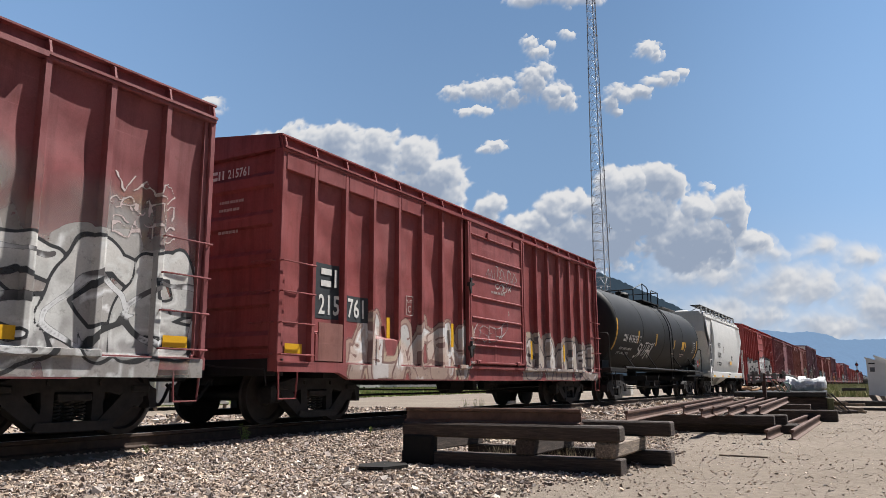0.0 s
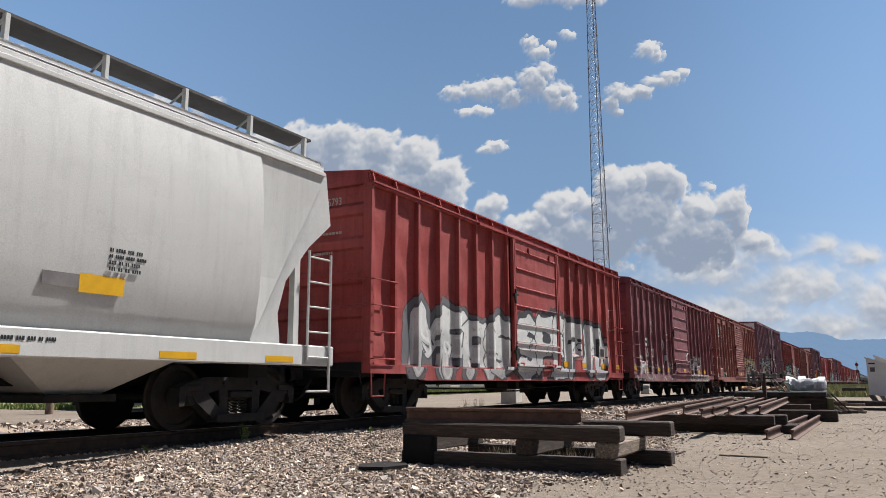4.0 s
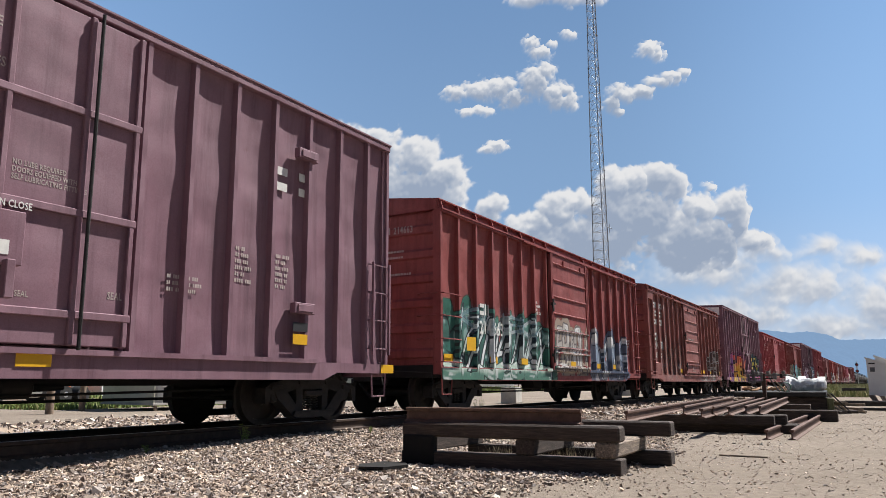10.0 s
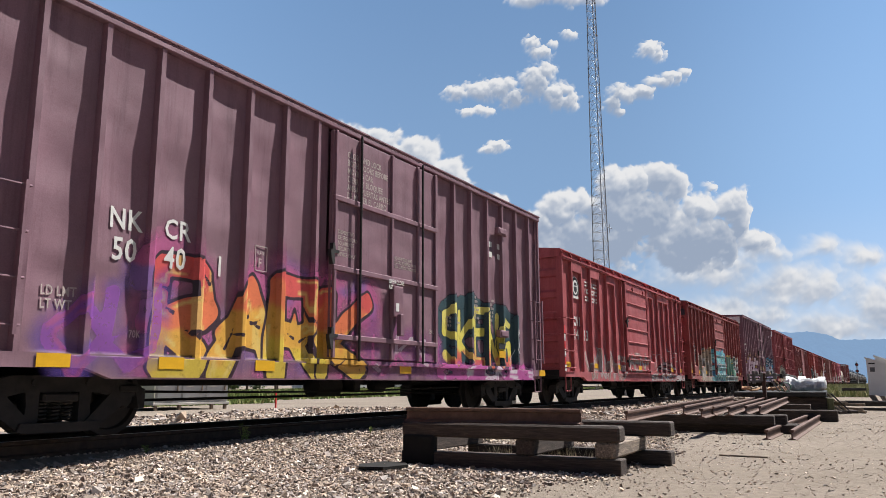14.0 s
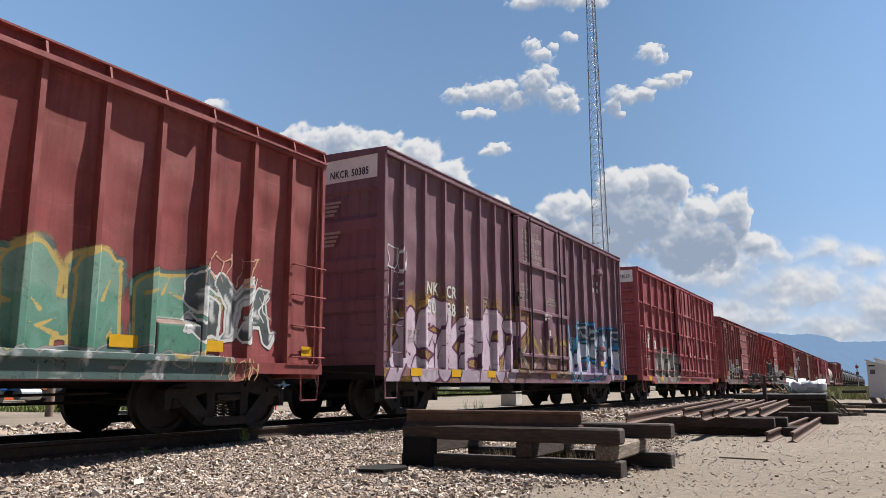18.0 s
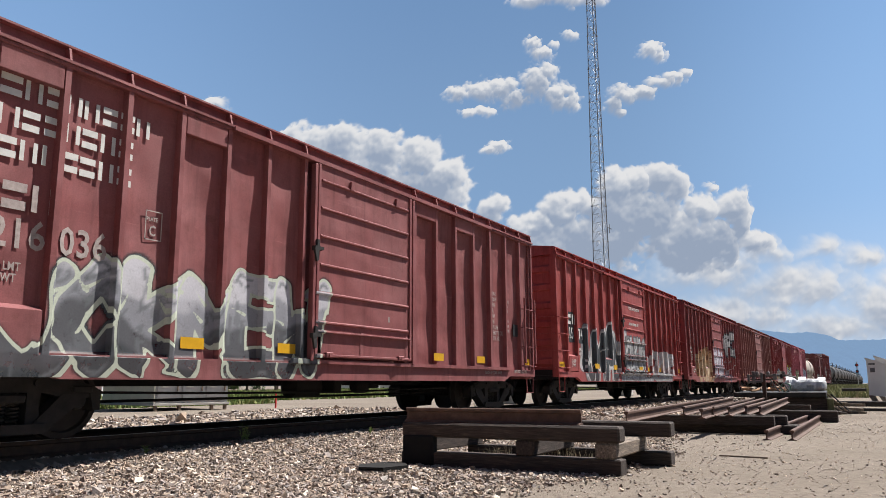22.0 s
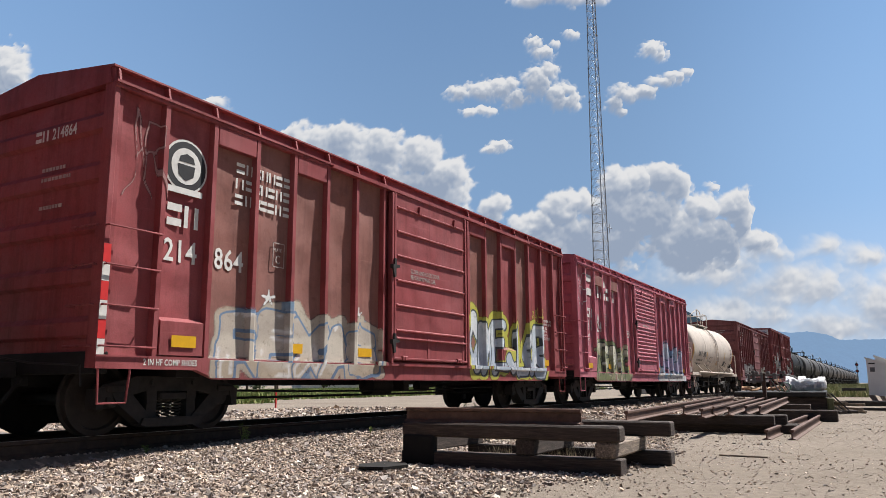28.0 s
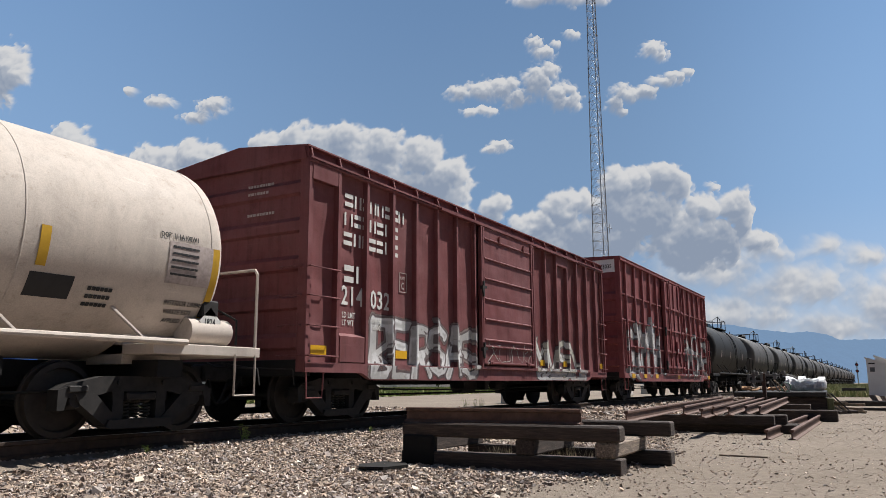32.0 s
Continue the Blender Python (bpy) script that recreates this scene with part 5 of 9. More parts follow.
DT = "dark creosoted wooden tie in the stack"
timber(DT, 8.50, 4.0, 0.0, 2.84, rz=90.5)
timber(DT, 9.80, 3.75, 0.0, 2.80, rz=91, seed=1)
for y, sd in ((2.78, 2), (3.75, 1), (5.15, 0)):
    timber(DT if sd != 2 else "pale weathered wooden tie across the stack", 9.15, y, 0.178, 1.5, rz=(2 if sd else -1), mat="tie_pale" if sd == 2 else "tie", seed=sd)
timber(DT, 8.50, 4.0, 0.356, 2.84, rz=90.2, seed=2)
timber("weathered wooden tie on top of the stack", 9.75, 3.7, 0.356, 2.75, rz=91, seed=1)
loose_rail("short brown rusty rail lying on stacked ties", 8.55, 4.25, 0.534, 2.35, 91.5)


# rack of old rails on ties further on
for x in (16.9, 17.3):
    timber("dark wooden tie under a rack of rails", x, 3.0, 0.0, 2.9, rz=90, seed=1)
timber("dark wooden tie under a rack of rails", 16.6, 3.3, 0.17, 2.7, rz=91, h=0.19)
timber("dark wooden tie with a broken end under the rails", 17.0, 2.35, 0.17, 1.2, rz=88, seed=2, h=0.20)
timber("dark wooden tie under a rack of rails", 22.4, 2.5, 0.0, 2.8, rz=90, seed=2, h=0.30)
timber("dark wooden tie under a rack of rails", 26.0, 3.4, 0.05, 2.8, rz=90, seed=0, h=0.30)
for x, y, L, a in ((12.99, 3.86, 16.0, 4.3), (16.22, 3.62, 12.0, 4.6), (14.79, 2.98, 11.0, 3.6), (16.16, 3.03, 11.5, 4.0), (16.28, 2.75, 11.0, 3.8), (17.0, 2.53, 9.5, 3.0), (16.81, 2.24, 11.8, 3.2)):
    loose_rail("brown rusty rail in the rack on ties", x + math.cos(radians(a)) * L / 2, y + math.sin(radians(a)) * L / 2, 0.36, L, a)
loose_rail("rust red rail lying on the dirt", 19.9, 1.85, 0.0, 10.0, -0.6)
loose_rail("rust red rail lying on the dirt", 19.8, 1.52, 0.0, 9.6, 0.3)
loose_rail("brown rusty rail behind the stacked ties", 13.6, 6.2, 0.06, 7.5, -1.0)
solid("rubber_mat", G().ext([(-0.28, -0.2), (0.1, -0.3), (0.35, -0.1), (0.3, 0.2), (-0.1, 0.28), (-0.35, 0.1)], "z", 0.0, 0.035), M["black"], "flat black rubber mat on the gravel", "mat", at=(7.85, 5.35, 0.02))
solid("steel_plate_box", G().box(-0.03, 0.1, -0.22, 0.22, 0, 0.36, 0.02), M["black"], "black steel box leaning on stacked ties", "box", at=(8.37, 5.16, 0.02), rz=3)

# ---------------------------------------------------------------- lattice tower
def tower():
    tw = thing("radio_tower", "tall grey steel lattice radio tower", "tower", at=(120.24, 38.52, 0))
    H, w0, w1 = 73.2, 3.1, 1.33
    cor = [(0, 1), (-0.866, -0.5), (0.866, -0.5)]

    def leg(k, z):
        w = (w0 + (w1 - w0) * z / H) * 0.577
        return (cor[k][0] * w, cor[k][1] * w, z)
    nb = 48
    for k in range(3):
        part("tower_leg", G().tube([leg(k, 0), leg(k, H)], 0.075, 8), M["tower"], tw)
        g = G()
        for j in range(1, 12):
            p = Vector(leg(k, j * 6.1))
            g.cyl(p - Vector((0, 0, 0.09)), p + Vector((0, 0, 0.09)), 0.15, 8)
        part("leg_flange", g, M["tower"], tw)
        g = G()
        for j in range(nb):
            z0, z1 = j * H / nb, (j + 1) * H / nb
            a, b = k, (k + 1) % 3
            g.cyl(leg(a, z0), leg(b, z0), 0.028, 5)
            mid = [(p + q) / 2 for p, q in zip(leg(a, z1), leg(b, z1))]
            g.cyl(leg(a, z0), mid, 0.026, 5).cyl(leg(b, z0), mid, 0.026, 5)
        part("cross_bracing", g, M["tower"], tw)["kind"] = "stuff"
    part("antenna", G().tube([(0.9, -0.5, 27.0), (1.9, -1.3, 26.6)], 0.05, 6).tube([(1.5, -1.0, 25.9), (1.5, -1.0, 27.4)], 0.05, 6), M["tower"], tw)


M["tower"] = plain("galvanised_tower", (0.30, 0.30, 0.31), 0.5, 0.5, 0.2, 2)
tower()


# ---------------------------------------------------------------- the train
RED = paint("faded_oxide_red", (0.218, 0.045, 0.037))
DKRED = paint("dark_oxide_red", (0.213, 0.042, 0.036))
BROWN = paint("boxcar_brown", (0.213, 0.069, 0.052))
DUSK = paint("dusky_maroon", (0.195, 0.064, 0.065))
MAROON = paint("dull_maroon", (0.193, 0.048, 0.044))
WORNMAROON = paint("worn_maroon", (0.225, 0.064, 0.056))
DKBROWN = paint("dark_brown", (0.153, 0.042, 0.038))
ORANGE = paint("orange_oxide", (0.288, 0.045, 0.036))
PINK = paint("faded_action_red", (0.385, 0.105, 0.120))
PURPLE = paint("dark_purple_brown", (0.180, 0.093, 0.105), rust=0.15)
BRICK = paint("brick_red", (0.285, 0.066, 0.066))
FADEDRED = paint("sun_faded_red", (0.315, 0.062, 0.060))
CRIMSON = paint("weathered_crimson", (0.241, 0.042, 0.040))
CLAY = paint("clay_brown", (0.242, 0.082, 0.060))
UMBER = paint("umber_brown", (0.213, 0.077, 0.059))
PATCHB = paint("bare_brown_patch", (0.217, 0.086, 0.060))
GREYBOX = plain("bare_grey_plate", (0.1804, 0.164, 0.164), 0.6, 0.2, 0.3, 4)
DKPATCH = plain("blacked_out_patch", (0.0287, 0.0328, 0.0369), 0.6, 0, 0.3, 4)
CREAM = plain("primer_cream", (0.369, 0.246, 0.164), 0.7, 0, 0.2, 3)
WHITEBAND = plain("white_band_paint", (0.76, 0.76, 0.75), 0.6, 0, 0.12, 3)
TANKBLACK = plain("black_tank_paint", (0.013, 0.0125, 0.0125), 0.6, 0, 0.45, 1.0, 0.1, gloss=0.2)
TANKGREY = plain("dusty_tank_paint", (0.0615, 0.0574, 0.0541), 0.6, 0, 0.4, 1.0, 0.1)
TANKWHITE = paint("cream_tank_paint", (0.455, 0.395, 0.345), fade=0.1, rust=0.3, rough=0.7, dark=0.8, dent=0.15)
HOPGREY = paint("pale_grey_hopper_paint", (0.50, 0.50, 0.49), fade=0.1, rust=0.10, rough=0.65, dark=0.8, dent=0.2)

W, K = (0.72, 0.72, 0.70), (0.02, 0.02, 0.022)
GREY, LGREY = (0.30, 0.30, 0.30), (0.52, 0.52, 0.51)
CP2 = [0.27, 0.27]
RIMS = ("enenneen", "neenene", "enneene")
RAILWAY = ([0.2] * 8, [0.2] * 7, [0.2] * 7)


def railway_name(car, x, z, k=1.0):
    """The old owner's name in three rows, as plain blocks."""
    for i, row in enumerate(RAILWAY):
        bars(car, x, z - i * 0.345 * k, [q * k * (1.2 if j == 0 else 1)  for j, q in enumerate(row)], 0.23 * k, M["white"], gap=0.30, kinds=RIMS[i])


def end_marks(car, txt, z=3.86, mat=None, y=-0.05):
    bars(car, -y, z, [0.12, 0.12], 0.15, mat or M["dim_white"], end=-0.004, gap=0.3)
    end_words(car, txt, y - 0.36, z, 0.21, mat or M["dim_white"])
    for k, q in enumerate((0.42, 0.55, 0.92)):
        g = G()
        r = random.Random(int(txt) + k)
        yy = -0.25
        for _ in range(r.choice((6, 7, 9))):
            w = r.uniform(0.025, 0.07)
            g.box(-0.006, -0.001, yy - w, yy, z - q, z - q + 0.045)
            yy -= w + 0.018
        part("small_print", g, M["dim_white"], car)["kind"] = "stuff"


def band_marks(car, txt, zb=4.66, mark="NKCR"):
    end_words(car, mark, -0.28, zb, 0.21, M["ink"], x=-0.014)
    end_words(car, txt, -0.80, zb, 0.21, M["ink"], x=-0.014)
    end_words(car, "EXCESS HEIGHT CAR", 1.42, zb - 0.05, 0.12, M["ink"], x=-0.014)
    for k in range(2):
        g = G()
        for i in range(4):
            g.box(-0.006, -0.001, -0.55 + 0.05 * i, 0.15 - 0.04 * i, 4.15 - 0.6 * k - 0.08 * i, 4.20 - 0.6 * k - 0.08 * i)
        part("small_print", g, M["dim_white"], car)["kind"] = "stuff"


def plug_words(car):
    yd = -SIDE - 0.0425
    words(car, "CLOSE AND LOCK\nBOTH DOORS BEFORE\nMOVING CAR\nCIERRE Y BLOQUEE\nAMBAS PUERTAS ANTES\nDE MOVER EL CARRO", 6.25, 4.55, 0.155, M["dim_white"], yd)
    words(car, "DISPOSITIVO\nDE SEGURIDAD\nSOLAMENTE\nSECURITY\nDEVICE ONLY", 6.02, 3.15, 0.10, M["dim_white"], yd)
    words(car, "NO LUBE REQUIRED\nDOORS EQUIPPED WITH\nSELF LUBRICATING FITTINGS", 7.75, 2.95, 0.085, M["dim_white"], yd)
    words(car, "OPEN CLOSE\nASD", 7.45, 2.46, 0.11, M["white"], yd - 0.08)
    words(car, "SEAL", 7.9, 1.55, 0.09, M["dim_white"], yd)
    bars(car, 11.88, 3.62, [0.30], 0.38, M["white"])
    bars(car, 12.45, 3.62, [0.30], 0.38, M["white"])
    for z in (4.22, 1.72):
        part("placard_bracket", G().box(12.30, 12.78, -SIDE - 0.05, -SIDE + 0.06, z, z + 0.17, 0.01).box(12.36, 12.72, -SIDE - 0.07, -SIDE - 0.045, z + 0.03, z + 0.14, 0.006), PURPLE, car)
    part("notice_plate", G().box(12.32, 12.66, -SIDE - 0.006, -SIDE - 0.002, 1.24, 1.40), M["yellow"], car)
    part("notice_board", G().box(12.32, 12.66, -SIDE - 0.006, -SIDE - 0.002, 1.44, 1.58), M["ink"], car)
    for x in (11.15, 11.98):
        small_print(car, x, 2.55, 6, 8, 0.055, seed=int(x * 10))
    small_print(car, 9.95, 2.0, 3, 14, 0.05)
    words(car, "SEAL", 9.0, 1.62, 0.12, M["dim_white"], yd)
    plate_c(car, 4.24, 2.3, "F")
    words(car, "LD LMT\nLT WT", 0.95, 1.62, 0.16, M["dim_white"])
    words(car, "70K", 2.1, 1.2, 0.13, M["dim_white"])


def split_number(car, rows, z, size=0.46, mat=None):
    for txt, x in rows:
        words(car, txt, x, z, size, mat or M["white"], wide=0.86)


# 1
c = boxcar("brown boxcar with a white and grey graffiti mural", -178.97, MAROON, seed=1, L=15.26, stripes=(10.2, 12.5, 14.82), box_plates=(2, 11))
graffiti(c, 6.0, 15.2, 0.8, 2.35, "HAMACHUBM", [(0.38, 0.36, 0.34)], line=None, halo=[(0.42, 0.40, 0.37), (0.44, 0.33, 0.20), (0.40, 0.38, 0.36)], soft=True, halo_fat=0.55, seed=19, fat=0.24)
graffiti(c, 5.6, 15.1, 0.9, 2.25, "OSCGQOSCB", [(0.30, 0.29, 0.28), (0.48, 0.47, 0.45), (0.60, 0.58, 0.55)], line=K, seed=21, fat=0.17, curl=0.22, wild=False, shine=(0.68, 0.68, 0.66))
graffiti(c, 6.2, 15.0, 1.0, 2.0, "XAOVSKEOG", [(0.03, 0.03, 0.03), (0.10, 0.09, 0.09)], line=None, seed=20, fat=0.06, curl=0.3)
for k, q in enumerate(("VAD", "CRUYUT", "EATS")):
    graffiti(c, 13.75, 14.75, 3.0 - 0.28 * k, 3.22 - 0.28 * k, q, [(0.55, 0.45, 0.43)], seed=4 + k, thin=True)
end_marks(c, "215000")
# 2
c = boxcar("dull red boxcar with pale graffiti along its foot", -162.3, DKRED, seed=2, headers=(0, 1, 2, 3, 4), stripes=(0.45,), box_plates=(1, 3))
patch(c, 0.95, 1.58, 1.70, 2.62, DKPATCH)
patch(c, 1.75, 2.44, 1.70, 2.15, DKPATCH)
bars(c, 1.12, 2.24, CP2, 0.30, M["white"], y=c["face"] - 0.012)
for txt, x in (("215", 1.06), ("761", 1.84)):
    words(c, txt, x, 1.78, 0.46, M["white"], c["face"] - 0.012)
plate_c(c, 3.72, 1.95)
graffiti(c, 1.9, 5.9, 0.76, 1.75, "ALACSN", [(0.45, 0.33, 0.27), (0.55, 0.44, 0.38), (0.5, 0.48, 0.46)], line=(0.24, 0.14, 0.12), halo=[(0.40, 0.27, 0.22), (0.52, 0.40, 0.30)], seed=33, halo_fat=0.3, fat=0.24)
graffiti(c, 9.3, 14.5, 0.8, 1.72, "SNACRKS", [(0.36, 0.29, 0.25), (0.50, 0.43, 0.37), (0.42, 0.34, 0.29)], line=(0.10, 0.08, 0.08), halo=[(0.36, 0.28, 0.24), (0.46, 0.38, 0.30)], seed=34, fat=0.22, halo_fat=0.35, strength=0.9)
for x in (9.75, 12.1):
    part("reflective_stripe", G().box(x - 0.05, x + 0.05, -SIDE + PANEL - 0.02, -SIDE + PANEL - 0.012, 1.25, 1.72), M["yellow"], c)
for x, z0, z1 in ((3.05, 1.40, 1.85), (5.5, 1.40, 1.9), (0.10, 1.15, 2.1)):
    part("reflective_stripe", G().box(x - 0.05, x + 0.05, -SIDE + PANEL - 0.02, -SIDE + PANEL - 0.012, z0, z1), M["yellow"], c)
patch(c, 0.95, 1.58, 1.0, 1.62, PATCHB, y=-SIDE)
small_print(c, 7.2, 2.72, 1, 20, 0.06, y=-SIDE - 0.0425)
graffiti(c, 6.9, 8.6, 3.0, 3.35, "ANTBUNO", [(0.42, 0.36, 0.34)], seed=22, strength=0.7, thin=True)
graffiti(c, 7.4, 8.3, 2.82, 3.0, "OODX", [(0.55, 0.5, 0.48)], seed=23, thin=True)
graffiti(c, 6.3, 8.0, 1.55, 2.0, "OSERP", [(0.4, 0.3, 0.29)], line=None, seed=24, fat=0.05, curl=0.4, strength=0.6)
words(c, "0", 8.1, 2.25, 0.16, M["dim_white"], -SIDE - 0.0425)
end_marks(c, "215761", 3.95, M["white"])
# 3
c = tank_car("black tank car with yellow marks and a white tag", -145.8, TANKBLACK, L=15.3, R=1.52, zc=2.66, inset=0.38, ladder=0.47, high=0.62)
tank_bars(c, 1.8, 2.13, [0.2, 0.2], 0.26, M["white"], 1.52, 2.66)
tank_words(c, "415655", 2.45, 2.13, 0.38, M["white"], 1.52, 2.66, wide=1.02)
tank_words(c, "LD LMT  199300 LB  90400 KG", 1.68, 1.84, 0.135, M["white"], 1.52, 2.66)
tank_words(c, "LT WT    63700 LB  28900 KG", 1.62, 1.68, 0.135, M["white"], 1.52, 2.66)
tank_words(c, "PLATE", 3.84, 2.35, 0.08, M["white"], 1.52, 2.66)
tank_words(c, "C", 3.89, 2.14, 0.2, M["white"], 1.52, 2.66)
graffiti(c, 3.95, 6.0, 1.62, 2.2, "SVTARK", [W], seed=12, fat=0.11, line=None, lean=0.3, curl=0.3)
graffiti(c, 3.9, 4.3, 1.48, 1.56, "I", [W], seed=13, fat=0.3, line=None)
for x, z0, z1 in ((0.86, 1.8, 2.9), (3.6, 2.13, 2.6), (6.26, 2.13, 2.62), (9.4, 2.12, 2.5), (11.55, 2.1, 2.5), (14.0, 1.8, 2.7)):
    tank_strip(c, x, z0, z1, 0.12, M["yellow"])
tank_strip(c, 10.9, 2.15, 2.5, 0.45, M["yellow"], "notice_plate")
tank_strip(c, 13.05, 2.05, 2.62, 0.62, DKPATCH, "notice_plate")
for k in range(6):
    tank_bars(c, 13.08, 2.09 + 0.09 * k, [0.085] * 6, 0.016, M["white"], 1.527, 2.66, gap=0.9)
part("hazard_placard", G().ext([(15.0, 1.38), (15.2, 1.58), (15.0, 1.78), (14.8, 1.58)], "y", -1.32, -1.31), M["red"], c, "red diamond hazard placard")
part("placard_panel", G().box(14.87, 15.13, -1.324, -1.321, 1.52, 1.64), M["white"], c)
words(c, "1202", 14.89, 1.54, 0.12, M["ink"], -1.327)
tank_strip(c, 12.8, 1.62, 1.85, 0.45, DKPATCH, "notice_plate")
tank_bars(c, 9.3, 1.9, [0.04] * 12, 0.05, M["dim_white"], 1.52, 2.66)
tank_bars(c, 10.9, 1.92, [0.04] * 16, 0.05, M["dim_white"], 1.52, 2.66)
tank_bars(c, 11.0, 1.84, [0.04] * 10, 0.05, M["dim_white"], 1.52, 2.66)
# 4
c = hopper_car("pale grey two-bay covered hopper car", -129.3, HOPGREY, L=11.2)
yh = -1.553
words(c, "SHPX", 2.72, 2.58, 0.40, M["ink"], None, gap=1.08)
words(c, "433092", 2.68, 2.04, 0.40, M["ink"], None, gap=1.08)
words(c, "LD LMT  232400 LB 105400 KG\nLT WT     53800 LB  24300 KG", 2.6, 1.72, 0.125, M["ink"])
plate_c(c, 4.33, 2.35)
bars(c, 3.25, 1.07, [0.10] * 13, 0.11, M["blue"] if "blue" in M else M["ink"], y=-SIDE - 0.004, gap=0.2)
words(c, "LIFT HERE", 1.55, 1.14, 0.06, M["ink"], -SIDE - 0.004)
small_print(c, 5.6, 1.1, 1, 24, 0.045, M["ink"], -SIDE - 0.004)
small_print(c, 6.9, 2.2, 4, 16, 0.045, M["ink"])
for x in (1.36, 3.65, 5.6, 7.99, 9.9):
    part("reflective_stripe", G().box(x - 0.3, x + 0.3, -SIDE - 0.004, -SIDE - 0.001, 0.96, 1.05), M["yellow"], c)
part("notice_plate", G().box(6.55, 7.15, yh - 0.003, yh, 1.68, 1.92), M["yellow"], c)
part("paint_patch", G().box(6.1, 6.6, yh - 0.002, yh, 1.72, 1.88), GREYBOX, c)
part("hazard_placard", G().ext([(0.55, 1.55), (0.73, 1.73), (0.55, 1.91), (0.37, 1.73)], "y", -1.0, -0.99), M["yellow"], c)
words(c, "1495", 0.42, 1.69, 0.12, M["ink"], -1.003)
end_words(c, "SHPX", 0.45, 3.56, 0.2, M["ink"], x=0.13)
end_words(c, "433092", 0.55, 3.32, 0.2, M["ink"], x=0.13)
# 5
c = boxcar("orange red boxcar with large white graffiti letters", -117.05, ORANGE, seed=5, L=15.18, stripes=(9.9, 11.4, 13.3, 14.85), box_plates=(10, 12))
graffiti(c, 1.6, 5.9, 0.85, 2.1, "MPRS", [LGREY, W], line=(0.10, 0.10, 0.11), halo=[(0.16, 0.16, 0.17)], seed=51, fat=0.24)
graffiti(c, 6.4, 13.5, 0.85, 2.3, "SPEFID", [(0.60, 0.60, 0.61), W, W], line=(0.05, 0.05, 0.055), halo=[(0.06, 0.06, 0.065), (0.10, 0.10, 0.11), (0.42, 0.16, 0.15)], seed=52, fat=0.22, halo_fat=0.2, lean=0.0, curl=0.07)
graffiti(c, 13.65, 14.25, 2.3, 3.0, "XE", [(0.6, 0.5, 0.45)], seed=53, thin=True)
part("notice_plate", G().box(12.65, 13.2, -SIDE - 0.004, -SIDE - 0.001, 1.4, 1.8), M["dim_white"], c)
part("notice_board", G().box(12.75, 13.1, -SIDE - 0.008, -SIDE - 0.005, 1.48, 1.72), M["ink"], c)
end_marks(c, "215793", 3.95)
# 6
c = boxcar("faded maroon boxcar with white stencils", -100.48, DUSK, seed=6, box_plates=(1, 11), stripes=(0.45, 2.05, 3.9, 5.45, 7.9, 10.0, 11.3, 12.6, 14.85))
bars(c, 2.02, 2.08, CP2, 0.30, M["white"])
split_number(c, (("215", 1.82), ("623", 2.64)), 1.66)
words(c, "LD LMT\nLT WT", 2.0, 1.42, 0.13, M["white"])
words(c, "201600\n 66400", 2.68, 1.42, 0.13, M["white"])
graffiti(c, 0.95, 1.55, 1.02, 1.62, "R", [W], line=(0.3, 0.25, 0.25), seed=61, fat=0.12)
graffiti(c, 4.4, 4.95, 1.2, 2.1, "U", [(0.62, 0.58, 0.58)], line=None, seed=62, fat=0.05, wild=False)
graffiti(c, 4.4, 4.9, 1.95, 2.45, "OO", [(0.55, 0.6, 0.65)], line=None, seed=63, fat=0.09, wild=False)
graffiti(c, 2.65, 3.25, 2.85, 3.2, "ZAK", [(0.6, 0.56, 0.55)], seed=59, thin=True)
graffiti(c, 2.7, 3.2, 2.6, 2.8, "SNA", [(0.6, 0.56, 0.55)], seed=60, thin=True)
graffiti(c, 9.2, 12.2, 1.05, 1.95, "MWKENCAO", [W, LGREY], line=(0.22, 0.12, 0.12), seed=64, fat=0.12, curl=0.2, strength=0.8)
graffiti(c, 9.3, 12.0, 0.98, 1.5, "OSMXEOUS", [(0.62, 0.58, 0.56)], seed=58, thin=True)
graffiti(c, 8.3, 9.2, 1.55, 2.1, "C", [W], line=None, seed=65, fat=0.1)
graffiti(c, 0.1, 6.0, 0.74, 1.3, "GOSCAUS", [(0.5, 0.42, 0.40)], line=None, soft=True, halo=[(0.5, 0.42, 0.40)], halo_fat=0.5, seed=66, fat=0.10, strength=0.5)
graffiti(c, 9.2, 13.6, 0.72, 1.0, "COSUNSG", [(0.6, 0.55, 0.52)], line=None, soft=True, halo=[(0.6, 0.55, 0.52)], halo_fat=0.5, seed=67, fat=0.2, strength=0.7)
for x, z, t in ((5.2, 2.95, "SECURE\nBOTH HASPS\nBEFORE\nMOVING CAR"),):
    words(c, t, x, z - 0.2, 0.11, M["white"])
small_print(c, 2.7, 2.75, 3, 8, 0.07)
end_marks(c, "215623")
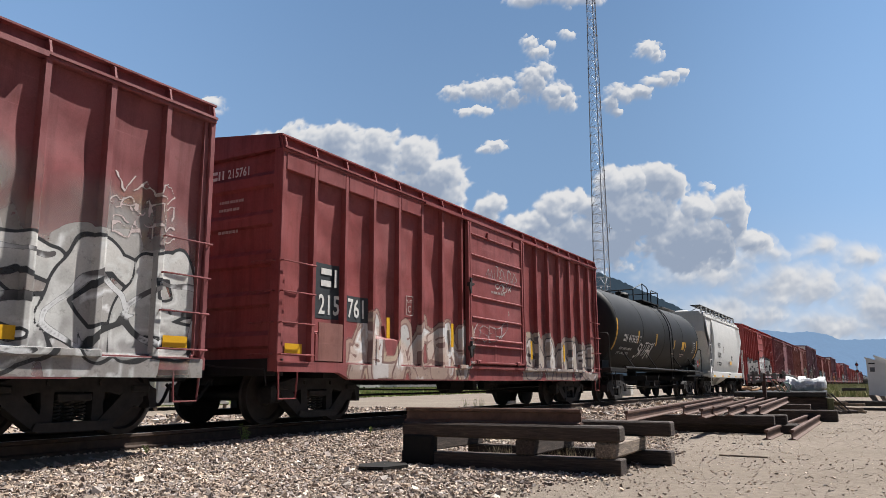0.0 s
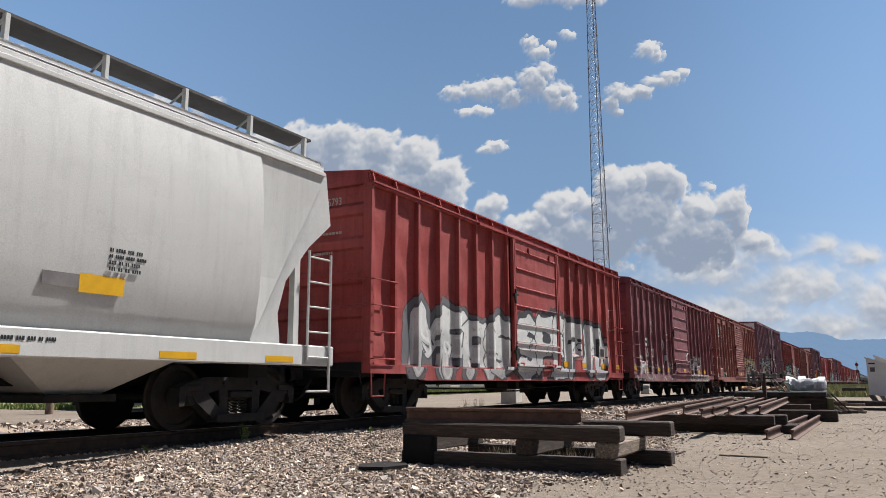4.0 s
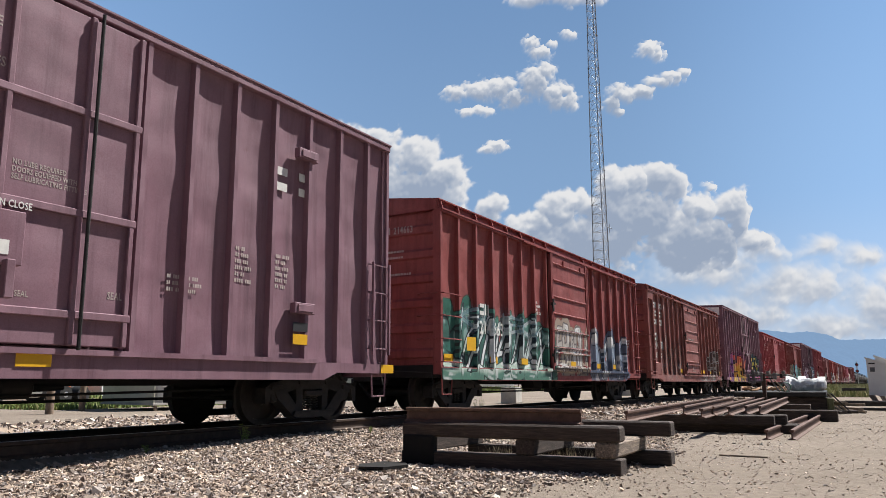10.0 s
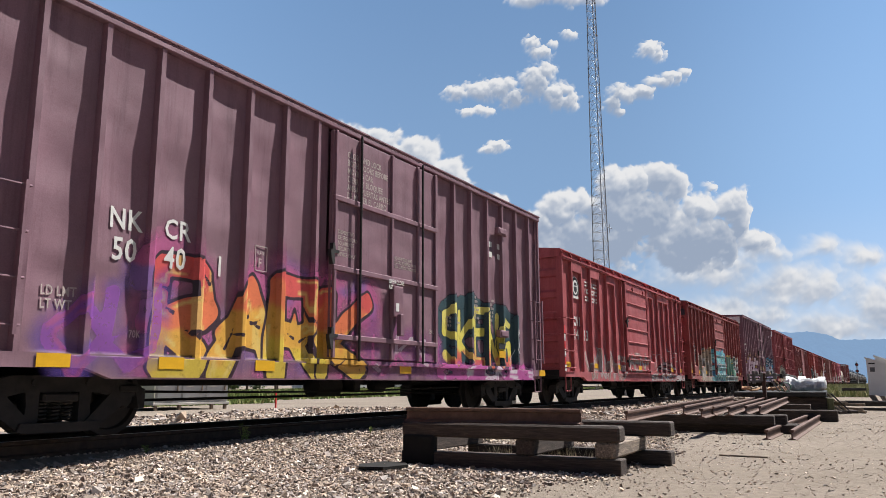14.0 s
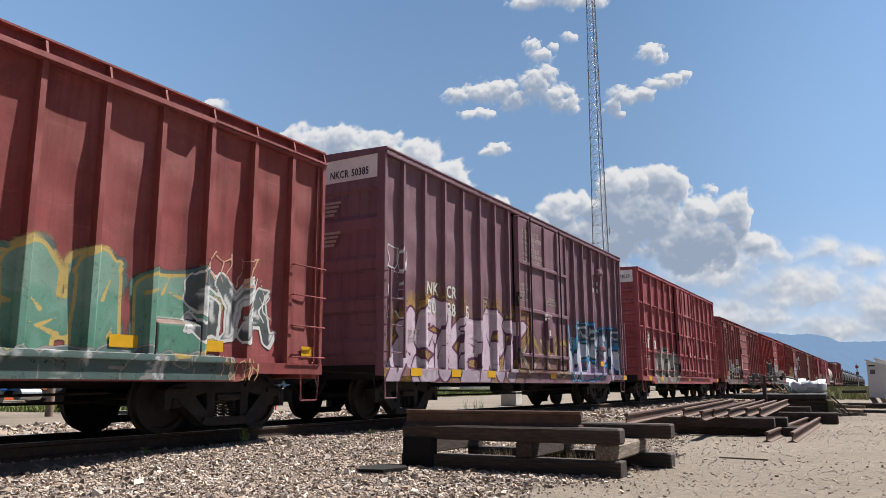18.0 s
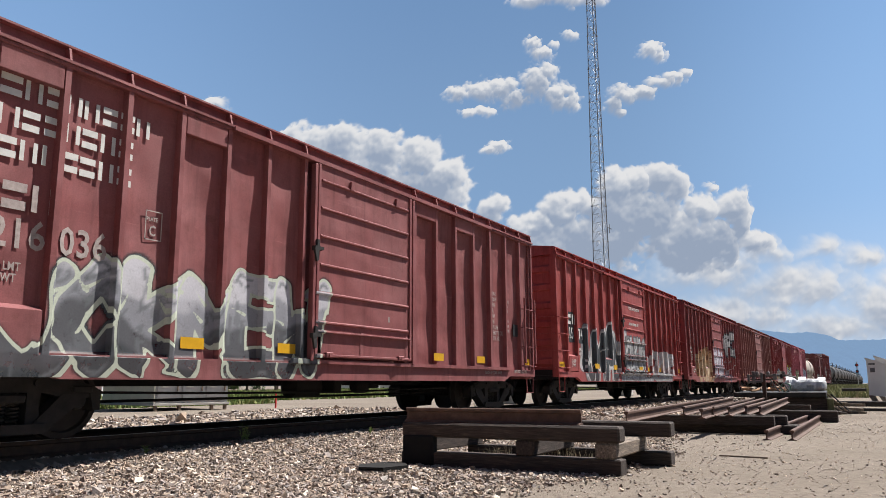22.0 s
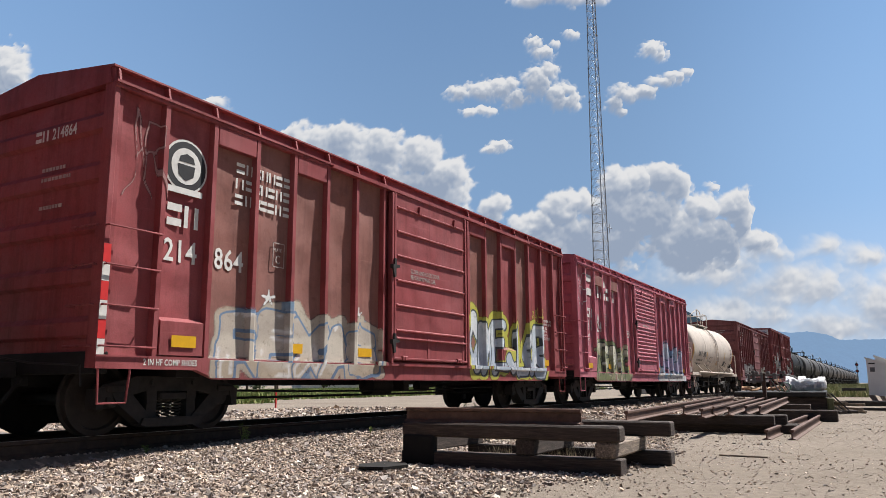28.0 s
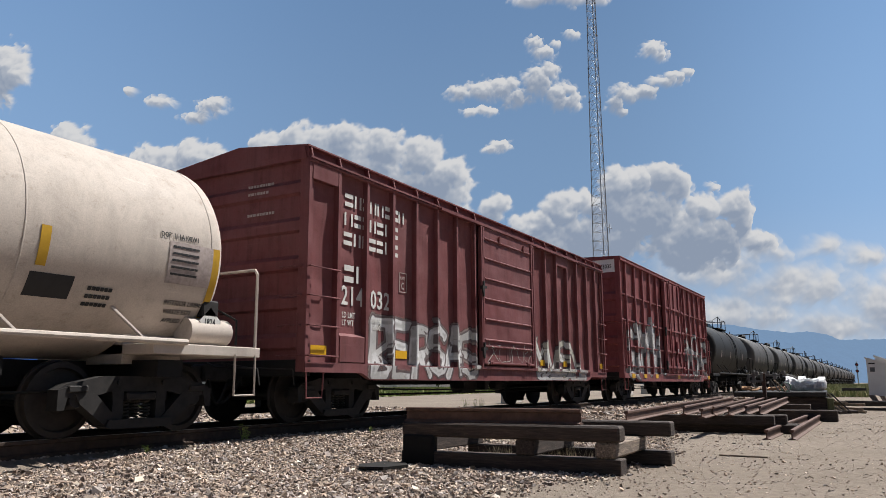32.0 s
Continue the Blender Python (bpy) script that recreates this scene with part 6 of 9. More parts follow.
# 7
c = boxcar("orange brown boxcar with louvred door and emblem", -84.2, CLAY, door="louver", seed=7, headers=(1, 3, 5, 9, 11), hazard=True, box_plates=(1,), stripes=(0.42, 2.97, 5.3, 7.5, 10.2, 11.9, 14.9))
emblem(c, 1.25, 3.56)
railway_name(c, 1.80, 3.68, 0.68)
split_number(c, (("214", 0.90), ("406", 1.76)), 1.98, 0.40, CREAM)
graffiti(c, 0.95, 1.55, 2.55, 3.05, "AK", [(0.10, 0.33, 0.58)], line=None, seed=71, fat=0.07, wild=False)
graffiti(c, 0.95, 1.55, 1.85, 2.55, "SB", [(0.10, 0.34, 0.60)], line=None, seed=72, fat=0.07, wild=False)
graffiti(c, 9.4, 14.9, 0.78, 2.05, "OSEDRA", [(0.40, 0.44, 0.38), (0.54, 0.48, 0.34), (0.58, 0.42, 0.14)], line=(0.10, 0.10, 0.12), halo=[(0.50, 0.38, 0.16), (0.38, 0.40, 0.34), (0.44, 0.36, 0.26)], seed=73, fat=0.17, halo_fat=0.4, strength=0.9)
graffiti(c, 9.5, 10.6, 1.3, 2.3, "OS", [(0.22, 0.14, 0.36)], line=None, halo=[(0.22, 0.14, 0.36)], soft=True, halo_fat=0.4, seed=79, fat=0.08, strength=0.5)
graffiti(c, 12.2, 13.6, 1.2, 1.9, "SB", [(0.08, 0.14, 0.16)], line=None, seed=74, fat=0.09)
graffiti(c, 4.3, 4.9, 2.3, 2.7, "CPARTZ", [(0.55, 0.45, 0.3)], seed=75, thin=True)
for k, (a, b, q) in enumerate(((1.0, 1.5, "MAS"), (2.7, 3.2, "EON"), (3.5, 4.0, "CUX"), (4.35, 4.85, "OSE"), (4.4, 4.8, "UKS"))):
    graffiti(c, a, b, 1.35 + 0.14 * k, 1.75 + 0.18 * k, q, [(0.55, 0.46, 0.40)], seed=68 + k, thin=True)
part("notice_board", G().box(5.1, 5.6, -SIDE + PANEL - 0.012, -SIDE + PANEL - 0.002, 1.75, 2.1), GREYBOX, c, "bare grey plate")
graffiti(c, 1.7, 2.6, 1.0, 1.35, "WUN", [(0.35, 0.6, 0.7)], line=None, seed=76, fat=0.12)
graffiti(c, 2.6, 5.2, 1.35, 2.0, "RXIT", [(0.6, 0.5, 0.45)], seed=77, thin=True)
end_marks(c, "214406", 3.95, CREAM)
# 8
c = boxcar("tall dark purple boxcar with grey and turquoise graffiti", -67.3, PURPLE, style="B", door="plug", band=WHITEBAND, seed=8, box_plates=())
split_number(c, (("NK", 1.74), ("CR", 2.55)), 2.50, 0.37)
split_number(c, (("50", 1.76), ("44", 2.58), ("0", 3.42)), 2.13, 0.40)
plug_words(c)
band_marks(c, "50440")
graffiti(c, 0.1, 6.1, 0.76, 2.2, "ASKERT", [(0.46, 0.44, 0.38), (0.40, 0.36, 0.30), (0.33, 0.28, 0.23)], line=K, halo=[(0.30, 0.25, 0.21), (0.08, 0.50, 0.58), (0.30, 0.25, 0.22)], shine=(0.62, 0.58, 0.52), seed=81, fat=0.24, halo_fat=0.32, lean=0.3)
graffiti(c, 0.3, 6.2, 0.85, 2.05, "XKZASKVX", [(0.02, 0.02, 0.022)], line=None, seed=85, fat=0.055, lean=0.4, curl=0.25)
graffiti(c, 1.6, 6.3, 1.9, 2.5, "OUOSO", [(0.10, 0.50, 0.58)], line=None, halo=[(0.10, 0.50, 0.58), (0.52, 0.36, 0.42)], soft=True, halo_fat=0.35, seed=86, fat=0.10, strength=0.3)
graffiti(c, 3.2, 5.6, 0.85, 2.0, "OV", [(0.60, 0.38, 0.40), (0.62, 0.42, 0.44)], line=K, seed=82, fat=0.09)
graffiti(c, 0.15, 0.6, 2.6, 3.2, "S", [LGREY], line=None, halo=[(0.45, 0.40, 0.42)], soft=True, halo_fat=0.5, seed=83, fat=0.05, strength=0.5)
graffiti(c, 0.95, 1.5, 2.85, 3.05, "MGNS", [W], seed=84, thin=True)
graffiti(c, 0.95, 1.5, 2.45, 2.8, "UKO", [W], seed=87, thin=True)
# 9
c = boxcar("red brown boxcar with a dark green graffiti wall", -50.4, RED, seed=9, L=14.82, stripes=(0.45, 2.6, 4.2, 7.6, 10.3, 11.9, 14.85), box_plates=(), end_ribs=6)
graffiti(c, 0.15, 5.8, 0.76, 2.05, "KNAWXRC", [(0.22, 0.36, 0.30), (0.03, 0.13, 0.10), (0.03, 0.10, 0.08), (0.05, 0.16, 0.13)], line=(0.01, 0.02, 0.02), halo=[(0.02, 0.11, 0.075), (0.04, 0.16, 0.12)], shine=(0.40, 0.54, 0.52), seed=91, fat=0.27, halo_fat=0.5)
graffiti(c, 0.5, 5.6, 0.8, 2.1, "VXNAVWKX", [(0.66, 0.70, 0.70), (0.5, 0.6, 0.58)], line=(0.01, 0.015, 0.02), seed=94, fat=0.085, lean=0.5, curl=0.12, drop=0.03)
graffiti(c, 1.0, 5.4, 1.85, 2.3, "OUSO", [(0.30, 0.46, 0.50)], line=None, halo=[(0.34, 0.48, 0.52)], soft=True, halo_fat=0.4, seed=96, fat=0.15, strength=0.5)
graffiti(c, 0.1, 5.9, 0.74, 1.05, "SUNCOSG", [(0.10, 0.24, 0.18), (0.42, 0.54, 0.46)], line=(0.02, 0.05, 0.04), seed=95, fat=0.5)
bars(c, 1.95, 2.20, [0.2, 0.2], 0.26, M["white"], y=-SIDE + PANEL - 0.020)
for txt, x in (("214", 1.92), ("663", 2.64)):
    words(c, txt, x, 1.77, 0.42, M["white"], -SIDE + PANEL - 0.020, wide=0.86)
part("notice_plate", G().box(1.12, 1.55, -SIDE - 0.004, -SIDE - 0.001, 1.35, 1.65), M["yellow"], c)
graffiti(c, 6.3, 9.1, 1.05, 2.2, "EBARLO", [(0.42, 0.36, 0.28), (0.46, 0.42, 0.38)], line=(0.10, 0.08, 0.08), halo=[(0.34, 0.26, 0.20)], seed=92, fat=0.16)
graffiti(c, 9.4, 13.2, 0.85, 2.15, "AWKDLS", [(0.06, 0.08, 0.13), (0.28, 0.34, 0.44), W], line=(0.02, 0.03, 0.05), halo=[(0.10, 0.12, 0.18), (0.42, 0.42, 0.44)], seed=93, fat=0.17)
words(c, "SECURE\nBOTH HASPS\nBEFORE\nMOVING CAR", 5.15, 2.75, 0.10, M["white"])
words(c, "CU FT\nEXW\nEW\nIL\nIW\nIH", 13.72, 2.1, 0.10, M["white"])
small_print(c, 14.05, 2.1, 5, 6, 0.06)
end_marks(c, "214663")
# 10
c = boxcar("brown boxcar with railway lettering and faint tags", -34.0, BROWN, seed=10, headers=(0, 11), stripes=(5.55, 9.9, 10.1, 12.3, 14.85), box_plates=(1,))
railway_name(c, 1.08, 3.70)
bars(c, 1.12, 2.36, CP2, 0.30, M["white"])
split_number(c, (("214", 1.06), ("178", 1.88)), 2.02)
words(c, "LD LMT\nLT WT", 1.1, 1.78, 0.13, M["white"])
words(c, "201400\n 66500", 1.92, 1.78, 0.13, M["white"])
plate_c(c, 2.86, 2.36)
graffiti(c, 11.7, 15.1, 0.85, 2.3, "OUVA", [(0.52, 0.48, 0.45)], seed=101, thin=True)
graffiti(c, 11.6, 15.0, 0.95, 2.3, "OSVA", [(0.17, 0.085, 0.065), (0.15, 0.10, 0.085)], line=(0.5, 0.48, 0.46), shine=(0.19, 0.10, 0.08), seed=102, fat=0.22, drop=0.0, strength=0.8)
graffiti(c, 1.9, 5.7, 0.78, 1.9, "VOANO", [(0.36, 0.24, 0.17)], line=None, halo=[(0.38, 0.28, 0.20), (0.40, 0.36, 0.30)], soft=True, halo_fat=0.5, seed=103, fat=0.05, strength=0.32)
graffiti(c, 9.4, 12.8, 0.72, 0.98, "GOSCAUS", [(0.40, 0.33, 0.30)], line=None, soft=True, halo=[(0.40, 0.33, 0.30)], halo_fat=0.5, seed=105, fat=0.3, strength=0.6)
graffiti(c, 7.25, 7.95, 1.12, 1.42, "JSO", [(0.5, 0.42, 0.4)], seed=104, thin=True)
words(c, "DOOR OPENING W 10-0 H 10-7", 6.7, 2.62, 0.11, M["dim_white"], -SIDE - 0.0425)
end_marks(c, "214178", 4.02)
# 11
c = boxcar("tall dark purple boxcar with red and yellow graffiti", -17.3, PURPLE, style="B", door="plug", band=WHITEBAND, seed=11, box_plates=())
split_number(c, (("NK", 1.74), ("CR", 2.56)), 2.52, 0.37)
split_number(c, (("50", 1.80), ("40", 2.58), ("1", 3.46)), 2.13, 0.40)
plug_words(c)
band_marks(c, "50401")
graffiti(c, 2.4, 6.7, 0.74, 2.2, "BARK", [(0.66, 0.48, 0.05), (0.68, 0.36, 0.05), (0.66, 0.16, 0.06), (0.60, 0.08, 0.07)], line=(0.03, 0.01, 0.02), halo=[(0.55, 0.12, 0.30), (0.26, 0.13, 0.38)], seed=111, fat=0.18, halo_fat=0.35, soft=True, curl=0.09, shine=(0.72, 0.55, 0.16))
graffiti(c, 9.85, 13.2, 1.05, 2.3, "SKENG", [(0.62, 0.12, 0.07), (0.72, 0.62, 0.10), (0.75, 0.66, 0.16)], line=(0.02, 0.04, 0.05), halo=[(0.03, 0.07, 0.085)], seed=112, fat=0.135, halo_fat=0.5, lean=0.0, curl=0.05, wild=False, shine=(0.74, 0.64, 0.14))
graffiti(c, 7.0, 9.6, 0.8, 1.5, "UOU", [(0.50, 0.10, 0.30)], line=None, halo=[(0.42, 0.10, 0.36), (0.25, 0.10, 0.45)], soft=True, seed=113, fat=0.1, halo_fat=0.5, strength=0.55)
graffiti(c, 9.4, 14.2, 0.72, 1.0, "COSUNSG", [(0.52, 0.10, 0.34)], line=None, soft=True, halo=[(0.52, 0.10, 0.34)], halo_fat=0.5, seed=114, fat=0.4)
graffiti(c, 1.0, 2.4, 0.75, 1.7, "OU", [(0.30, 0.08, 0.45)], line=None, halo=[(0.16, 0.08, 0.45), (0.55, 0.12, 0.34)], soft=True, seed=115, fat=0.14, strength=0.6, shine=(0.55, 0.12, 0.32))
graffiti(c, 13.2, 13.6, 1.0, 2.0, "A", [W], seed=116, thin=True)
# 12
c = boxcar("brick red boxcar with round emblem and thin white tags", -0.65, FADEDRED, seed=12, headers=(1, 3, 5, 9, 11, 12), stripes=(0.45, 3.0, 5.4, 7.6, 10.2, 13.15, 14.82), box_plates=(9,), hazard=True)
emblem(c, 1.25, 3.52)
railway_name(c, 2.15, 3.66, 0.68)
bars(c, 1.0, 2.35, CP2, 0.28, M["white"])
split_number(c, (("214", 0.92), ("413", 1.80)), 1.95, 0.44)
graffiti(c, 9.6, 11.6, 1.1, 1.9, "XVMOSA", [(0.60, 0.50, 0.48)], seed=121, thin=True)
graffiti(c, 11.8, 13.6, 1.3, 2.2, "SYK", [(0.60, 0.50, 0.48)], seed=125, thin=True)
graffiti(c, 10.6, 13.8, 0.9, 1.5, "OSEN", [(0.46, 0.30, 0.29)], line=(0.10, 0.05, 0.05), seed=126, fat=0.1, strength=0.6)
graffiti(c, 2.0, 5.8, 0.8, 1.6, "VXUANS", [(0.42, 0.30, 0.26)], line=(0.5, 0.45, 0.42), seed=122, fat=0.12, strength=0.6)
graffiti(c, 6.2, 9.0, 1.1, 1.7, "AENM", [(0.45, 0.38, 0.34)], line=None, seed=123, fat=0.15, strength=0.6)
graffiti(c, 9.3, 15.0, 0.72, 0.98, "SUNCOSG", [(0.42, 0.36, 0.36)], line=None, soft=True, halo=[(0.42, 0.36, 0.36)], halo_fat=0.5, seed=124, fat=0.25, strength=0.6)
part("notice_frame", G().box(13.75, 14.3, -SIDE + PANEL - 0.01, -SIDE + PANEL - 0.002, 1.55, 1.95), M["dim_white"], c)
part("notice_board", G().box(13.79, 14.26, -SIDE + PANEL - 0.014, -SIDE + PANEL - 0.011, 1.59, 1.91), CRIMSON, c)
small_print(c, 13.75, 3.15, 7, 8, 0.07)
end_marks(c, "214413", 3.98)
# 13
c = boxcar("red brown boxcar with a turquoise graffiti door", 15.95, RED, seed=13, stripes=(0.46, 2.2, 4.0, 9.7, 11.4, 12.8, 14.85), box_plates=(1, 3, 12))
bars(c, 1.14, 2.16, CP2, 0.30, M["white"])
patch(c, 0.95, 1.58, 1.72, 2.12, DKPATCH)
for txt, x in (("215", 0.97), ("796", 1.80)):
    words(c, txt, x, 1.78, 0.46, M["dim_white"], c["face"] - 0.012)
words(c, "LD LMT\nLT WT", 1.2, 1.42, 0.12, M["white"])
words(c, "202600\n 65400", 1.9, 1.42, 0.12, M["white"])
plate_c(c, 2.86, 1.95)
graffiti(c, 2.3, 5.3, 0.76, 2.05, "ODCA", [(0.42, 0.36, 0.28), (0.30, 0.29, 0.27), (0.36, 0.28, 0.20)], line=(0.16, 0.13, 0.11), halo=[(0.36, 0.27, 0.19), (0.26, 0.26, 0.25), (0.48, 0.26, 0.14)], seed=131, fat=0.24, halo_fat=0.35, strength=0.85)
graffiti(c, 5.35, 9.2, 0.74, 2.05, "PRESTO", [(0.16, 0.42, 0.44), (0.24, 0.52, 0.52), (0.14, 0.42, 0.40)], line=(0.02, 0.06, 0.08), halo=[(0.05, 0.30, 0.34), (0.14, 0.42, 0.52), (0.03, 0.16, 0.30)], shine=(0.66, 0.78, 0.78), seed=132, fat=0.19, halo_fat=0.34)
graffiti(c, 9.35, 12.6, 0.76, 2.0, "EHLE", [(0.11, 0.15, 0.15), (0.09, 0.24, 0.17), (0.12, 0.27, 0.20), (0.20, 0.33, 0.26)], line=(0.52, 0.38, 0.12), halo=[(0.09, 0.15, 0.14), (0.10, 0.22, 0.16), (0.5, 0.36, 0.14)], shine=(0.16, 0.32, 0.25), seed=133, fat=0.36, halo_fat=0.2, lean=0.0, curl=0.05)
graffiti(c, 9.3, 13.0, 0.72, 1.0, "GOSCAUS", [(0.10, 0.16, 0.15)], line=(0.32, 0.30, 0.28), seed=136, fat=0.5)
graffiti(c, 12.35, 13.9, 1.35, 2.1, "SYA", [(0.06, 0.07, 0.07), (0.10, 0.12, 0.12)], line=(0.62, 0.62, 0.60), seed=137, fat=0.2)
graffiti(c, 12.6, 13.6, 2.05, 2.55, "KTUZ", [(0.60, 0.36, 0.24)], seed=138, thin=True)
graffiti(c, 12.9, 13.6, 0.74, 1.02, "MODAH", [(0.60, 0.38, 0.22)], seed=139, thin=True)
graffiti(c, 13.4, 13.9, 1.6, 2.3, "X*", [W], seed=134, thin=True)
graffiti(c, 0.18, 0.7, 0.88, 1.0, "DEPNSL", [(0.55, 0.42, 0.36)], seed=135, thin=True)
graffiti(c, 0.12, 0.7, 1.3, 1.6, "SEXN", [(0.55, 0.36, 0.26)], seed=140, thin=True)
graffiti(c, 0.98, 1.5, 1.5, 1.75, "GELUVE", [(0.55, 0.36, 0.26)], seed=146, thin=True)
graffiti(c, 2.0, 2.4, 0.78, 0.95, "ABIM", [(0.6, 0.4, 0.26)], seed=147, thin=True)
words(c, "SAFETY\nFIRST", 0.42, 1.52, 0.08, M["white"])
end_marks(c, "215796", 3.95, M["dim_white"])
part("paint_patch", G().box(-0.006, -0.001, -1.45, -0.05, 3.86, 4.16), DKPATCH, c)
# 14
c = boxcar("tall purple boxcar with lilac and blue graffiti", 32.8, PURPLE, style="B", door="plug", band=WHITEBAND, seed=14, box_plates=())
split_number(c, (("NK", 1.68), ("CR", 2.50)), 2.50, 0.37)
split_number(c, (("50", 1.72), ("38", 2.54), ("5", 3.36)), 2.11, 0.40)
plug_words(c)
band_marks(c, "50385")
graffiti(c, 0.25, 5.9, 0.76, 2.15, "ASKERT", [(0.50, 0.40, 0.48), (0.60, 0.47, 0.56), (0.58, 0.44, 0.52)], line=(0.10, 0.02, 0.07), halo=[(0.58, 0.34, 0.08), (0.58, 0.50, 0.14)], soft=True, shine=(0.70, 0.62, 0.68), seed=141, fat=0.25, halo_fat=0.42, lean=0.25)
graffiti(c, 6.0, 9.4, 0.85, 1.9, "OXS", [(0.40, 0.20, 0.06), (0.50, 0.38, 0.10)], line=None, halo=[(0.35, 0.20, 0.08), (0.45, 0.32, 0.12)], seed=142, fat=0.1, strength=0.6, soft=True)
graffiti(c, 9.5, 14.5, 0.95, 2.3, "VESPR", [(0.45, 0.35, 0.55), (0.55, 0.60, 0.72), (0.04, 0.06, 0.10)], line=(0.02, 0.04, 0.08), halo=[(0.05, 0.32, 0.60), (0.12, 0.45, 0.65)], seed=143, fat=0.19, halo_fat=0.18)
graffiti(c, 0.2, 0.75, 2.6, 3.4, "RW", [W], seed=144, thin=True)
graffiti(c, 0.2, 0.75, 1.9, 2.5, "LS", [W], seed=145, thin=True)
# 15
c = boxcar("tall brick red boxcar with braced panels", 50.0, BRICK, style="C", door="plug", band=WHITEBAND, seed=15, end_ribs=9, box_plates=(), stripes=(1.1, 2.9, 8.0, 14.9))
patch(c, 0.88, 1.70, 2.42, 2.74, M["white"], name="number_panel")
words(c, "COER", 0.90, 2.47, 0.31, M["ink"], c["face"] - 0.007)
for txt, x in (("173", 1.0), ("069", 2.08)):
    patch(c, x, x + 0.58, 2.10, 2.42, M["white"], name="number_panel")
    words(c, txt, x + 0.03, 2.15, 0.32, M["ink"], c["face"] - 0.007)
words(c, "LD LMT 212700\nLT WT    73300", 0.88, 1.72, 0.12, M["white"])
plate_c(c, 3.40, 2.18, "F")
graffiti(c, 2.0, 6.0, 0.80, 1.85, "JERKS", [(0.36, 0.35, 0.29), (0.46, 0.46, 0.40)], line=(0.10, 0.08, 0.07), halo=[(0.36, 0.34, 0.28), (0.30, 0.26, 0.20)], seed=151, fat=0.26, halo_fat=0.22, strength=0.88)
band_marks(c, "173069", 4.72, "COER")
for k, z in enumerate((4.05, 3.55, 3.0)):
    end_words(c, ("SPRG 7 DC D5", "REVERSE E 1C5 R", "1 45 IN WHEELS")[k], 0.55 - 0.1 * k, z, 0.11, M["dim_white"])
words(c, "W\nH\nH", 12.55, 2.7, 0.13, M["white"])
small_print(c, 10.7, 2.75, 8, 6, 0.06)
words(c, "EMPTY CG ABOVE RAIL 51\nFLOOR HT ABOVE RAIL 44", 12.5, 2.1, 0.10, M["white"])
words(c, "2 INCH HF COMP SHOES\nLIFT, JACK\nAND PULL\nHERE", 12.6, 1.14, 0.10, M["white"])
# 16
c = boxcar("brown boxcar with railway lettering and white graffiti", 67.2, WORNMAROON, seed=16, headers=(1, 4, 9, 11), stripes=(0.42, 3.75, 5.6, 10.1, 12.2, 14.85), step_ladder=True, box_plates=(1,))
railway_name(c, 0.94, 3.74)
bars(c, 1.08, 2.50, CP2, 0.30, M["dim_white"])
split_number(c, (("216", 0.98), ("036", 1.76)), 2.09, 0.46, M["dim_white"])
words(c, "LD LMT\nLT WT", 1.0, 1.84, 0.13, M["dim_white"])
plate_c(c, 2.9, 2.45)
graffiti(c, 0.95, 6.2, 0.80, 2.05, "JOKMEW", [(0.05, 0.055, 0.06), (0.10, 0.10, 0.11), (0.30, 0.30, 0.33), (0.58, 0.56, 0.60)], line=(0.58, 0.62, 0.50), halo=[(0.05, 0.055, 0.06)], seed=161, fat=0.22, halo_fat=0.10, shine=(0.16, 0.17, 0.18))
end_marks(c, "216036", 3.4)
words(c, "0", 8.2, 1.75, 0.16, M["dim_white"], -SIDE - 0.0425)
words(c, "EXH\nEXW\nEW\nIL\nIW\nIH\nFLR H\nEMPTY CG\nCU. FT.", 12.85, 2.72, 0.14, M["dim_white"])
small_print(c, 13.55, 2.72, 8, 4, 0.07)
part("notice_board", G().box(13.95, 14.4, -SIDE + PANEL - 0.012, -SIDE + PANEL - 0.002, 1.8, 2.1), M["ink"], c)
words(c, "2 INCH HF COMP SHOES", 12.2, 0.86, 0.10, M["dim_white"], -SIDE - 0.006)
words(c, "LIFT AND JACK HERE", 13.8, 0.90, 0.10, M["dim_white"], -SIDE - 0.006)
# 17
c = boxcar("orange red boxcar with black and white graffiti", 84.0, ORANGE, seed=17, stripes=(0.45, 3.3, 5.5, 8.2, 9.8, 11.6, 14.9), box_plates=(1, 5), end_ribs=6)
patch(c, 0.92, 1.58, 1.85, 2.75, DKPATCH)
patch(c, 1.78, 2.42, 1.85, 2.32, DKPATCH)
bars(c, 1.06, 2.38, CP2, 0.30, M["white"], y=c["face"] - 0.012)
for txt, x in (("215", 0.97), ("574", 1.80)):
    words(c, txt, x, 1.97, 0.46, M["white"], c["face"] - 0.012)
words(c, "LD LMT\nLT WT", 1.05, 1.25, 0.13, M["white"], -SIDE - 0.004)
words(c, "202900\n 65100", 1.85, 1.62, 0.13, M["white"])
graffiti(c, 2.3, 6.2, 0.78, 2.2, "UMAM", [(0.05, 0.055, 0.06), (0.06, 0.065, 0.07)], line=(0.66, 0.64, 0.62), halo=[(0.55, 0.53, 0.52), (0.30, 0.29, 0.30)], seed=171, fat=0.22, halo_fat=0.2, shine=(0.10, 0.10, 0.11))
graffiti(c, 6.35, 9.15, 1.0, 2.25, "CNGKO", [(0.28, 0.27, 0.27), (0.36, 0.34, 0.33)], line=(0.05, 0.05, 0.05), halo=[(0.22, 0.20, 0.20), (0.10, 0.10, 0.10)], seed=172, fat=0.2, halo_fat=0.19)
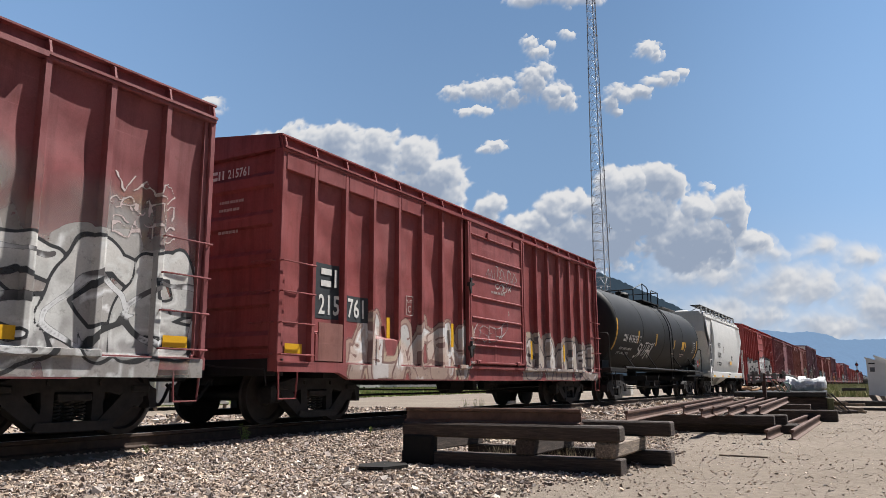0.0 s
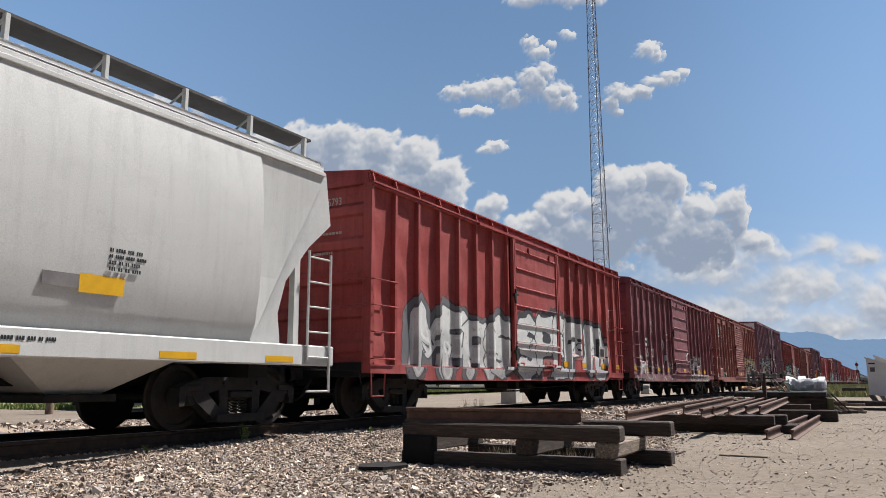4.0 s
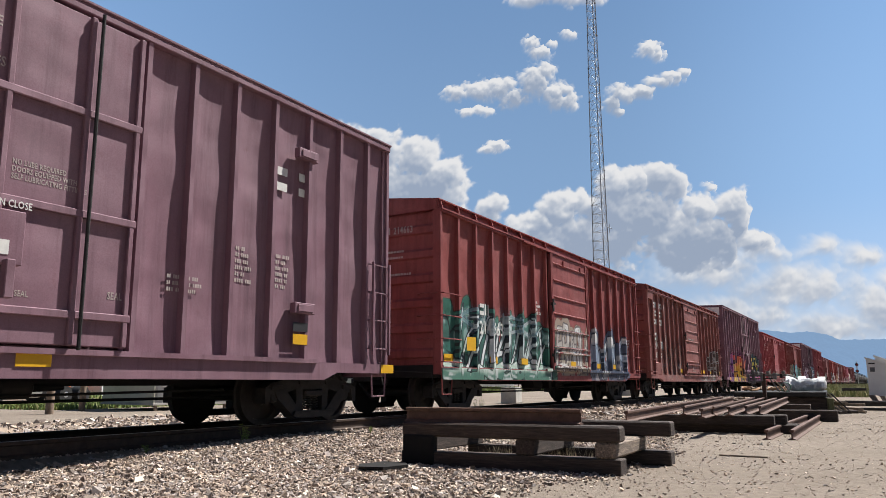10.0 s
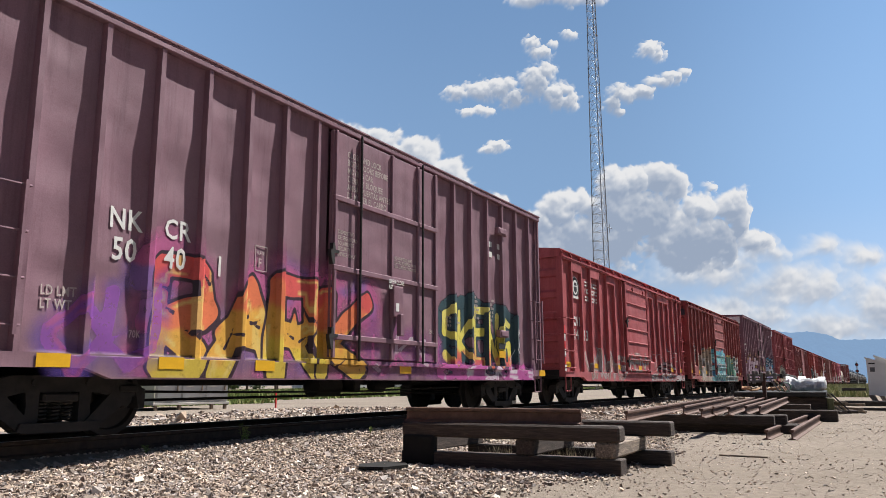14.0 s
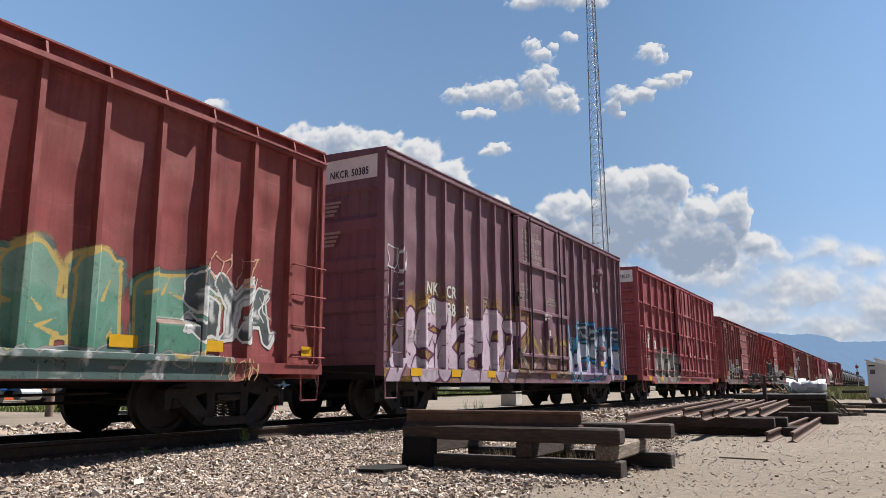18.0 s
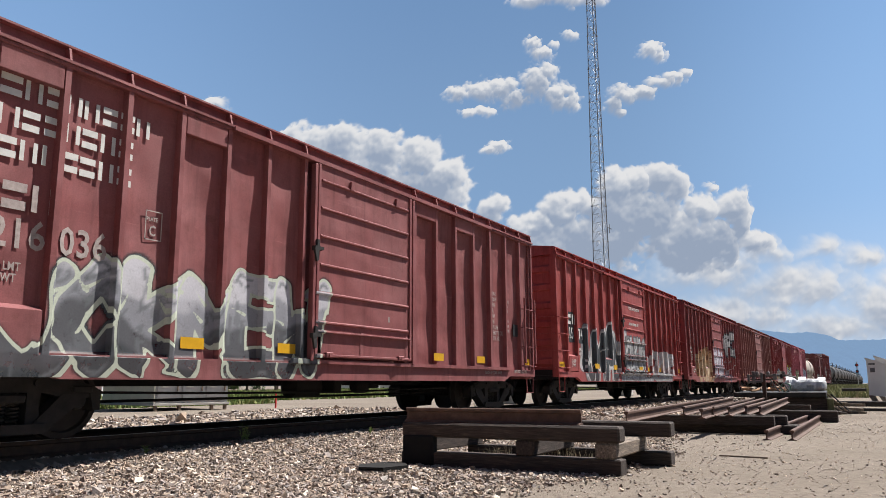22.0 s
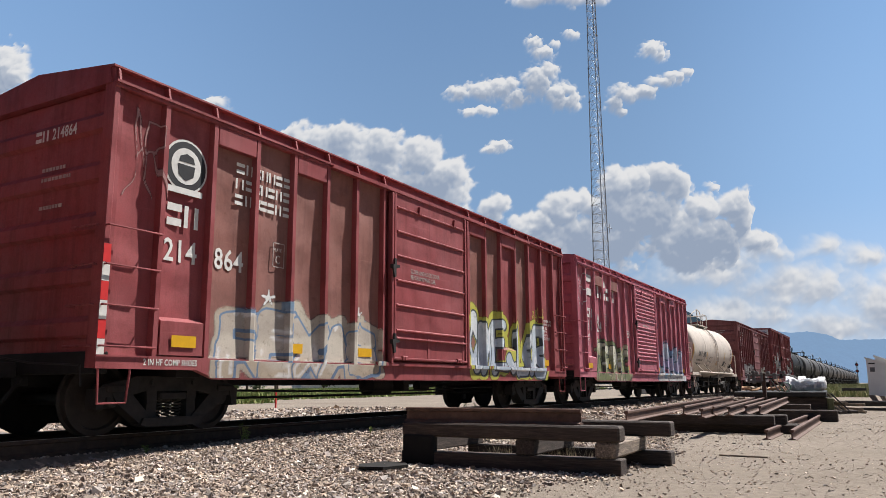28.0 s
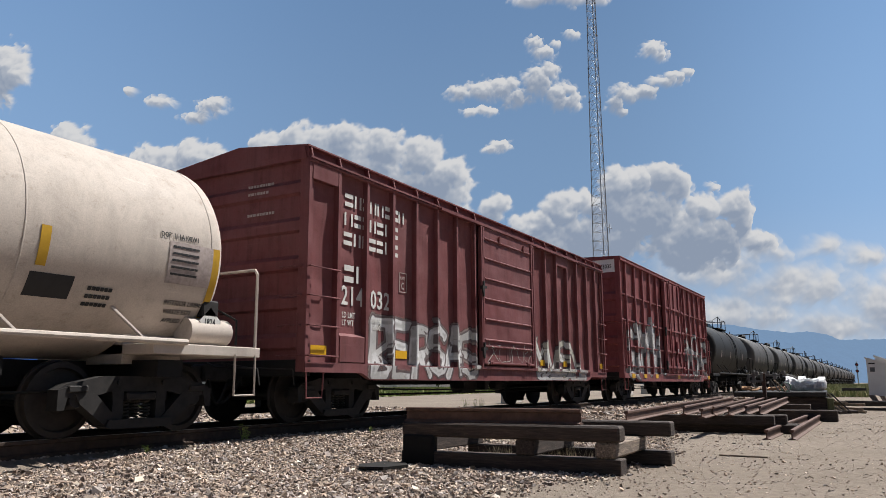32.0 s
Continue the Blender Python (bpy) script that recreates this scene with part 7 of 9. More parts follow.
graffiti(c, 9.4, 13.9, 1.0, 1.85, "MCUMEE", [(0.50, 0.36, 0.33), (0.62, 0.56, 0.54)], line=(0.62, 0.58, 0.56), seed=173, fat=0.2)
graffiti(c, 6.0, 13.0, 0.71, 0.98, "COSUNSG", [(0.38, 0.37, 0.37)], line=None, soft=True, halo=[(0.38, 0.37, 0.37)], halo_fat=0.5, seed=174, fat=0.5)
words(c, "CLOSE AND LOCK DOOR\n\n\n\nBEFORE MOVING CAR", 6.95, 3.28, 0.15, M["white"], -SIDE - 0.0425)
part("paint_patch", G().box(-0.006, -0.001, -1.5, -0.1, 4.33, 4.52), DKPATCH, c)
end_words(c, "215574", -0.5, 4.36, 0.20, M["white"], x=-0.012)
# 18
c = boxcar("maroon boxcar with cream graffiti and a lilac door", 100.35, DKRED, seed=18, stripes=(), box_plates=(1, 5))
bars(c, 1.26, 2.08, [0.2, 0.2], 0.30, M["white"])
split_number(c, (("215", 1.06), ("817", 1.84)), 1.75, 0.42)
words(c, "LD LMT\nLT WT", 1.2, 1.25, 0.12, M["white"], -SIDE - 0.004)
words(c, "202600\n 65400", 1.9, 1.28, 0.12, M["white"])
for x in (1.0, 1.02):
    part("reflective_stripe", G().box(x - 0.05, x + 0.05, -SIDE + PANEL - 0.014, -SIDE + PANEL - 0.006, 1.7 if x < 1.01 else 1.05, 2.2 if x < 1.01 else 1.45), CREAM, c)
graffiti(c, 2.6, 6.0, 0.78, 2.2, "OSMKA", [(0.52, 0.34, 0.18), (0.64, 0.45, 0.27), (0.58, 0.34, 0.17)], line=(0.26, 0.12, 0.06), halo=[(0.50, 0.30, 0.15), (0.58, 0.46, 0.30)], shine=(0.70, 0.60, 0.46), seed=181, fat=0.25, halo_fat=0.24)
graffiti(c, 6.4, 9.15, 1.08, 2.35, "EMBCK", [(0.42, 0.36, 0.40), (0.50, 0.45, 0.52)], line=(0.14, 0.08, 0.14), halo=[(0.36, 0.30, 0.33), (0.20, 0.14, 0.26)], seed=182, fat=0.2, halo_fat=0.18)
graffiti(c, 9.9, 13.6, 2.3, 3.55, "COHOC", [(0.40, 0.40, 0.41), (0.58, 0.58, 0.57)], line=(0.05, 0.05, 0.05), halo=[(0.36, 0.36, 0.37)], soft=True, halo_fat=0.2, seed=183, fat=0.2, wild=False)
graffiti(c, 9.6, 14.0, 1.2, 2.2, "XVNAXVX", [(0.60, 0.56, 0.54)], seed=184, thin=True)
graffiti(c, 9.3, 12.0, 0.8, 1.5, "VXV", [(0.40, 0.30, 0.34)], line=None, seed=185, fat=0.18, strength=0.6)
words(c, "SECURE\nBOTH HASPS\nBEFORE\nMOVING CAR", 5.15, 2.75, 0.10, M["white"])
graffiti(c, 0.98, 1.45, 3.05, 3.2, "NRISD", [(0.5, 0.38, 0.36)], seed=186, thin=True)
graffiti(c, 0.98, 1.5, 2.83, 2.98, "JSNT", [(0.5, 0.38, 0.36)], seed=187, thin=True)
graffiti(c, 0.98, 1.45, 2.62, 2.76, "ISEB", [(0.5, 0.38, 0.36)], seed=188, thin=True)
graffiti(c, 1.82, 2.3, 2.9, 3.05, "SOPT", [(0.5, 0.38, 0.36)], seed=189, thin=True)
graffiti(c, 1.82, 2.35, 2.7, 2.85, "KSOON", [(0.5, 0.38, 0.36)], seed=190, thin=True)
graffiti(c, 1.82, 2.4, 2.5, 2.65, "COOD", [(0.5, 0.38, 0.36)], seed=193, thin=True)
end_marks(c, "215817", 3.92, M["white"])
# 19
c = boxcar("umber brown boxcar with plain weathered sides", 116.6, UMBER, seed=19, stripes=(0.45, 3.0, 5.4, 11.0, 13.07, 14.75), box_plates=(9, 12))
bars(c, 1.06, 2.38, CP2, 0.28, M["dim_white"])
split_number(c, (("215", 1.0), ("640", 1.8)), 1.95, 0.42, M["dim_white"])
part("notice_board", G().box(12.85, 13.3, -SIDE + PANEL - 0.012, -SIDE + PANEL - 0.002, 1.45, 1.8), M["dim_white"], c)
graffiti(c, 13.5, 14.3, 1.95, 2.4, "MROC", [(0.5, 0.42, 0.3)], seed=191, thin=True)
graffiti(c, 6.8, 10.6, 1.0, 1.8, "VAXSV", [(0.34, 0.24, 0.2)], line=None, seed=192, fat=0.1, strength=0.5)
end_marks(c, "215640")
# 20
c = boxcar("red boxcar with emblem and patchy grey graffiti", 133.15, CRIMSON, seed=20, brown=(2, 3, 4, 5, 6, 8, 9, 10, 12), patched=PATCHB, headers=(2, 4, 9, 11), hazard=True, stripes=(1.25, 3.5, 5.4, 13.8), box_plates=(1, 11))
emblem(c, 1.21, 3.53, 0.37)
railway_name(c, 2.14, 3.68, 0.68)
bars(c, 0.96, 2.70, [0.24, 0.24], 0.30, M["white"])
split_number(c, (("214", 0.93), ("864", 1.80)), 2.23, 0.42)
plate_c(c, 2.98, 2.40)
graffiti(c, 2.0, 5.6, 0.76, 1.55, "REXAS", [(0.50, 0.42, 0.32), (0.56, 0.50, 0.42), (0.44, 0.38, 0.32)], line=(0.14, 0.22, 0.34), halo=[(0.48, 0.42, 0.34), (0.20, 0.30, 0.42), (0.46, 0.38, 0.30)], seed=201, fat=0.26, halo_fat=0.35)
graffiti(c, 13.0, 13.75, 2.3, 2.6, "BANDS", [(0.6, 0.5, 0.08)], seed=206, thin=True)
words(c, "EXW 10-0  H 3-0\nEW 10-0  H 14-7\nIL 50-6\nIW 9-6\nIH 11-0\nCU FT 5277", 13.72, 2.28, 0.10, M["white"])
graffiti(c, 9.25, 13.6, 0.9, 2.05, "OMEJLOB", [(0.46, 0.52, 0.60), (0.58, 0.64, 0.70)], line=(0.05, 0.06, 0.07), halo=[(0.55, 0.52, 0.08)], seed=202, fat=0.2, halo_fat=0.3, wild=False)
graffiti(c, 2.8, 3.1, 1.8, 2.05, "*", [W], line=None, seed=203, fat=0.12)
graffiti(c, 5.1, 5.35, 1.75, 1.95, "*", [W], line=None, seed=204, fat=0.12)
graffiti(c, 0.2, 0.7, 2.95, 4.0, "AR", [(0.36, 0.18, 0.17)], seed=205, thin=True)
words(c, "2 IN HF COMP SHOES", 0.65, 0.87, 0.11, M["white"], -SIDE - 0.006)
words(c, "CLOSE AND LOCK DOOR\nBEFORE MOVING CAR", 6.7, 2.75, 0.12, M["dim_white"], -SIDE - 0.0425)
end_marks(c, "214864", 3.75, M["white"])
# 21
c = boxcar("faded pink red boxcar with louvred door", 149.4, PINK, door="louver", seed=21, stripes=(0.95, 3.2, 5.2, 9.6, 11.9, 14.2), box_plates=(1,), headers=(10, 12))
bars(c, 0.9, 3.40, [0.62, 0.62], 0.66, M["white"], gap=0.25)
bars(c, 2.4, 3.38, [0.52], 0.64, M["white"])
bars(c, 3.02, 3.38, [0.38], 0.42, M["white"])
bars(c, 3.50, 3.38, [0.14, 0.14], 0.62, M["white"], gap=0.25)
for k in (2, 4):
    a = POSTS_A[k - 1]
    part("patch_panel", G().box(a + 0.06, a + 0.78, -SIDE - 0.004, -SIDE + PANEL, 3.78, 4.10, 0.006), PATCHB, c, "bare brown patch plate")
bars(c, 1.0, 2.70, [0.24, 0.24], 0.29, M["white"])
words(c, "A", 2.06, 2.62, 0.36, M["white"])
split_number(c, (("211", 0.94), ("124", 1.84)), 2.30, 0.46)
words(c, "LD LMT\nLT WT\nUNS", 0.95, 2.08, 0.14, M["white"])
words(c, "97100\n62900", 1.86, 2.05, 0.12, M["white"])
plate_c(c, 2.86, 2.55)
graffiti(c, 1.85, 5.2, 0.76, 1.75, "DEPAC", [(0.20, 0.24, 0.10), (0.36, 0.36, 0.20), (0.62, 0.60, 0.46)], line=(0.06, 0.06, 0.05), halo=[(0.32, 0.32, 0.18), (0.18, 0.22, 0.10), (0.46, 0.44, 0.30)], seed=211, fat=0.22, halo_fat=0.35)
graffiti(c, 9.35, 13.9, 0.85, 2.1, "NAMIA", [(0.30, 0.46, 0.60), (0.50, 0.42, 0.60), (0.55, 0.60, 0.70)], line=(0.06, 0.10, 0.16), halo=[(0.22, 0.34, 0.52), (0.48, 0.20, 0.28)], shine=(0.80, 0.82, 0.86), seed=212, fat=0.21, halo_fat=0.2)
graffiti(c, 9.3, 14.0, 0.70, 0.98, "SUNCOSG", [(0.60, 0.56, 0.54)], line=None, soft=True, halo=[(0.60, 0.56, 0.54)], halo_fat=0.5, seed=213, fat=0.4)
graffiti(c, 0.15, 0.75, 2.9, 4.0, "UYS", [W], line=None, seed=214, fat=0.06)
words(c, "SECURE BOTH\nHASPS BEFORE\nMOVING CAR", 5.12, 2.45, 0.10, M["white"])
small_print(c, 7.0, 2.75, 1, 14, 0.07, y=-SIDE - 0.075)
end_marks(c, "211124", 4.08, M["white"])
# 22
c = tank_car("cream white tank car with yellow marks and black lettering", 165.6, TANKWHITE, L=12.7, inset=0.42, ladder=-0.18, high=0.75)
tank_words(c, "UNVX", 1.98, 1.99, 0.38, M["ink"], 1.45, 2.42, wide=0.84)
tank_words(c, "5906", 3.15, 1.99, 0.38, M["ink"], 1.45, 2.42, wide=0.94)
tank_words(c, "LD LMT 199200 LB 90 300 KG", 1.78, 1.75, 0.14, M["ink"], 1.45, 2.42)
tank_words(c, "LT WT   63800 LB 28 900 KG", 1.70, 1.58, 0.14, M["ink"], 1.45, 2.42)
for x, z0, z1 in ((0.72, 1.45, 2.55), (4.12, 1.9, 2.25), (7.14, 1.95, 2.35), (9.23, 1.95, 2.4), (11.75, 1.5, 2.5)):
    tank_strip(c, x, z0, z1, 0.12, M["mustard"])
tank_strip(c, 9.2, 1.62, 1.88, 0.55, M["ink"], "notice_board")
tank_strip(c, 11.0, 1.95, 2.5, 0.75, M["dim_white"], "notice_plate")
tank_strip(c, 7.1, 1.62, 1.86, 0.7, CREAM, "notice_plate")
tank_words(c, "DOT 111A100W1", 10.85, 2.54, 0.10, M["ink"], 1.45, 2.42)
for k in range(5):
    tank_bars(c, 11.05, 2.42 - k * 0.09, [0.06] * 7, 0.03, M["ink"], 1.453, 2.42)
for k in range(3):
    tank_bars(c, 9.95, 1.75 - k * 0.09, [0.05] * 6, 0.05, M["ink"], 1.45, 2.42)
tank_words(c, "INTERIOR LINING", 11.1, 1.68, 0.10, M["ink"], 1.45, 2.42)
tank_words(c, "WASTE 9571", 11.15, 1.57, 0.10, M["ink"], 1.45, 2.42)
tank_words(c, "APPLIED BY", 11.2, 1.46, 0.10, M["ink"], 1.45, 2.42)
graffiti(c, 4.4, 6.0, 1.5, 2.1, "XSA", [(0.16, 0.15, 0.14)], line=None, seed=221, fat=0.05, strength=0.8)
part("hazard_placard", G().ext([(11.9, 1.30), (12.1, 1.5), (11.9, 1.70), (11.7, 1.5)], "y", -1.3, -1.29), M["white"], c)
words(c, "1824", 11.78, 1.45, 0.13, M["ink"], -1.303)
part("hazard_placard", G().ext([(-0.75, 1.22), (-0.55, 1.42), (-0.75, 1.62), (-0.95, 1.42)], "x", 0.08, 0.09), M["white"], c)
end_words(c, "1824", -0.62, 1.37, 0.13, M["ink"], x=0.076)
part("brake_valve_box", G().box(0.4, 0.72, -1.3, -1.08, 1.17, 1.42, 0.03), M["silver_old"], c)
# 23
c = boxcar("dark brown boxcar with railway lettering and white tags", 179.2, DKBROWN, seed=23, headers=(0, 11), stripes=(0.42, 2.9, 9.9, 11.6, 14.85), box_plates=(1,))
railway_name(c, 1.06, 3.72)
bars(c, 1.1, 2.38, CP2, 0.30, M["white"])
split_number(c, (("214", 1.03), ("032", 1.88)), 1.99)
words(c, "LD LMT\nLT WT", 1.05, 1.76, 0.14, M["white"])
words(c, "201600\n 66400", 1.92, 1.72, 0.13, M["white"])
plate_c(c, 2.86, 2.38)
graffiti(c, 1.85, 5.9, 0.76, 1.85, "BERSAS", [(0.55, 0.54, 0.52), (0.45, 0.44, 0.43)], line=(0.12, 0.09, 0.09), seed=231, fat=0.13, halo=[(0.26, 0.20, 0.18)], halo_fat=0.1)
graffiti(c, 9.3, 12.7, 0.85, 1.85, "MVSN", [(0.52, 0.50, 0.42)], line=(0.12, 0.09, 0.09), seed=232, fat=0.13)
graffiti(c, 6.2, 9.0, 1.1, 1.6, "XUNO", [(0.48, 0.42, 0.38)], seed=233, thin=True)
graffiti(c, 9.3, 13.0, 0.7, 0.96, "GOSCAUS", [(0.5, 0.46, 0.44)], line=None, soft=True, halo=[(0.5, 0.46, 0.44)], halo_fat=0.5, seed=234, fat=0.3)
end_marks(c, "214032", 4.36, M["white"])
# 24
c = boxcar("tall dark red boxcar with grey scrawled graffiti", 196.3, MAROON, style="C", door="plug", band=WHITEBAND, seed=24, box_plates=())
graffiti(c, 0.6, 5.6, 0.9, 2.9, "SXMNA", [(0.40, 0.38, 0.37), (0.50, 0.48, 0.46)], line=(0.1, 0.08, 0.08), seed=241, fat=0.12)
graffiti(c, 9.4, 14.5, 0.9, 2.9, "MXSVR", [(0.40, 0.38, 0.37), (0.50, 0.48, 0.46)], line=(0.1, 0.08, 0.08), seed=242, fat=0.12)
band_marks(c, "173035", 4.72, "COER")
# 25 and on
for k in range(16):
    c = tank_car("dusty black tank car in a long row of tank cars", 213.0 + k * 15.0, TANKGREY if k else TANKBLACK, L=13.8, R=1.5, zc=2.55, ladder=0.3, high=0.6, trim=TANKBLACK)
    if k < 6:
        for x in (3.0, 6.0, 10.5):
            tank_strip(c, x, 2.1, 2.5, 0.12, M["dim_white"])


# ---------------------------------------------------------------- clouds, mountains: the far backdrop
_yaw, _pitch = radians(29.786), radians(10.15)
AX = Vector((math.cos(_yaw) * math.cos(_pitch), math.sin(_yaw) * math.cos(_pitch), math.sin(_pitch)))
RT = Vector((math.sin(_yaw), -math.cos(_yaw), 0))
UP = RT.cross(AX)
FAR = 3600.0
CLOUD = N("cumulus")
_at = CLOUD.t.nodes.new("ShaderNodeAttribute")
_at.attribute_name = "cover"
_shd = CLOUD.t.nodes.new("ShaderNodeAttribute")
_shd.attribute_name = "sun_shade"
# sunlit white to self-shaded grey, painted into the glow
_cl = CLOUD.ramp(_shd.outputs["Fac"], (0.0, (0.435, 0.437, 0.445)), (0.22, (0.385, 0.395, 0.415)), (0.5, (0.275, 0.30, 0.345)), (1.0, (0.175, 0.212, 0.278)))
CLOUD.set(Base_Color=(0.0, 0.0, 0.0, 1), Roughness=1.0, Alpha=_at.outputs["Fac"], Emission_Color=_cl, Emission_Strength=1.0)
CLOUD.b.inputs["Specular IOR Level"].default_value = 0.0
CLOUDS = []


def cloud(puffs, seed, soft=0.38, grow=1.0, shade_gain=1.0, dist=FAR, ragged=0.75, cell=1.8, fr=14.0, label="white cumulus cloud in a blue sky"):
    """A bank of cloud from puffs (across, up, half width, half height), in thousandths of the distance from the middle of the sky sheet."""
    P = np.array(puffs, float)
    x0, x1 = (P[:, 0] - P[:, 2]).min() - 15, (P[:, 0] + P[:, 2]).max() + 15
    y0, y1 = (P[:, 1] - P[:, 3]).min() - 12, (P[:, 1] + P[:, 3]).max() + 12
    xs, ys = np.arange(x0, x1, cell), np.arange(y0, y1, cell)
    X, Y = np.meshgrid(xs, ys, indexing="ij")

    def dens(x, y, fine=5):
        u = x + (fbm(x / (1.9 * fr), y / (1.9 * fr), seed, 3) - 0.44) * 1.4 * fr
        v = y + (fbm(x / (1.9 * fr) + 7, y / (1.9 * fr) + 3, seed + 9, 3) - 0.44) * 1.4 * fr
        d = np.full(x.shape, -9.0)
        for cx, cy, rx, ry in P:
            d = np.maximum(d, 1 - np.sqrt(((u - cx) / (rx * grow)) ** 2 + ((v - cy) / (ry * grow)) ** 2))
        lump = 0.5 - np.abs(fbm(x / (1.4 * fr), y / (1.4 * fr), seed + 33, 3) - 0.44) * 3
        puff = 0.5 - np.abs(fbm(x / (0.6 * fr) + 3, y / (0.6 * fr), seed + 53, 3) - 0.44) * 3
        return d + ragged * (fbm(x / fr, y / fr, seed + 20, fine) - 0.47) + 0.18 * lump + 0.14 * puff

    d = dens(X, Y)
    alpha = smooth(0.02, soft, d)
    # shade baked into the tone: density summed and compared towards the sun
    t = 0
    for k in (3, 7, 13, 22, 34, 50):
        t = t + np.clip(dens(X + 0.45 * k, Y + k, 4), 0, 0.6)
    near = np.clip(dens(X + 2, Y + 5, 5) - d, -0.35, 0.35)
    broad = fbm(X / 34, Y / 22, seed + 71, 3) - 0.44
    t = np.clip(t / 6 * 1.75 * shade_gain + 0.9 * near + 0.85 * broad * smooth(0.2, 0.8, d), 0, 1)
    h = 22 * smooth(-0.1, 0.8, d)
    k = dist / 1000
    pts = np.array(AX)[None, None] * (dist - h[..., None] * k) + np.array(RT) * (X[..., None] * k) + np.array(UP) * (Y[..., None] * k) + np.array(EYE)
    keep = (alpha[:-1, :-1] > 0.01) | (alpha[1:, :-1] > 0.01) | (alpha[:-1, 1:] > 0.01) | (alpha[1:, 1:] > 0.01)
    idx = np.arange(X.size).reshape(X.shape)
    quads = np.stack([idx[:-1, :-1], idx[:-1, 1:], idx[1:, 1:], idx[1:, :-1]], -1)[keep]
    used = np.unique(quads)
    re_ = np.full(X.size, -1)
    re_[used] = np.arange(len(used))
    me = big_mesh("backdrop_cloud", pts.reshape(-1, 3)[used], re_[quads])
    me.shade_smooth()
    for nm, val in (("cover", alpha), ("sun_shade", t)):
        me.attributes.new(nm, "FLOAT", "POINT").data.foreach_set("value", val.ravel()[used].astype(np.float32))
    me.materials.append(CLOUD.m)
    ob = new("backdrop_cloud", me)
    tagged(ob, label, "cloud", "clouds over the yard", "structure")
    CLOUDS.append(ob)
    return ob


# the clear sky behind the clouds: a far sheet, pale at the horizon
SKY = N("clear_sky")
_sk = SKY.t.nodes.new("ShaderNodeVertexColor")
_sk.layer_name = "air"
SKY.set(Base_Color=(0, 0, 0, 1), Roughness=1.0, Emission_Color=_sk.outputs[0], Emission_Strength=1.0, Alpha=_sk.outputs[1])
SKY.b.inputs["Specular IOR Level"].default_value = 0.0
sx, sy = np.meshgrid(np.tan(np.radians(np.linspace(-52, 52, 65))), np.tan(np.radians(np.linspace(-14, 48, 45))), indexing="ij")
sd = np.array(AX) + np.array(RT) * sx[..., None] + np.array(UP) * sy[..., None]
sp = sd * 4850.0 + np.array(EYE)
sd = sd / np.linalg.norm(sd, axis=-1, keepdims=True)
el, az = np.arcsin(sd[..., 2]), -np.arctan(sx)
low, mid, top = (np.array(q) for q in ((0.255, 0.31, 0.38), (0.142, 0.230, 0.365), (0.092, 0.167, 0.303)))
u = np.degrees(el)
w1, w2 = smooth(-2, 14, u)[..., None], smooth(8, 36, u)[..., None]
air = (low * (1 - w1) + mid * w1) * (1 - w2) + top * w2
air = air * (0.94 + 0.40 * smooth(-0.16, -0.6, az) + 0.24 * smooth(0.0, 0.6, az))[..., None]
fade_ = smooth(52, 42, np.abs(np.degrees(az))) * smooth(48, 38, np.degrees(np.arctan(sy)))
idx = np.arange(az.size).reshape(az.shape)
me = big_mesh("backdrop_sky", sp.reshape(-1, 3), np.stack([idx[:-1, :-1], idx[:-1, 1:], idx[1:, 1:], idx[1:, :-1]], -1).reshape(-1, 4))
me.shade_smooth()
me.color_attributes.new("air", "FLOAT_COLOR", "POINT").data.foreach_set("color", np.concatenate([air, fade_[..., None]], -1).reshape(-1, 4).astype(np.float32).ravel())
me.materials.append(SKY.m)
tagged(new("backdrop_sky", me), "clear pale blue summer sky", "sky", kind="structure")


def sky_at(rows):
    """Rows in pixels of a wide view to thousandths of the distance."""
    return [((x - 784) / 1.34, (441 - y) / 1.34, w / 1.34, h / 1.34) for x, y, w, h in rows]


cloud(sky_at([(985, -6, 72, 26), (935, 4, 40, 14), (1045, -2, 34, 16)]), 1, fr=9, ragged=0.9, cell=0.9, soft=0.5)
cloud(sky_at([(810, 168, 30, 14), (850, 164, 44, 20), (885, 158, 40, 28), (912, 176, 34, 24), (950, 146, 34, 38), (968, 130, 26, 24), (985, 170, 34, 30), (1012, 184, 24, 18)]), 2, soft=0.62, fr=8, ragged=0.9, shade_gain=1.3, cell=0.9)
cloud(sky_at([(940, 82, 20, 16), (958, 98, 24, 14), (975, 82, 16, 8)]), 3, soft=0.7, fr=6, ragged=1.2, cell=0.9)
cloud(sky_at([(1008, 64, 18, 9)]), 4, soft=0.8, fr=6, ragged=1.2, cell=0.9)
cloud(sky_at([(832, 200, 24, 8), (858, 198, 20, 9)]), 5, soft=0.5, fr=6, ragged=0.9, cell=0.9)
cloud(sky_at([(1150, 92, 26, 18), (1166, 104, 18, 14)]), 6, soft=0.6, fr=6, ragged=0.95, cell=0.9)
cloud(sky_at([(1082, 188, 22, 16), (1104, 170, 34, 20), (1135, 164, 30, 17), (1160, 150, 28, 12), (1188, 142, 30, 13), (1206, 134, 18, 12), (1092, 200, 16, 8)]), 7, soft=0.62, fr=7, ragged=0.95, shade_gain=1.3, cell=0.9)
cloud(sky_at([(866, 264, 20, 9), (884, 258, 22, 11)]), 8, soft=0.6, fr=6, ragged=1.0, cell=0.9)
cloud(sky_at([(1256, 333, 16, 11)]), 9, soft=0.75, fr=6, ragged=1.2, cell=0.9)
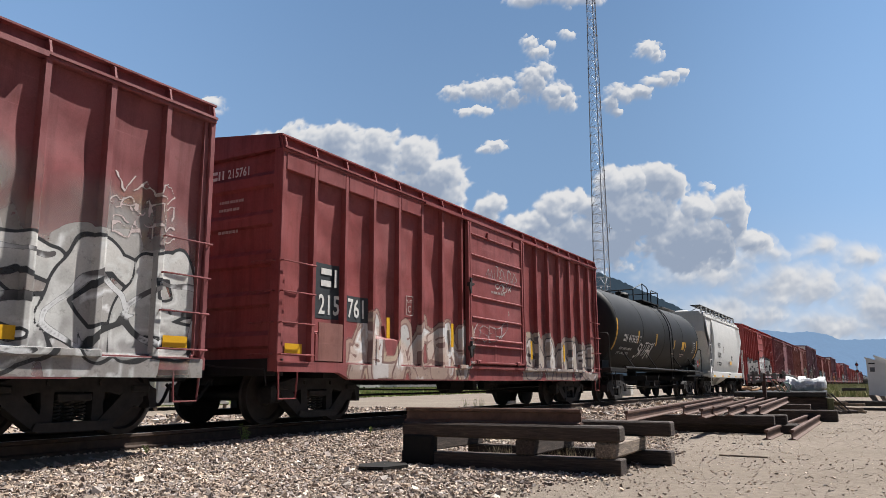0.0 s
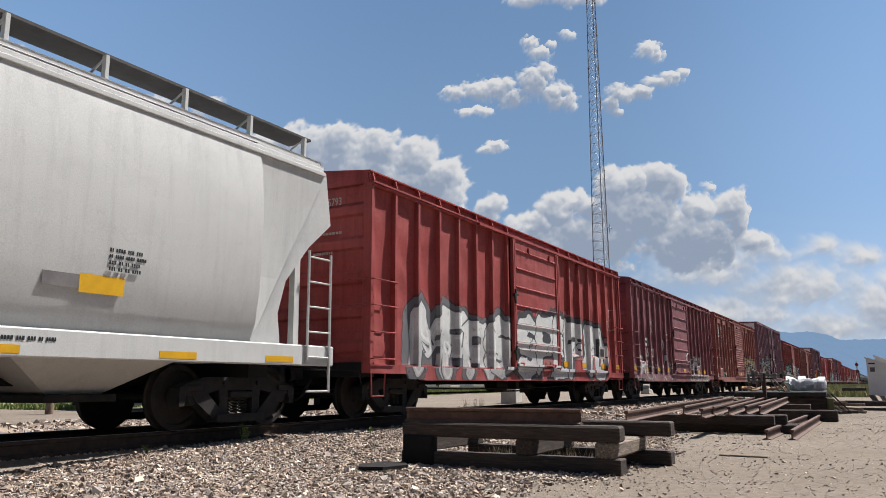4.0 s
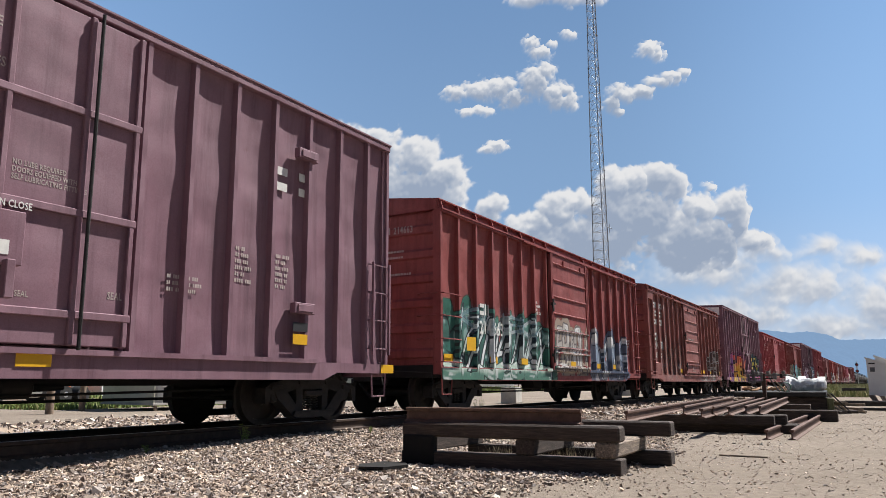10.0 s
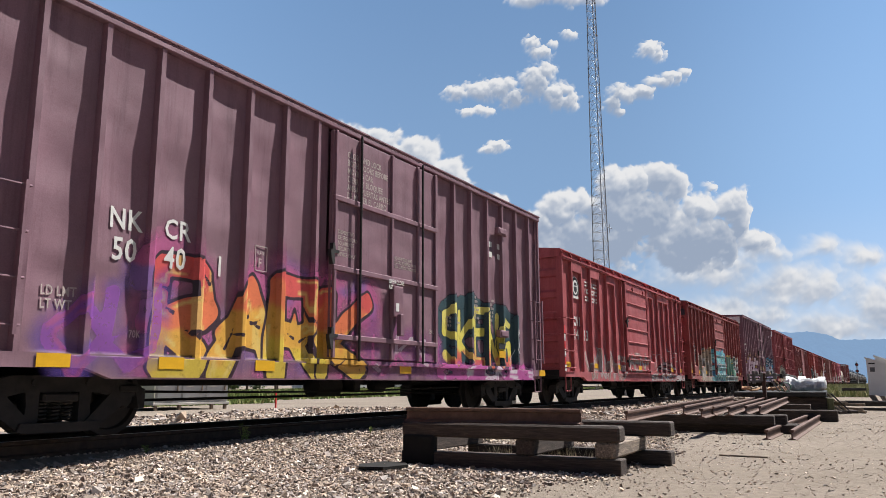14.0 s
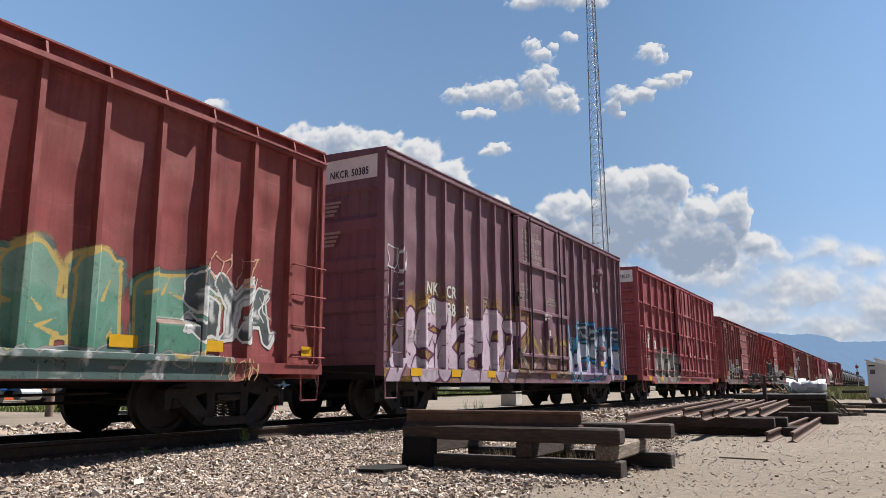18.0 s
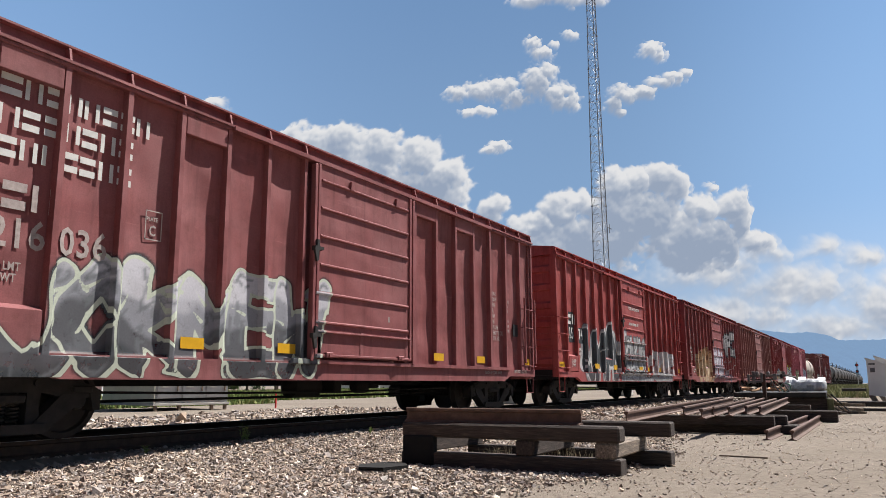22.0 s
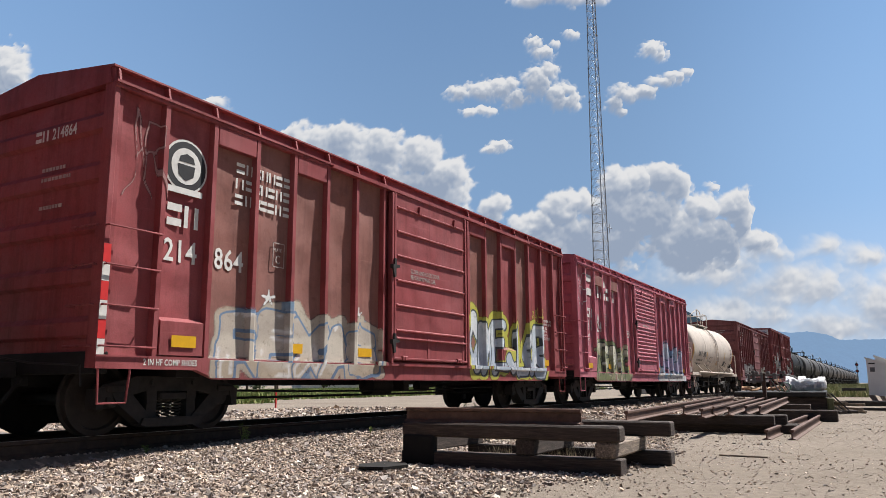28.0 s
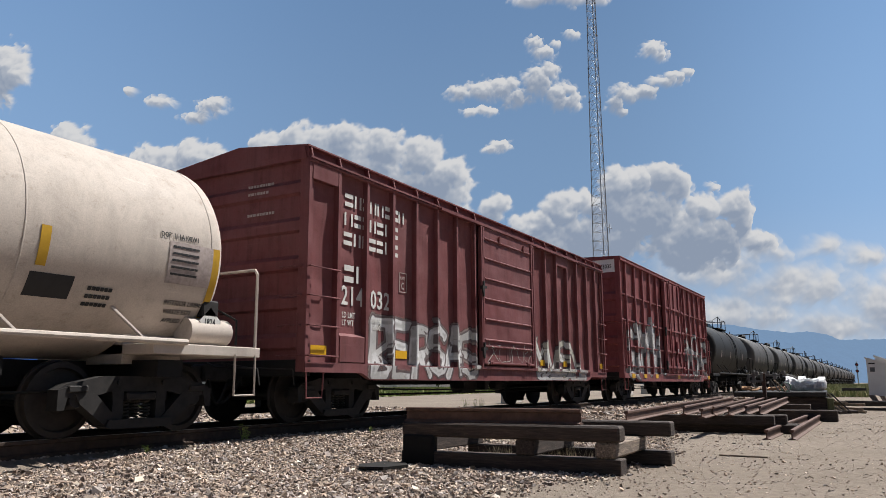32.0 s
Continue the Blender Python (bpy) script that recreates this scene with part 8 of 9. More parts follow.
cloud(sky_at([(480, 275, 55, 42), (540, 262, 65, 44), (605, 252, 60, 38), (680, 262, 52, 32), (745, 275, 42, 40), (790, 312, 42, 34), (600, 320, 170, 70), (730, 345, 105, 60), (480, 330, 80, 60), (870, 366, 34, 26)]), 10, soft=0.32, cell=1.6, fr=14, shade_gain=1.12)
cloud(sky_at([(985, 375, 36, 34), (1012, 357, 34, 26), (940, 401, 48, 26), (1048, 371, 30, 30), (1085, 334, 42, 36), (1120, 327, 34, 32), (1165, 321, 48, 30), (1196, 333, 30, 30), (1110, 384, 110, 56), (1240, 371, 40, 26), (1290, 367, 40, 30), (1302, 401, 24, 40), (1225, 434, 110, 50), (1050, 434, 110, 55), (940, 441, 100, 40), (1330, 433, 40, 22)]), 11, soft=0.32, cell=1.6, fr=14, shade_gain=1.12)
cloud(sky_at([(1350, 448, 80, 30), (1440, 446, 75, 26), (1525, 452, 60, 34), (1250, 480, 130, 50), (1400, 510, 170, 60), (1540, 540, 110, 70), (1280, 560, 200, 50), (1470, 580, 180, 40), (1620, 500, 120, 60)]), 12, soft=0.95, ragged=0.65, shade_gain=0.5, fr=20, label="hazy pale cloud bank over the mountains", dist=4600)
cloud(sky_at([(8, 115, 48, 46), (-30, 150, 60, 50)]), 13, soft=0.28, fr=11)
cloud(sky_at([(235, 162, 13, 8)]), 14, soft=0.75, fr=6, ragged=1.2, cell=0.9)
cloud(sky_at([(287, 180, 32, 15)]), 15, soft=0.7, fr=6, ragged=1.0, cell=0.9)
cloud(sky_at([(375, 190, 34, 20), (345, 210, 34, 12), (392, 184, 18, 16)]), 16, soft=0.65, fr=6, ragged=0.9, cell=0.9)
cloud(sky_at([(350, 278, 60, 30), (270, 290, 65, 34), (190, 290, 60, 26), (120, 250, 45, 40), (60, 280, 100, 50), (300, 330, 150, 40), (420, 320, 60, 40)]), 17, soft=0.28, fr=11)


def hills(name, label, rows, dist, mat, bumpy, seed, base=-40.0, step=3.0, depth=500.0):
    """A ridge seen far off: (across, up) rows of its crest in thousandths of the distance; slopes run down towards the eye."""
    R_ = np.array(rows, float)
    xs = np.arange(R_[0, 0], R_[-1, 0], step)
    crest = np.interp(xs, R_[:, 0], R_[:, 1]) + bumpy * (fbm(xs * 0.35, xs * 0 + seed, seed, 4) - 0.45) * 2
    k = dist / 1000
    top = []
    nl = 9
    V = []
    for j in range(nl):
        t = j / (nl - 1)
        for x, c in zip(xs, crest):
            p = np.array(EYE) + np.array(AX) * dist + np.array(RT) * x * k + np.array(UP) * c * k
            z = p[2]
            flat = np.array(AX) * np.array([1, 1, 0])
            q = p - flat * t * depth
            q[2] = z * (1 - t) + base * t + (bumpy * 6 * (fbm(np.array(x * 0.08), np.array(t * 4.0), seed + 3, 3) - 0.45) if 0 < t < 1 else 0)
            V.append(q)
    n = len(xs)
    idx = np.arange(n * nl).reshape(nl, n)
    Q = np.stack([idx[:-1, :-1], idx[1:, :-1], idx[1:, 1:], idx[:-1, 1:]], -1).reshape(-1, 4)
    me = big_mesh(name, np.array(V), Q)
    me.materials.append(mat)
    ob = new(name, me)
    return tagged(ob, label, "mountain", kind="structure")


# the haze of distance is painted on as a bluish emission over the slopes
def hill_mat(name, col, haze_glow, strength):
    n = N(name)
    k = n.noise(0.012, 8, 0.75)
    n.set(Base_Color=n.ramp(k, (0.35, tuple(q * 0.6 for q in col)), (0.65, tuple(q * 1.3 for q in col))), Roughness=1.0, Emission_Color=(*haze_glow, 1), Emission_Strength=strength)
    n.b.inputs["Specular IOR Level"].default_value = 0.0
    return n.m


def px(rows):
    return [((x - 784) / 1.34, (441 - y) / 1.34) for x, y in rows]


FOREST = hill_mat("forest_haze_glow", (0.016, 0.026, 0.020), (0.16, 0.24, 0.34), 0.15)
BLUE = hill_mat("blue_range_haze_glow", (0.04, 0.065, 0.09), (0.22, 0.34, 0.52), 0.55)
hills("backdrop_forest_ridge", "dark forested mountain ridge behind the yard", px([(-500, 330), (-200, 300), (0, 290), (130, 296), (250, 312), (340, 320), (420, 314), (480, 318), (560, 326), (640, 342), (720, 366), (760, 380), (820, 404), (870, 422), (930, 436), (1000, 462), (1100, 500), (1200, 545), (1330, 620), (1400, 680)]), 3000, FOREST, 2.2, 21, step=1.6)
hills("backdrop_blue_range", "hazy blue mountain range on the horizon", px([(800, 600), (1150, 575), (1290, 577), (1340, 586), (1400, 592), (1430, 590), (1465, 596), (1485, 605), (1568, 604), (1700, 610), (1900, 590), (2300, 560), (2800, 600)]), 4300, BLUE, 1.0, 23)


# unseen wooded hills, added to block low sky light from the car ends
def unseen_hills():
    a = np.radians(np.arange(72, 346, 1.0))
    V = []
    for j, (d, f) in enumerate(((2300, 0.0), (2500, 0.55), (2700, 1.0), (3000, 0.8))):
        hgt = 620 + 260 * (fbm(a * 6, a * 0 + 2, 77, 4) - 0.45)
        V += [(d * math.cos(q), d * math.sin(q), -20 + f * float(z)) for q, z in zip(a, hgt)]
    n = len(a)
    idx = np.arange(4 * n).reshape(4, n)
    me = big_mesh("backdrop_unseen_hills", np.array(V), np.stack([idx[:-1, :-1], idx[1:, :-1], idx[1:, 1:], idx[:-1, 1:]], -1).reshape(-1, 4))
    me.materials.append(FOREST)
    tagged(new("backdrop_unseen_hills", me), "unseen added hills that block the low sky", "mountain", kind="structure")


unseen_hills()

# ---------------------------------------------------------------- beyond the track
M["silver"] = plain("brushed_cabinet", (0.42, 0.43, 0.44), 0.35, 0.7, 0.15, 2)
M["beige"] = plain("beige_cabinet", (0.47, 0.46, 0.38), 0.55, 0.0, 0.1, 2)
M["concrete"] = plain("pale_concrete", (0.42, 0.40, 0.37), 0.85, 0.0, 0.2, 2)
M["housewhite"] = plain("white_siding", (0.70, 0.70, 0.68), 0.6, 0.0, 0.1, 1)
M["houseroof"] = plain("grey_roofing", (0.13, 0.13, 0.14), 0.8, 0.0, 0.2, 1)
M["glass"] = plain("dark_window_glass", (0.02, 0.025, 0.03), 0.1, 0.0, 0.1, 1)
M["tyre"] = plain("tyre_rubber", (0.02, 0.02, 0.02), 0.8)
M["orange"] = plain("orange_container", (0.50, 0.10, 0.03), 0.6, 0, 0.2, 2)
M["pole"] = plain("grey_wooden_pole", (0.20, 0.15, 0.11), 0.85, 0, 0.35, 6)

cab = thing("power_cabinet", "silver and beige steel electrical cabinet on short legs", "cabinet", at=(21.9, 27.4, 0.0))
ang = math.atan2(24.9 - 25.6, 24.6 - 21.3)
cab.location = (21.25, 25.6, 0.0)
cab.rotation_euler = (0, 0, ang)
part("cabinet_body", G().box(0, 3.35, 0, 1.2, 0.32, 2.9, 0.02), M["silver"], cab)
part("cabinet_annex", G().box(-0.06, 0.0, 0.0, 4.6, 0.32, 2.9, 0.01).box(0, 2.2, 1.21, 4.6, 0.32, 2.9, 0.01), M["beige"], cab, "plain beige annex")
part("skid_frame", G().box(-0.1, 3.4, -0.05, 4.65, 0.22, 0.315, 0.01), M["concrete"], cab)
for x in (0.05, 1.1, 2.6, 3.25):
    part("leg", shared(("cab_leg",), lambda: G().box(-0.05, 0.05, -0.02, 0.12, 0.0, 0.22)), M["pole"], cab, at=(x, 0, 0))
for x in (0.08, 1.2, 2.3):
    dd = part("cabinet_door", shared(("cab_door",), lambda: G().box(0, 1.0, -0.025, -0.002, 0.42, 2.8, 0.008)), M["silver"], cab, at=(x, 0, 0))
    part("louvre", shared(("cab_louvre",), lambda: G().box(0.15, 0.5, -0.035, -0.02, 0.95, 1.0).box(0.15, 0.5, -0.035, -0.02, 1.05, 1.1).box(0.15, 0.5, -0.035, -0.02, 1.15, 1.2)), M["concrete"], dd)
    part("handle", shared(("cab_handle",), lambda: G().box(0.85, 0.9, -0.06, -0.02, 0.8, 1.05, 0.01)), M["pole"], dd)
for x, y, h, r in ((17.4, 26.6, 8.0, 0.15), (20.4, 29.0, 2.6, 0.13)):
    solid("utility_pole", G().cyl((0, 0, -0.1), (0, 0, h), r, 12, r * 0.85), M["pole"], "weathered grey wooden pole standing in the yard", "pole", "wooden poles", at=(x, y, 0))
solid("marker_stake", G().box(-0.03, 0.03, -0.03, 0.03, 0, 0.7, 0.005), M["red"], "small red survey stake in the gravel", "stake", at=(26.6, 24.0, 0))
for x, y, w in ((37.3, 17.2, 1.6), (66, 19.4, 3.0), (76, 20.5, 2.5)):
    solid("concrete_block", G().box(-w / 2, w / 2, -0.4, 0.4, 0, 0.85, 0.04), M["concrete"], "pale concrete block beside the track", "concrete block", "concrete blocks", at=(x, y, 0), rz=12)


def far_truck(x, y, rz):
    tr = thing("semi_truck", "blue highway tractor unit parked beyond the track", "truck", at=(x, y, 0), rz=rz)
    part("cab", G().box(0, 2.2, -1.25, 1.25, 0.9, 3.6, 0.12), M["blue"], tr)
    part("hood", G().box(-1.6, 0.02, -1.1, 1.1, 0.8, 2.1, 0.15), M["blue"], tr)
    part("chassis", G().box(-1.5, 6.0, -0.5, 0.5, 0.6, 0.95), M["black"], tr)
    part("fuel_tank", G().cyl((0.6, -1.1, 0.7), (2.0, -1.1, 0.7), 0.33, 14), M["silver"], tr)
    for wx in (-0.9, 3.9, 5.3):
        for s in (-1, 1):
            wl = part("wheel", shared(("truck_wheel",), lambda: G().lathe([(-0.28, 0.3), (-0.28, 0.5), (-0.2, 0.52), (0.2, 0.52), (0.28, 0.5), (0.28, 0.3)], "y", 18)), M["tyre"], tr, at=(wx, s * 1.0, 0.52))
            part("rim", shared(("truck_rim",), lambda: G().lathe([(-0.29, 0.06), (-0.27, 0.29), (0.27, 0.29), (0.29, 0.06)], "y", 14)), M["silver"], wl)


far_truck(24.4, 42.5, 12)
solid("shipping_container", G().box(0, 6.0, -1.2, 1.2, 0.15, 2.75, 0.03), M["orange"], "orange steel shipping container beyond the yard", "container", at=(34.5, 60, 0), rz=5)
solid("shipping_container", G().box(0, 8.0, -1.2, 1.2, 0.15, 2.9, 0.03), M["housewhite"], "white steel container beyond the yard", "container", at=(43, 60, 0), rz=5)


def far_house(x, y, w, h, rz):
    ho = thing("house", "small white house with a grey roof far behind the track", "house", "far houses", at=(x, y, 0), rz=rz)
    part("wall", G().box(0, w, 0, 7, 0, h), M["housewhite"], ho)
    part("roof", G().ext([(-0.5, h), (3.5, h + 2.2), (7.5, h)], "x", -0.5, w + 0.5), M["houseroof"], ho)
    for k in range(3):
        part("window", shared(("house_win",), lambda: G().box(0, 1.3, -0.06, -0.01, 1.0, 2.2)), M["glass"], ho, at=(1.2 + k * w / 3, 0, 0))


for a in ((112, 95, 13, 3.0, -35), (150, 112, 16, 3.4, -30), (190, 120, 14, 3.2, -28), (95, 120, 14, 3.2, -40), (215, 112, 18, 3.6, -20)):
    far_house(*a)


def far_car(x, y, rz, mat):
    c = thing("parked_car", "pale parked car far behind the track", "car", "far parked cars", at=(x, y, 0), rz=rz)
    part("body", G().ext([(-2.2, 0.35), (2.2, 0.35), (2.25, 0.8), (1.4, 0.95), (0.8, 1.55), (-1.9, 1.6), (-2.25, 0.95)], "y", -0.9, 0.9), mat, c)
    part("windows", G().ext([(-1.7, 1.0), (1.2, 1.0), (0.75, 1.48), (-1.7, 1.5)], "y", -0.91, 0.91), M["glass"], c)
    for wx in (-1.4, 1.4):
        for s in (-1, 1):
            part("wheel", shared(("car_wheel",), lambda: G().lathe([(-0.1, 0.05), (-0.1, 0.33), (0.1, 0.33), (0.1, 0.05)], "y", 14)), M["tyre"], c, at=(wx, s * 0.85, 0.33))


far_car(118, 84, -20, M["housewhite"])
far_car(130, 88, -15, M["silver"])


# grass verge, weeds and trees
_pg = N("pale_grass_blades")
_pg.set(Base_Color=_pg.ramp(_pg.island(), (0.0, (0.14, 0.17, 0.07)), (0.5, (0.26, 0.27, 0.12)), (1.0, (0.42, 0.38, 0.22))), Roughness=0.9)
M["palegrass"] = _pg.m
def blades(name, label, count, xr, yr, h, seed, mat, keep=None, wide=0.02):
    r = np.random.RandomState(seed)
    x, y = r.uniform(*xr, count), r.uniform(*yr, count)
    m = np.ones(count, bool) if keep is None else keep(x, y, r.rand(count))
    x, y = x[m], y[m]
    c = len(x)
    a = r.uniform(0, 6.28, c)
    hh = h * r.uniform(0.5, 1.3, c)
    lx, ly = r.normal(0, 0.35, c) * hh, r.normal(0, 0.35, c) * hh
    z = ground_z(x, y)
    w = wide * r.uniform(0.6, 1.4, c)
    P = np.stack([np.stack([x - w * np.cos(a), y - w * np.sin(a), z], -1), np.stack([x + w * np.cos(a), y + w * np.sin(a), z], -1), np.stack([x + lx, y + ly, z + hh], -1)], 1).reshape(-1, 3)
    me = big_mesh(name, P, np.arange(c * 3).reshape(-1, 3), 3)
    me.materials.append(mat)
    return tagged(new(name, me), label, "grass", kind="stuff")


blades("grass", "green grass verge behind the gravel road", 60000, (40, 150), (36, 100), 0.5, 3, M["grass"], lambda x, y, r: (y > 30 + 0.12 * x) & (y < 52 + 0.35 * x), wide=0.10)
blades("grass", "green grass patches by the cabinet", 9000, (20, 34), (30.5, 37), 0.28, 4, M["grass"], wide=0.05)
blades("grass", "tall yellow green grass beside the yard", 22000, (60, 150), (1.0, 6.8), 0.7, 5, M["palegrass"], wide=0.05)
blades("dry_grass", "dry straw tufts inside the timber stack", 260, (8.7, 9.6), (3.0, 4.6), 0.22, 6, M["straw"] if "straw" in M else M["grass"], wide=0.005)


def weed(x, y, h, seed):
    r = random.Random(seed)
    g = G()
    z = float(ground_z(np.array(x), np.array(y)))
    for k in range(7):
        a, b = r.uniform(0, 6.28), r.uniform(0.05, 0.3) * h
        tip = (b * math.cos(a), b * math.sin(a), h * r.uniform(0.6, 1))
        g.cyl((0, 0, 0), tip, 0.004, 4, 0.002)
        for q in range(4):
            t = 0.3 + 0.18 * q
            c = r.uniform(0, 6.28)
            p = Vector(tip) * t
            e = p + Vector((0.05 * math.cos(c), 0.05 * math.sin(c), 0.02))
            g.add([p, p + Vector((0, 0, 0.012)), e], [(0, 1, 2)])
    solid("weed", g, M["grass"], "small green weed growing beside the rail", "weed", "weeds by the rail", at=(x, y, z))


for k, (x, y, h) in enumerate(((8.55, 8.35, 0.30), (8.6, 8.3, 0.18), (6.8, 8.3, 0.12), (11.2, 7.9, 0.15), (20.4, 10.9, 0.5), (21.0, 10.9, 0.45), (21.5, 11.0, 0.55))):
    weed(x, y, h, k)


def leaf_mat():
    n = N("tree_leaves")
    n.set(Base_Color=n.ramp(n.island(), (0.0, (0.03, 0.055, 0.015)), (1.0, (0.09, 0.13, 0.035))), Roughness=0.7)
    return n.m


M["leaf"] = leaf_mat()
M["bark"] = plain("bark", (0.09, 0.065, 0.05), 0.9, 0, 0.3, 4)


def tree(x, y, h, seed):
    r = np.random.RandomState(seed)
    t = thing("tree", "green leafy tree far behind the yard", "tree", "far trees", at=(x, y, 0))
    g = G().cyl((0, 0, -0.1), (0, 0, h * 0.5), 0.16, 8, 0.09)
    for k in range(6):
        a = k * 1.05 + r.rand()
        g.cyl((0, 0, h * (0.25 + 0.05 * k)), (h * 0.25 * math.cos(a), h * 0.25 * math.sin(a), h * (0.5 + 0.07 * k)), 0.06, 5, 0.02)
    part("trunk", g, M["bark"], t)
    n = 2600
    c = r.normal(0, 1, (14, 3)) * np.array([0.2, 0.2, 0.17]) * h + np.array([0, 0, 0.62 * h])
    p = c[r.randint(0, 14, n)] + r.normal(0, 1, (n, 3)) * h * 0.075
    p[:, 2] = np.maximum(p[:, 2], h * 0.12)
    d = r.normal(0, 1, (n, 3))
    e = r.normal(0, 1, (n, 3))
    s = 0.022 * h
    P = np.stack([p + d * s, p - d * s * 0.5 + e * s * 0.8, p - d * s * 0.5 - e * s * 0.8], 1).reshape(-1, 3)
    me = big_mesh("crown", P, np.arange(n * 3).reshape(-1, 3), 3)
    part("crown", me, M["leaf"], t)


for k, (x, y, h) in enumerate(((60, 62, 6.5), (66, 64, 7.5), (73, 66, 6.0), (80, 72, 8), (105, 84, 7), (140, 100, 9), (165, 96, 8), (40, 74, 7), (52, 78, 9), (30, 62, 6), (200, 90, 9), (240, 80, 10), (300, 40, 9), (330, 20, 8), (260, 60, 9))):
    tree(x, y, h, k)


# ---------------------------------------------------------------- yard end: sheds, signal, track gear
M["shedwhite"] = plain("white_metal_siding", (0.66, 0.67, 0.68), 0.5, 0.0, 0.08, 1.5)
for bx, by, k in ((40.0, 0.62, 1.0), (45.5, 0.30, 1.12)):
    shed = thing("equipment_box", "white steel equipment box with a sloping lid on skids", "equipment box", "white equipment boxes", at=(bx, by, 0.0))
    part("box_wall", G().ext([(0.0, 0.46), (0.0, 2.08 * k), (-2.2, 1.32 * k), (-2.2, 0.20)], "x", 0, 2.6), M["shedwhite"], shed)
    part("box_lid", G().ext([(0.05, 2.095 * k), (0.05, 2.15 * k), (-2.25, 1.375 * k), (-2.25, 1.32 * k)], "x", -0.06, 2.66), M["shedwhite"], shed)
    part("vent", G().box(-0.02, -0.003, -0.32, -0.12, 1.48, 1.68, 0.004), M["houseroof"], shed)
    part("name_plate", G().box(-0.02, -0.003, -0.34, -0.08, 1.82, 1.88), M["ink"], shed)
    part("seam", G().box(-0.012, -0.002, -1.02, -1.0, 0.40, 1.72), M["silver"], shed)
    for y in (-0.30, -1.8):
        part("skid", G().ext([(y - 0.10, 0.0), (y + 0.10, 0.0), (y + 0.32, 0.44 + 0.118 * (y + 0.32)), (y + 0.10, 0.44 + 0.118 * (y + 0.1))], "x", -0.5, 2.4), M["tie_pale"], shed)
sg = thing("signal_mast", "slim railway signal mast with round targets", "signal", at=(123, 3.1, 0))
part("mast", G().cyl((0, 0, 0), (0, 0, 3.9), 0.07, 10), M["silver"], sg)
for z in (2.6, 3.5):
    hd = part("signal_head", shared(("sig_head",), lambda: G().lathe([(-0.02, 0.20), (0.02, 0.22), (0.03, 0.02)], "x", 18)), M["ink"], sg, at=(-0.15, 0, z))
    part("lens", shared(("sig_lens",), lambda: G().lathe([(-0.03, 0.10), (-0.05, 0.02)], "x", 10)), M["red"], hd)

M["film"] = plain("white_plastic_wrap", (0.80, 0.80, 0.81), 0.45, 0, 0.08, 5, 0.8, 0.05)
M["oily"] = plain("oily_machine_steel", (0.028, 0.026, 0.025), 0.6, 0.2, 0.5, 4)
M["strap"] = plain("tan_strap", (0.40, 0.22, 0.11), 0.6, 0, 0.2, 4)
M["machine"] = plain("grey_machine_steel", (0.16, 0.155, 0.15), 0.55, 0.4, 0.5, 5)
M["jackrust"] = plain("brown_rusty_steel", (0.075, 0.045, 0.035), 0.8, 0.1, 0.4, 6)
M["greenbox"] = plain("mossy_block", (0.12, 0.12, 0.06), 0.85, 0, 0.3, 3)
for x, y, L, a in ((29.0, 4.6, 4.5, 3), (29.2, 4.0, 5.0, 2), (29.4, 3.4, 5.0, 4), (33.5, 4.3, 5.0, 1), (34.0, 3.6, 5.0, 3), (30.5, 5.2, 5.0, 2)):
    timber("dark wooden tie under track gear", x, y, 0.0, 2.7, rz=90 + a, seed=int(x * 7) % 3, h=0.32)
timber("mossy square timber block holding the platform", 29.0, 2.3, 0.0, 1.5, w=0.5, h=0.52, rz=90, seed=2)
solid("timber_block", G().box(-0.25, 0.25, -0.10, 0.10, 0.0, 0.5, 0.03), M["greenbox"], "mossy green block end under the platform", "block", at=(28.85, 1.62, 0.0), rz=8)
timber("mossy square timber block holding the platform", 33.0, 3.5, 0.0, 2.4, w=0.5, h=0.52, rz=90, seed=1)
solid("steel_platform", G().box(0, 7.5, 0, 2.9, 0.53, 0.70, 0.02), M["oily"], "flat oily black steel platform on timber blocks", "platform", at=(28.6, 1.7, 0), rz=3)
roll = thing("wrapped_bundle", "long bundle wrapped in white plastic film", "bundle", at=(29.8, 2.38, 0.72), rz=93)
rw = random.Random(8)
g = G()
nb = 16
ring = [[(1 + 0.22 * (rw.random() - 0.5)) * (1.15 if abs(math.cos(2 * math.pi * i / nb)) > 0.7 else 0.95) for i in range(nb)] for _ in range(18)]
vs = []
for k in range(18):
    q = 0.25 * (0.55 if k in (0, 17) else 0.92 if k in (1, 16) else 1.0)
    for i in range(nb):
        t = 2 * math.pi * i / nb
        vs.append((-0.66 + k * 0.078 + 0.02 * rw.random(), 1.25 * q * ring[k][i] * math.cos(t), max(0.0, 0.22 + 0.92 * q * ring[k][i] * math.sin(t))))
fs = [(k * nb + i, k * nb + (i + 1) % nb, (k + 1) * nb + (i + 1) % nb, (k + 1) * nb + i) for k in range(17) for i in range(nb)] + [tuple(range(nb))[::-1], tuple(range(17 * nb, 18 * nb))]
part("wrap", g.add(vs, fs), M["film"], roll)
for k, (x, w) in enumerate(((-0.52, 0.20), (0.1, 0.24), (0.5, 0.18))):
    part("wrap_fold", G().ext([(-w, 0.40), (-0.3 * w, 0.49 + 0.02 * k), (0.4 * w, 0.47), (w, 0.39)], "x", x - 0.11, x + 0.13), M["film"], roll)
jack = thing("track_jack_frame", "black steel lifting frame of track gear", "machine frame", at=(27.4, 3.45, 0.0))
part("upright", G().box(-0.06, 0.06, -0.06, 0.06, 0, 1.32, 0.01), M["jackrust"], jack)
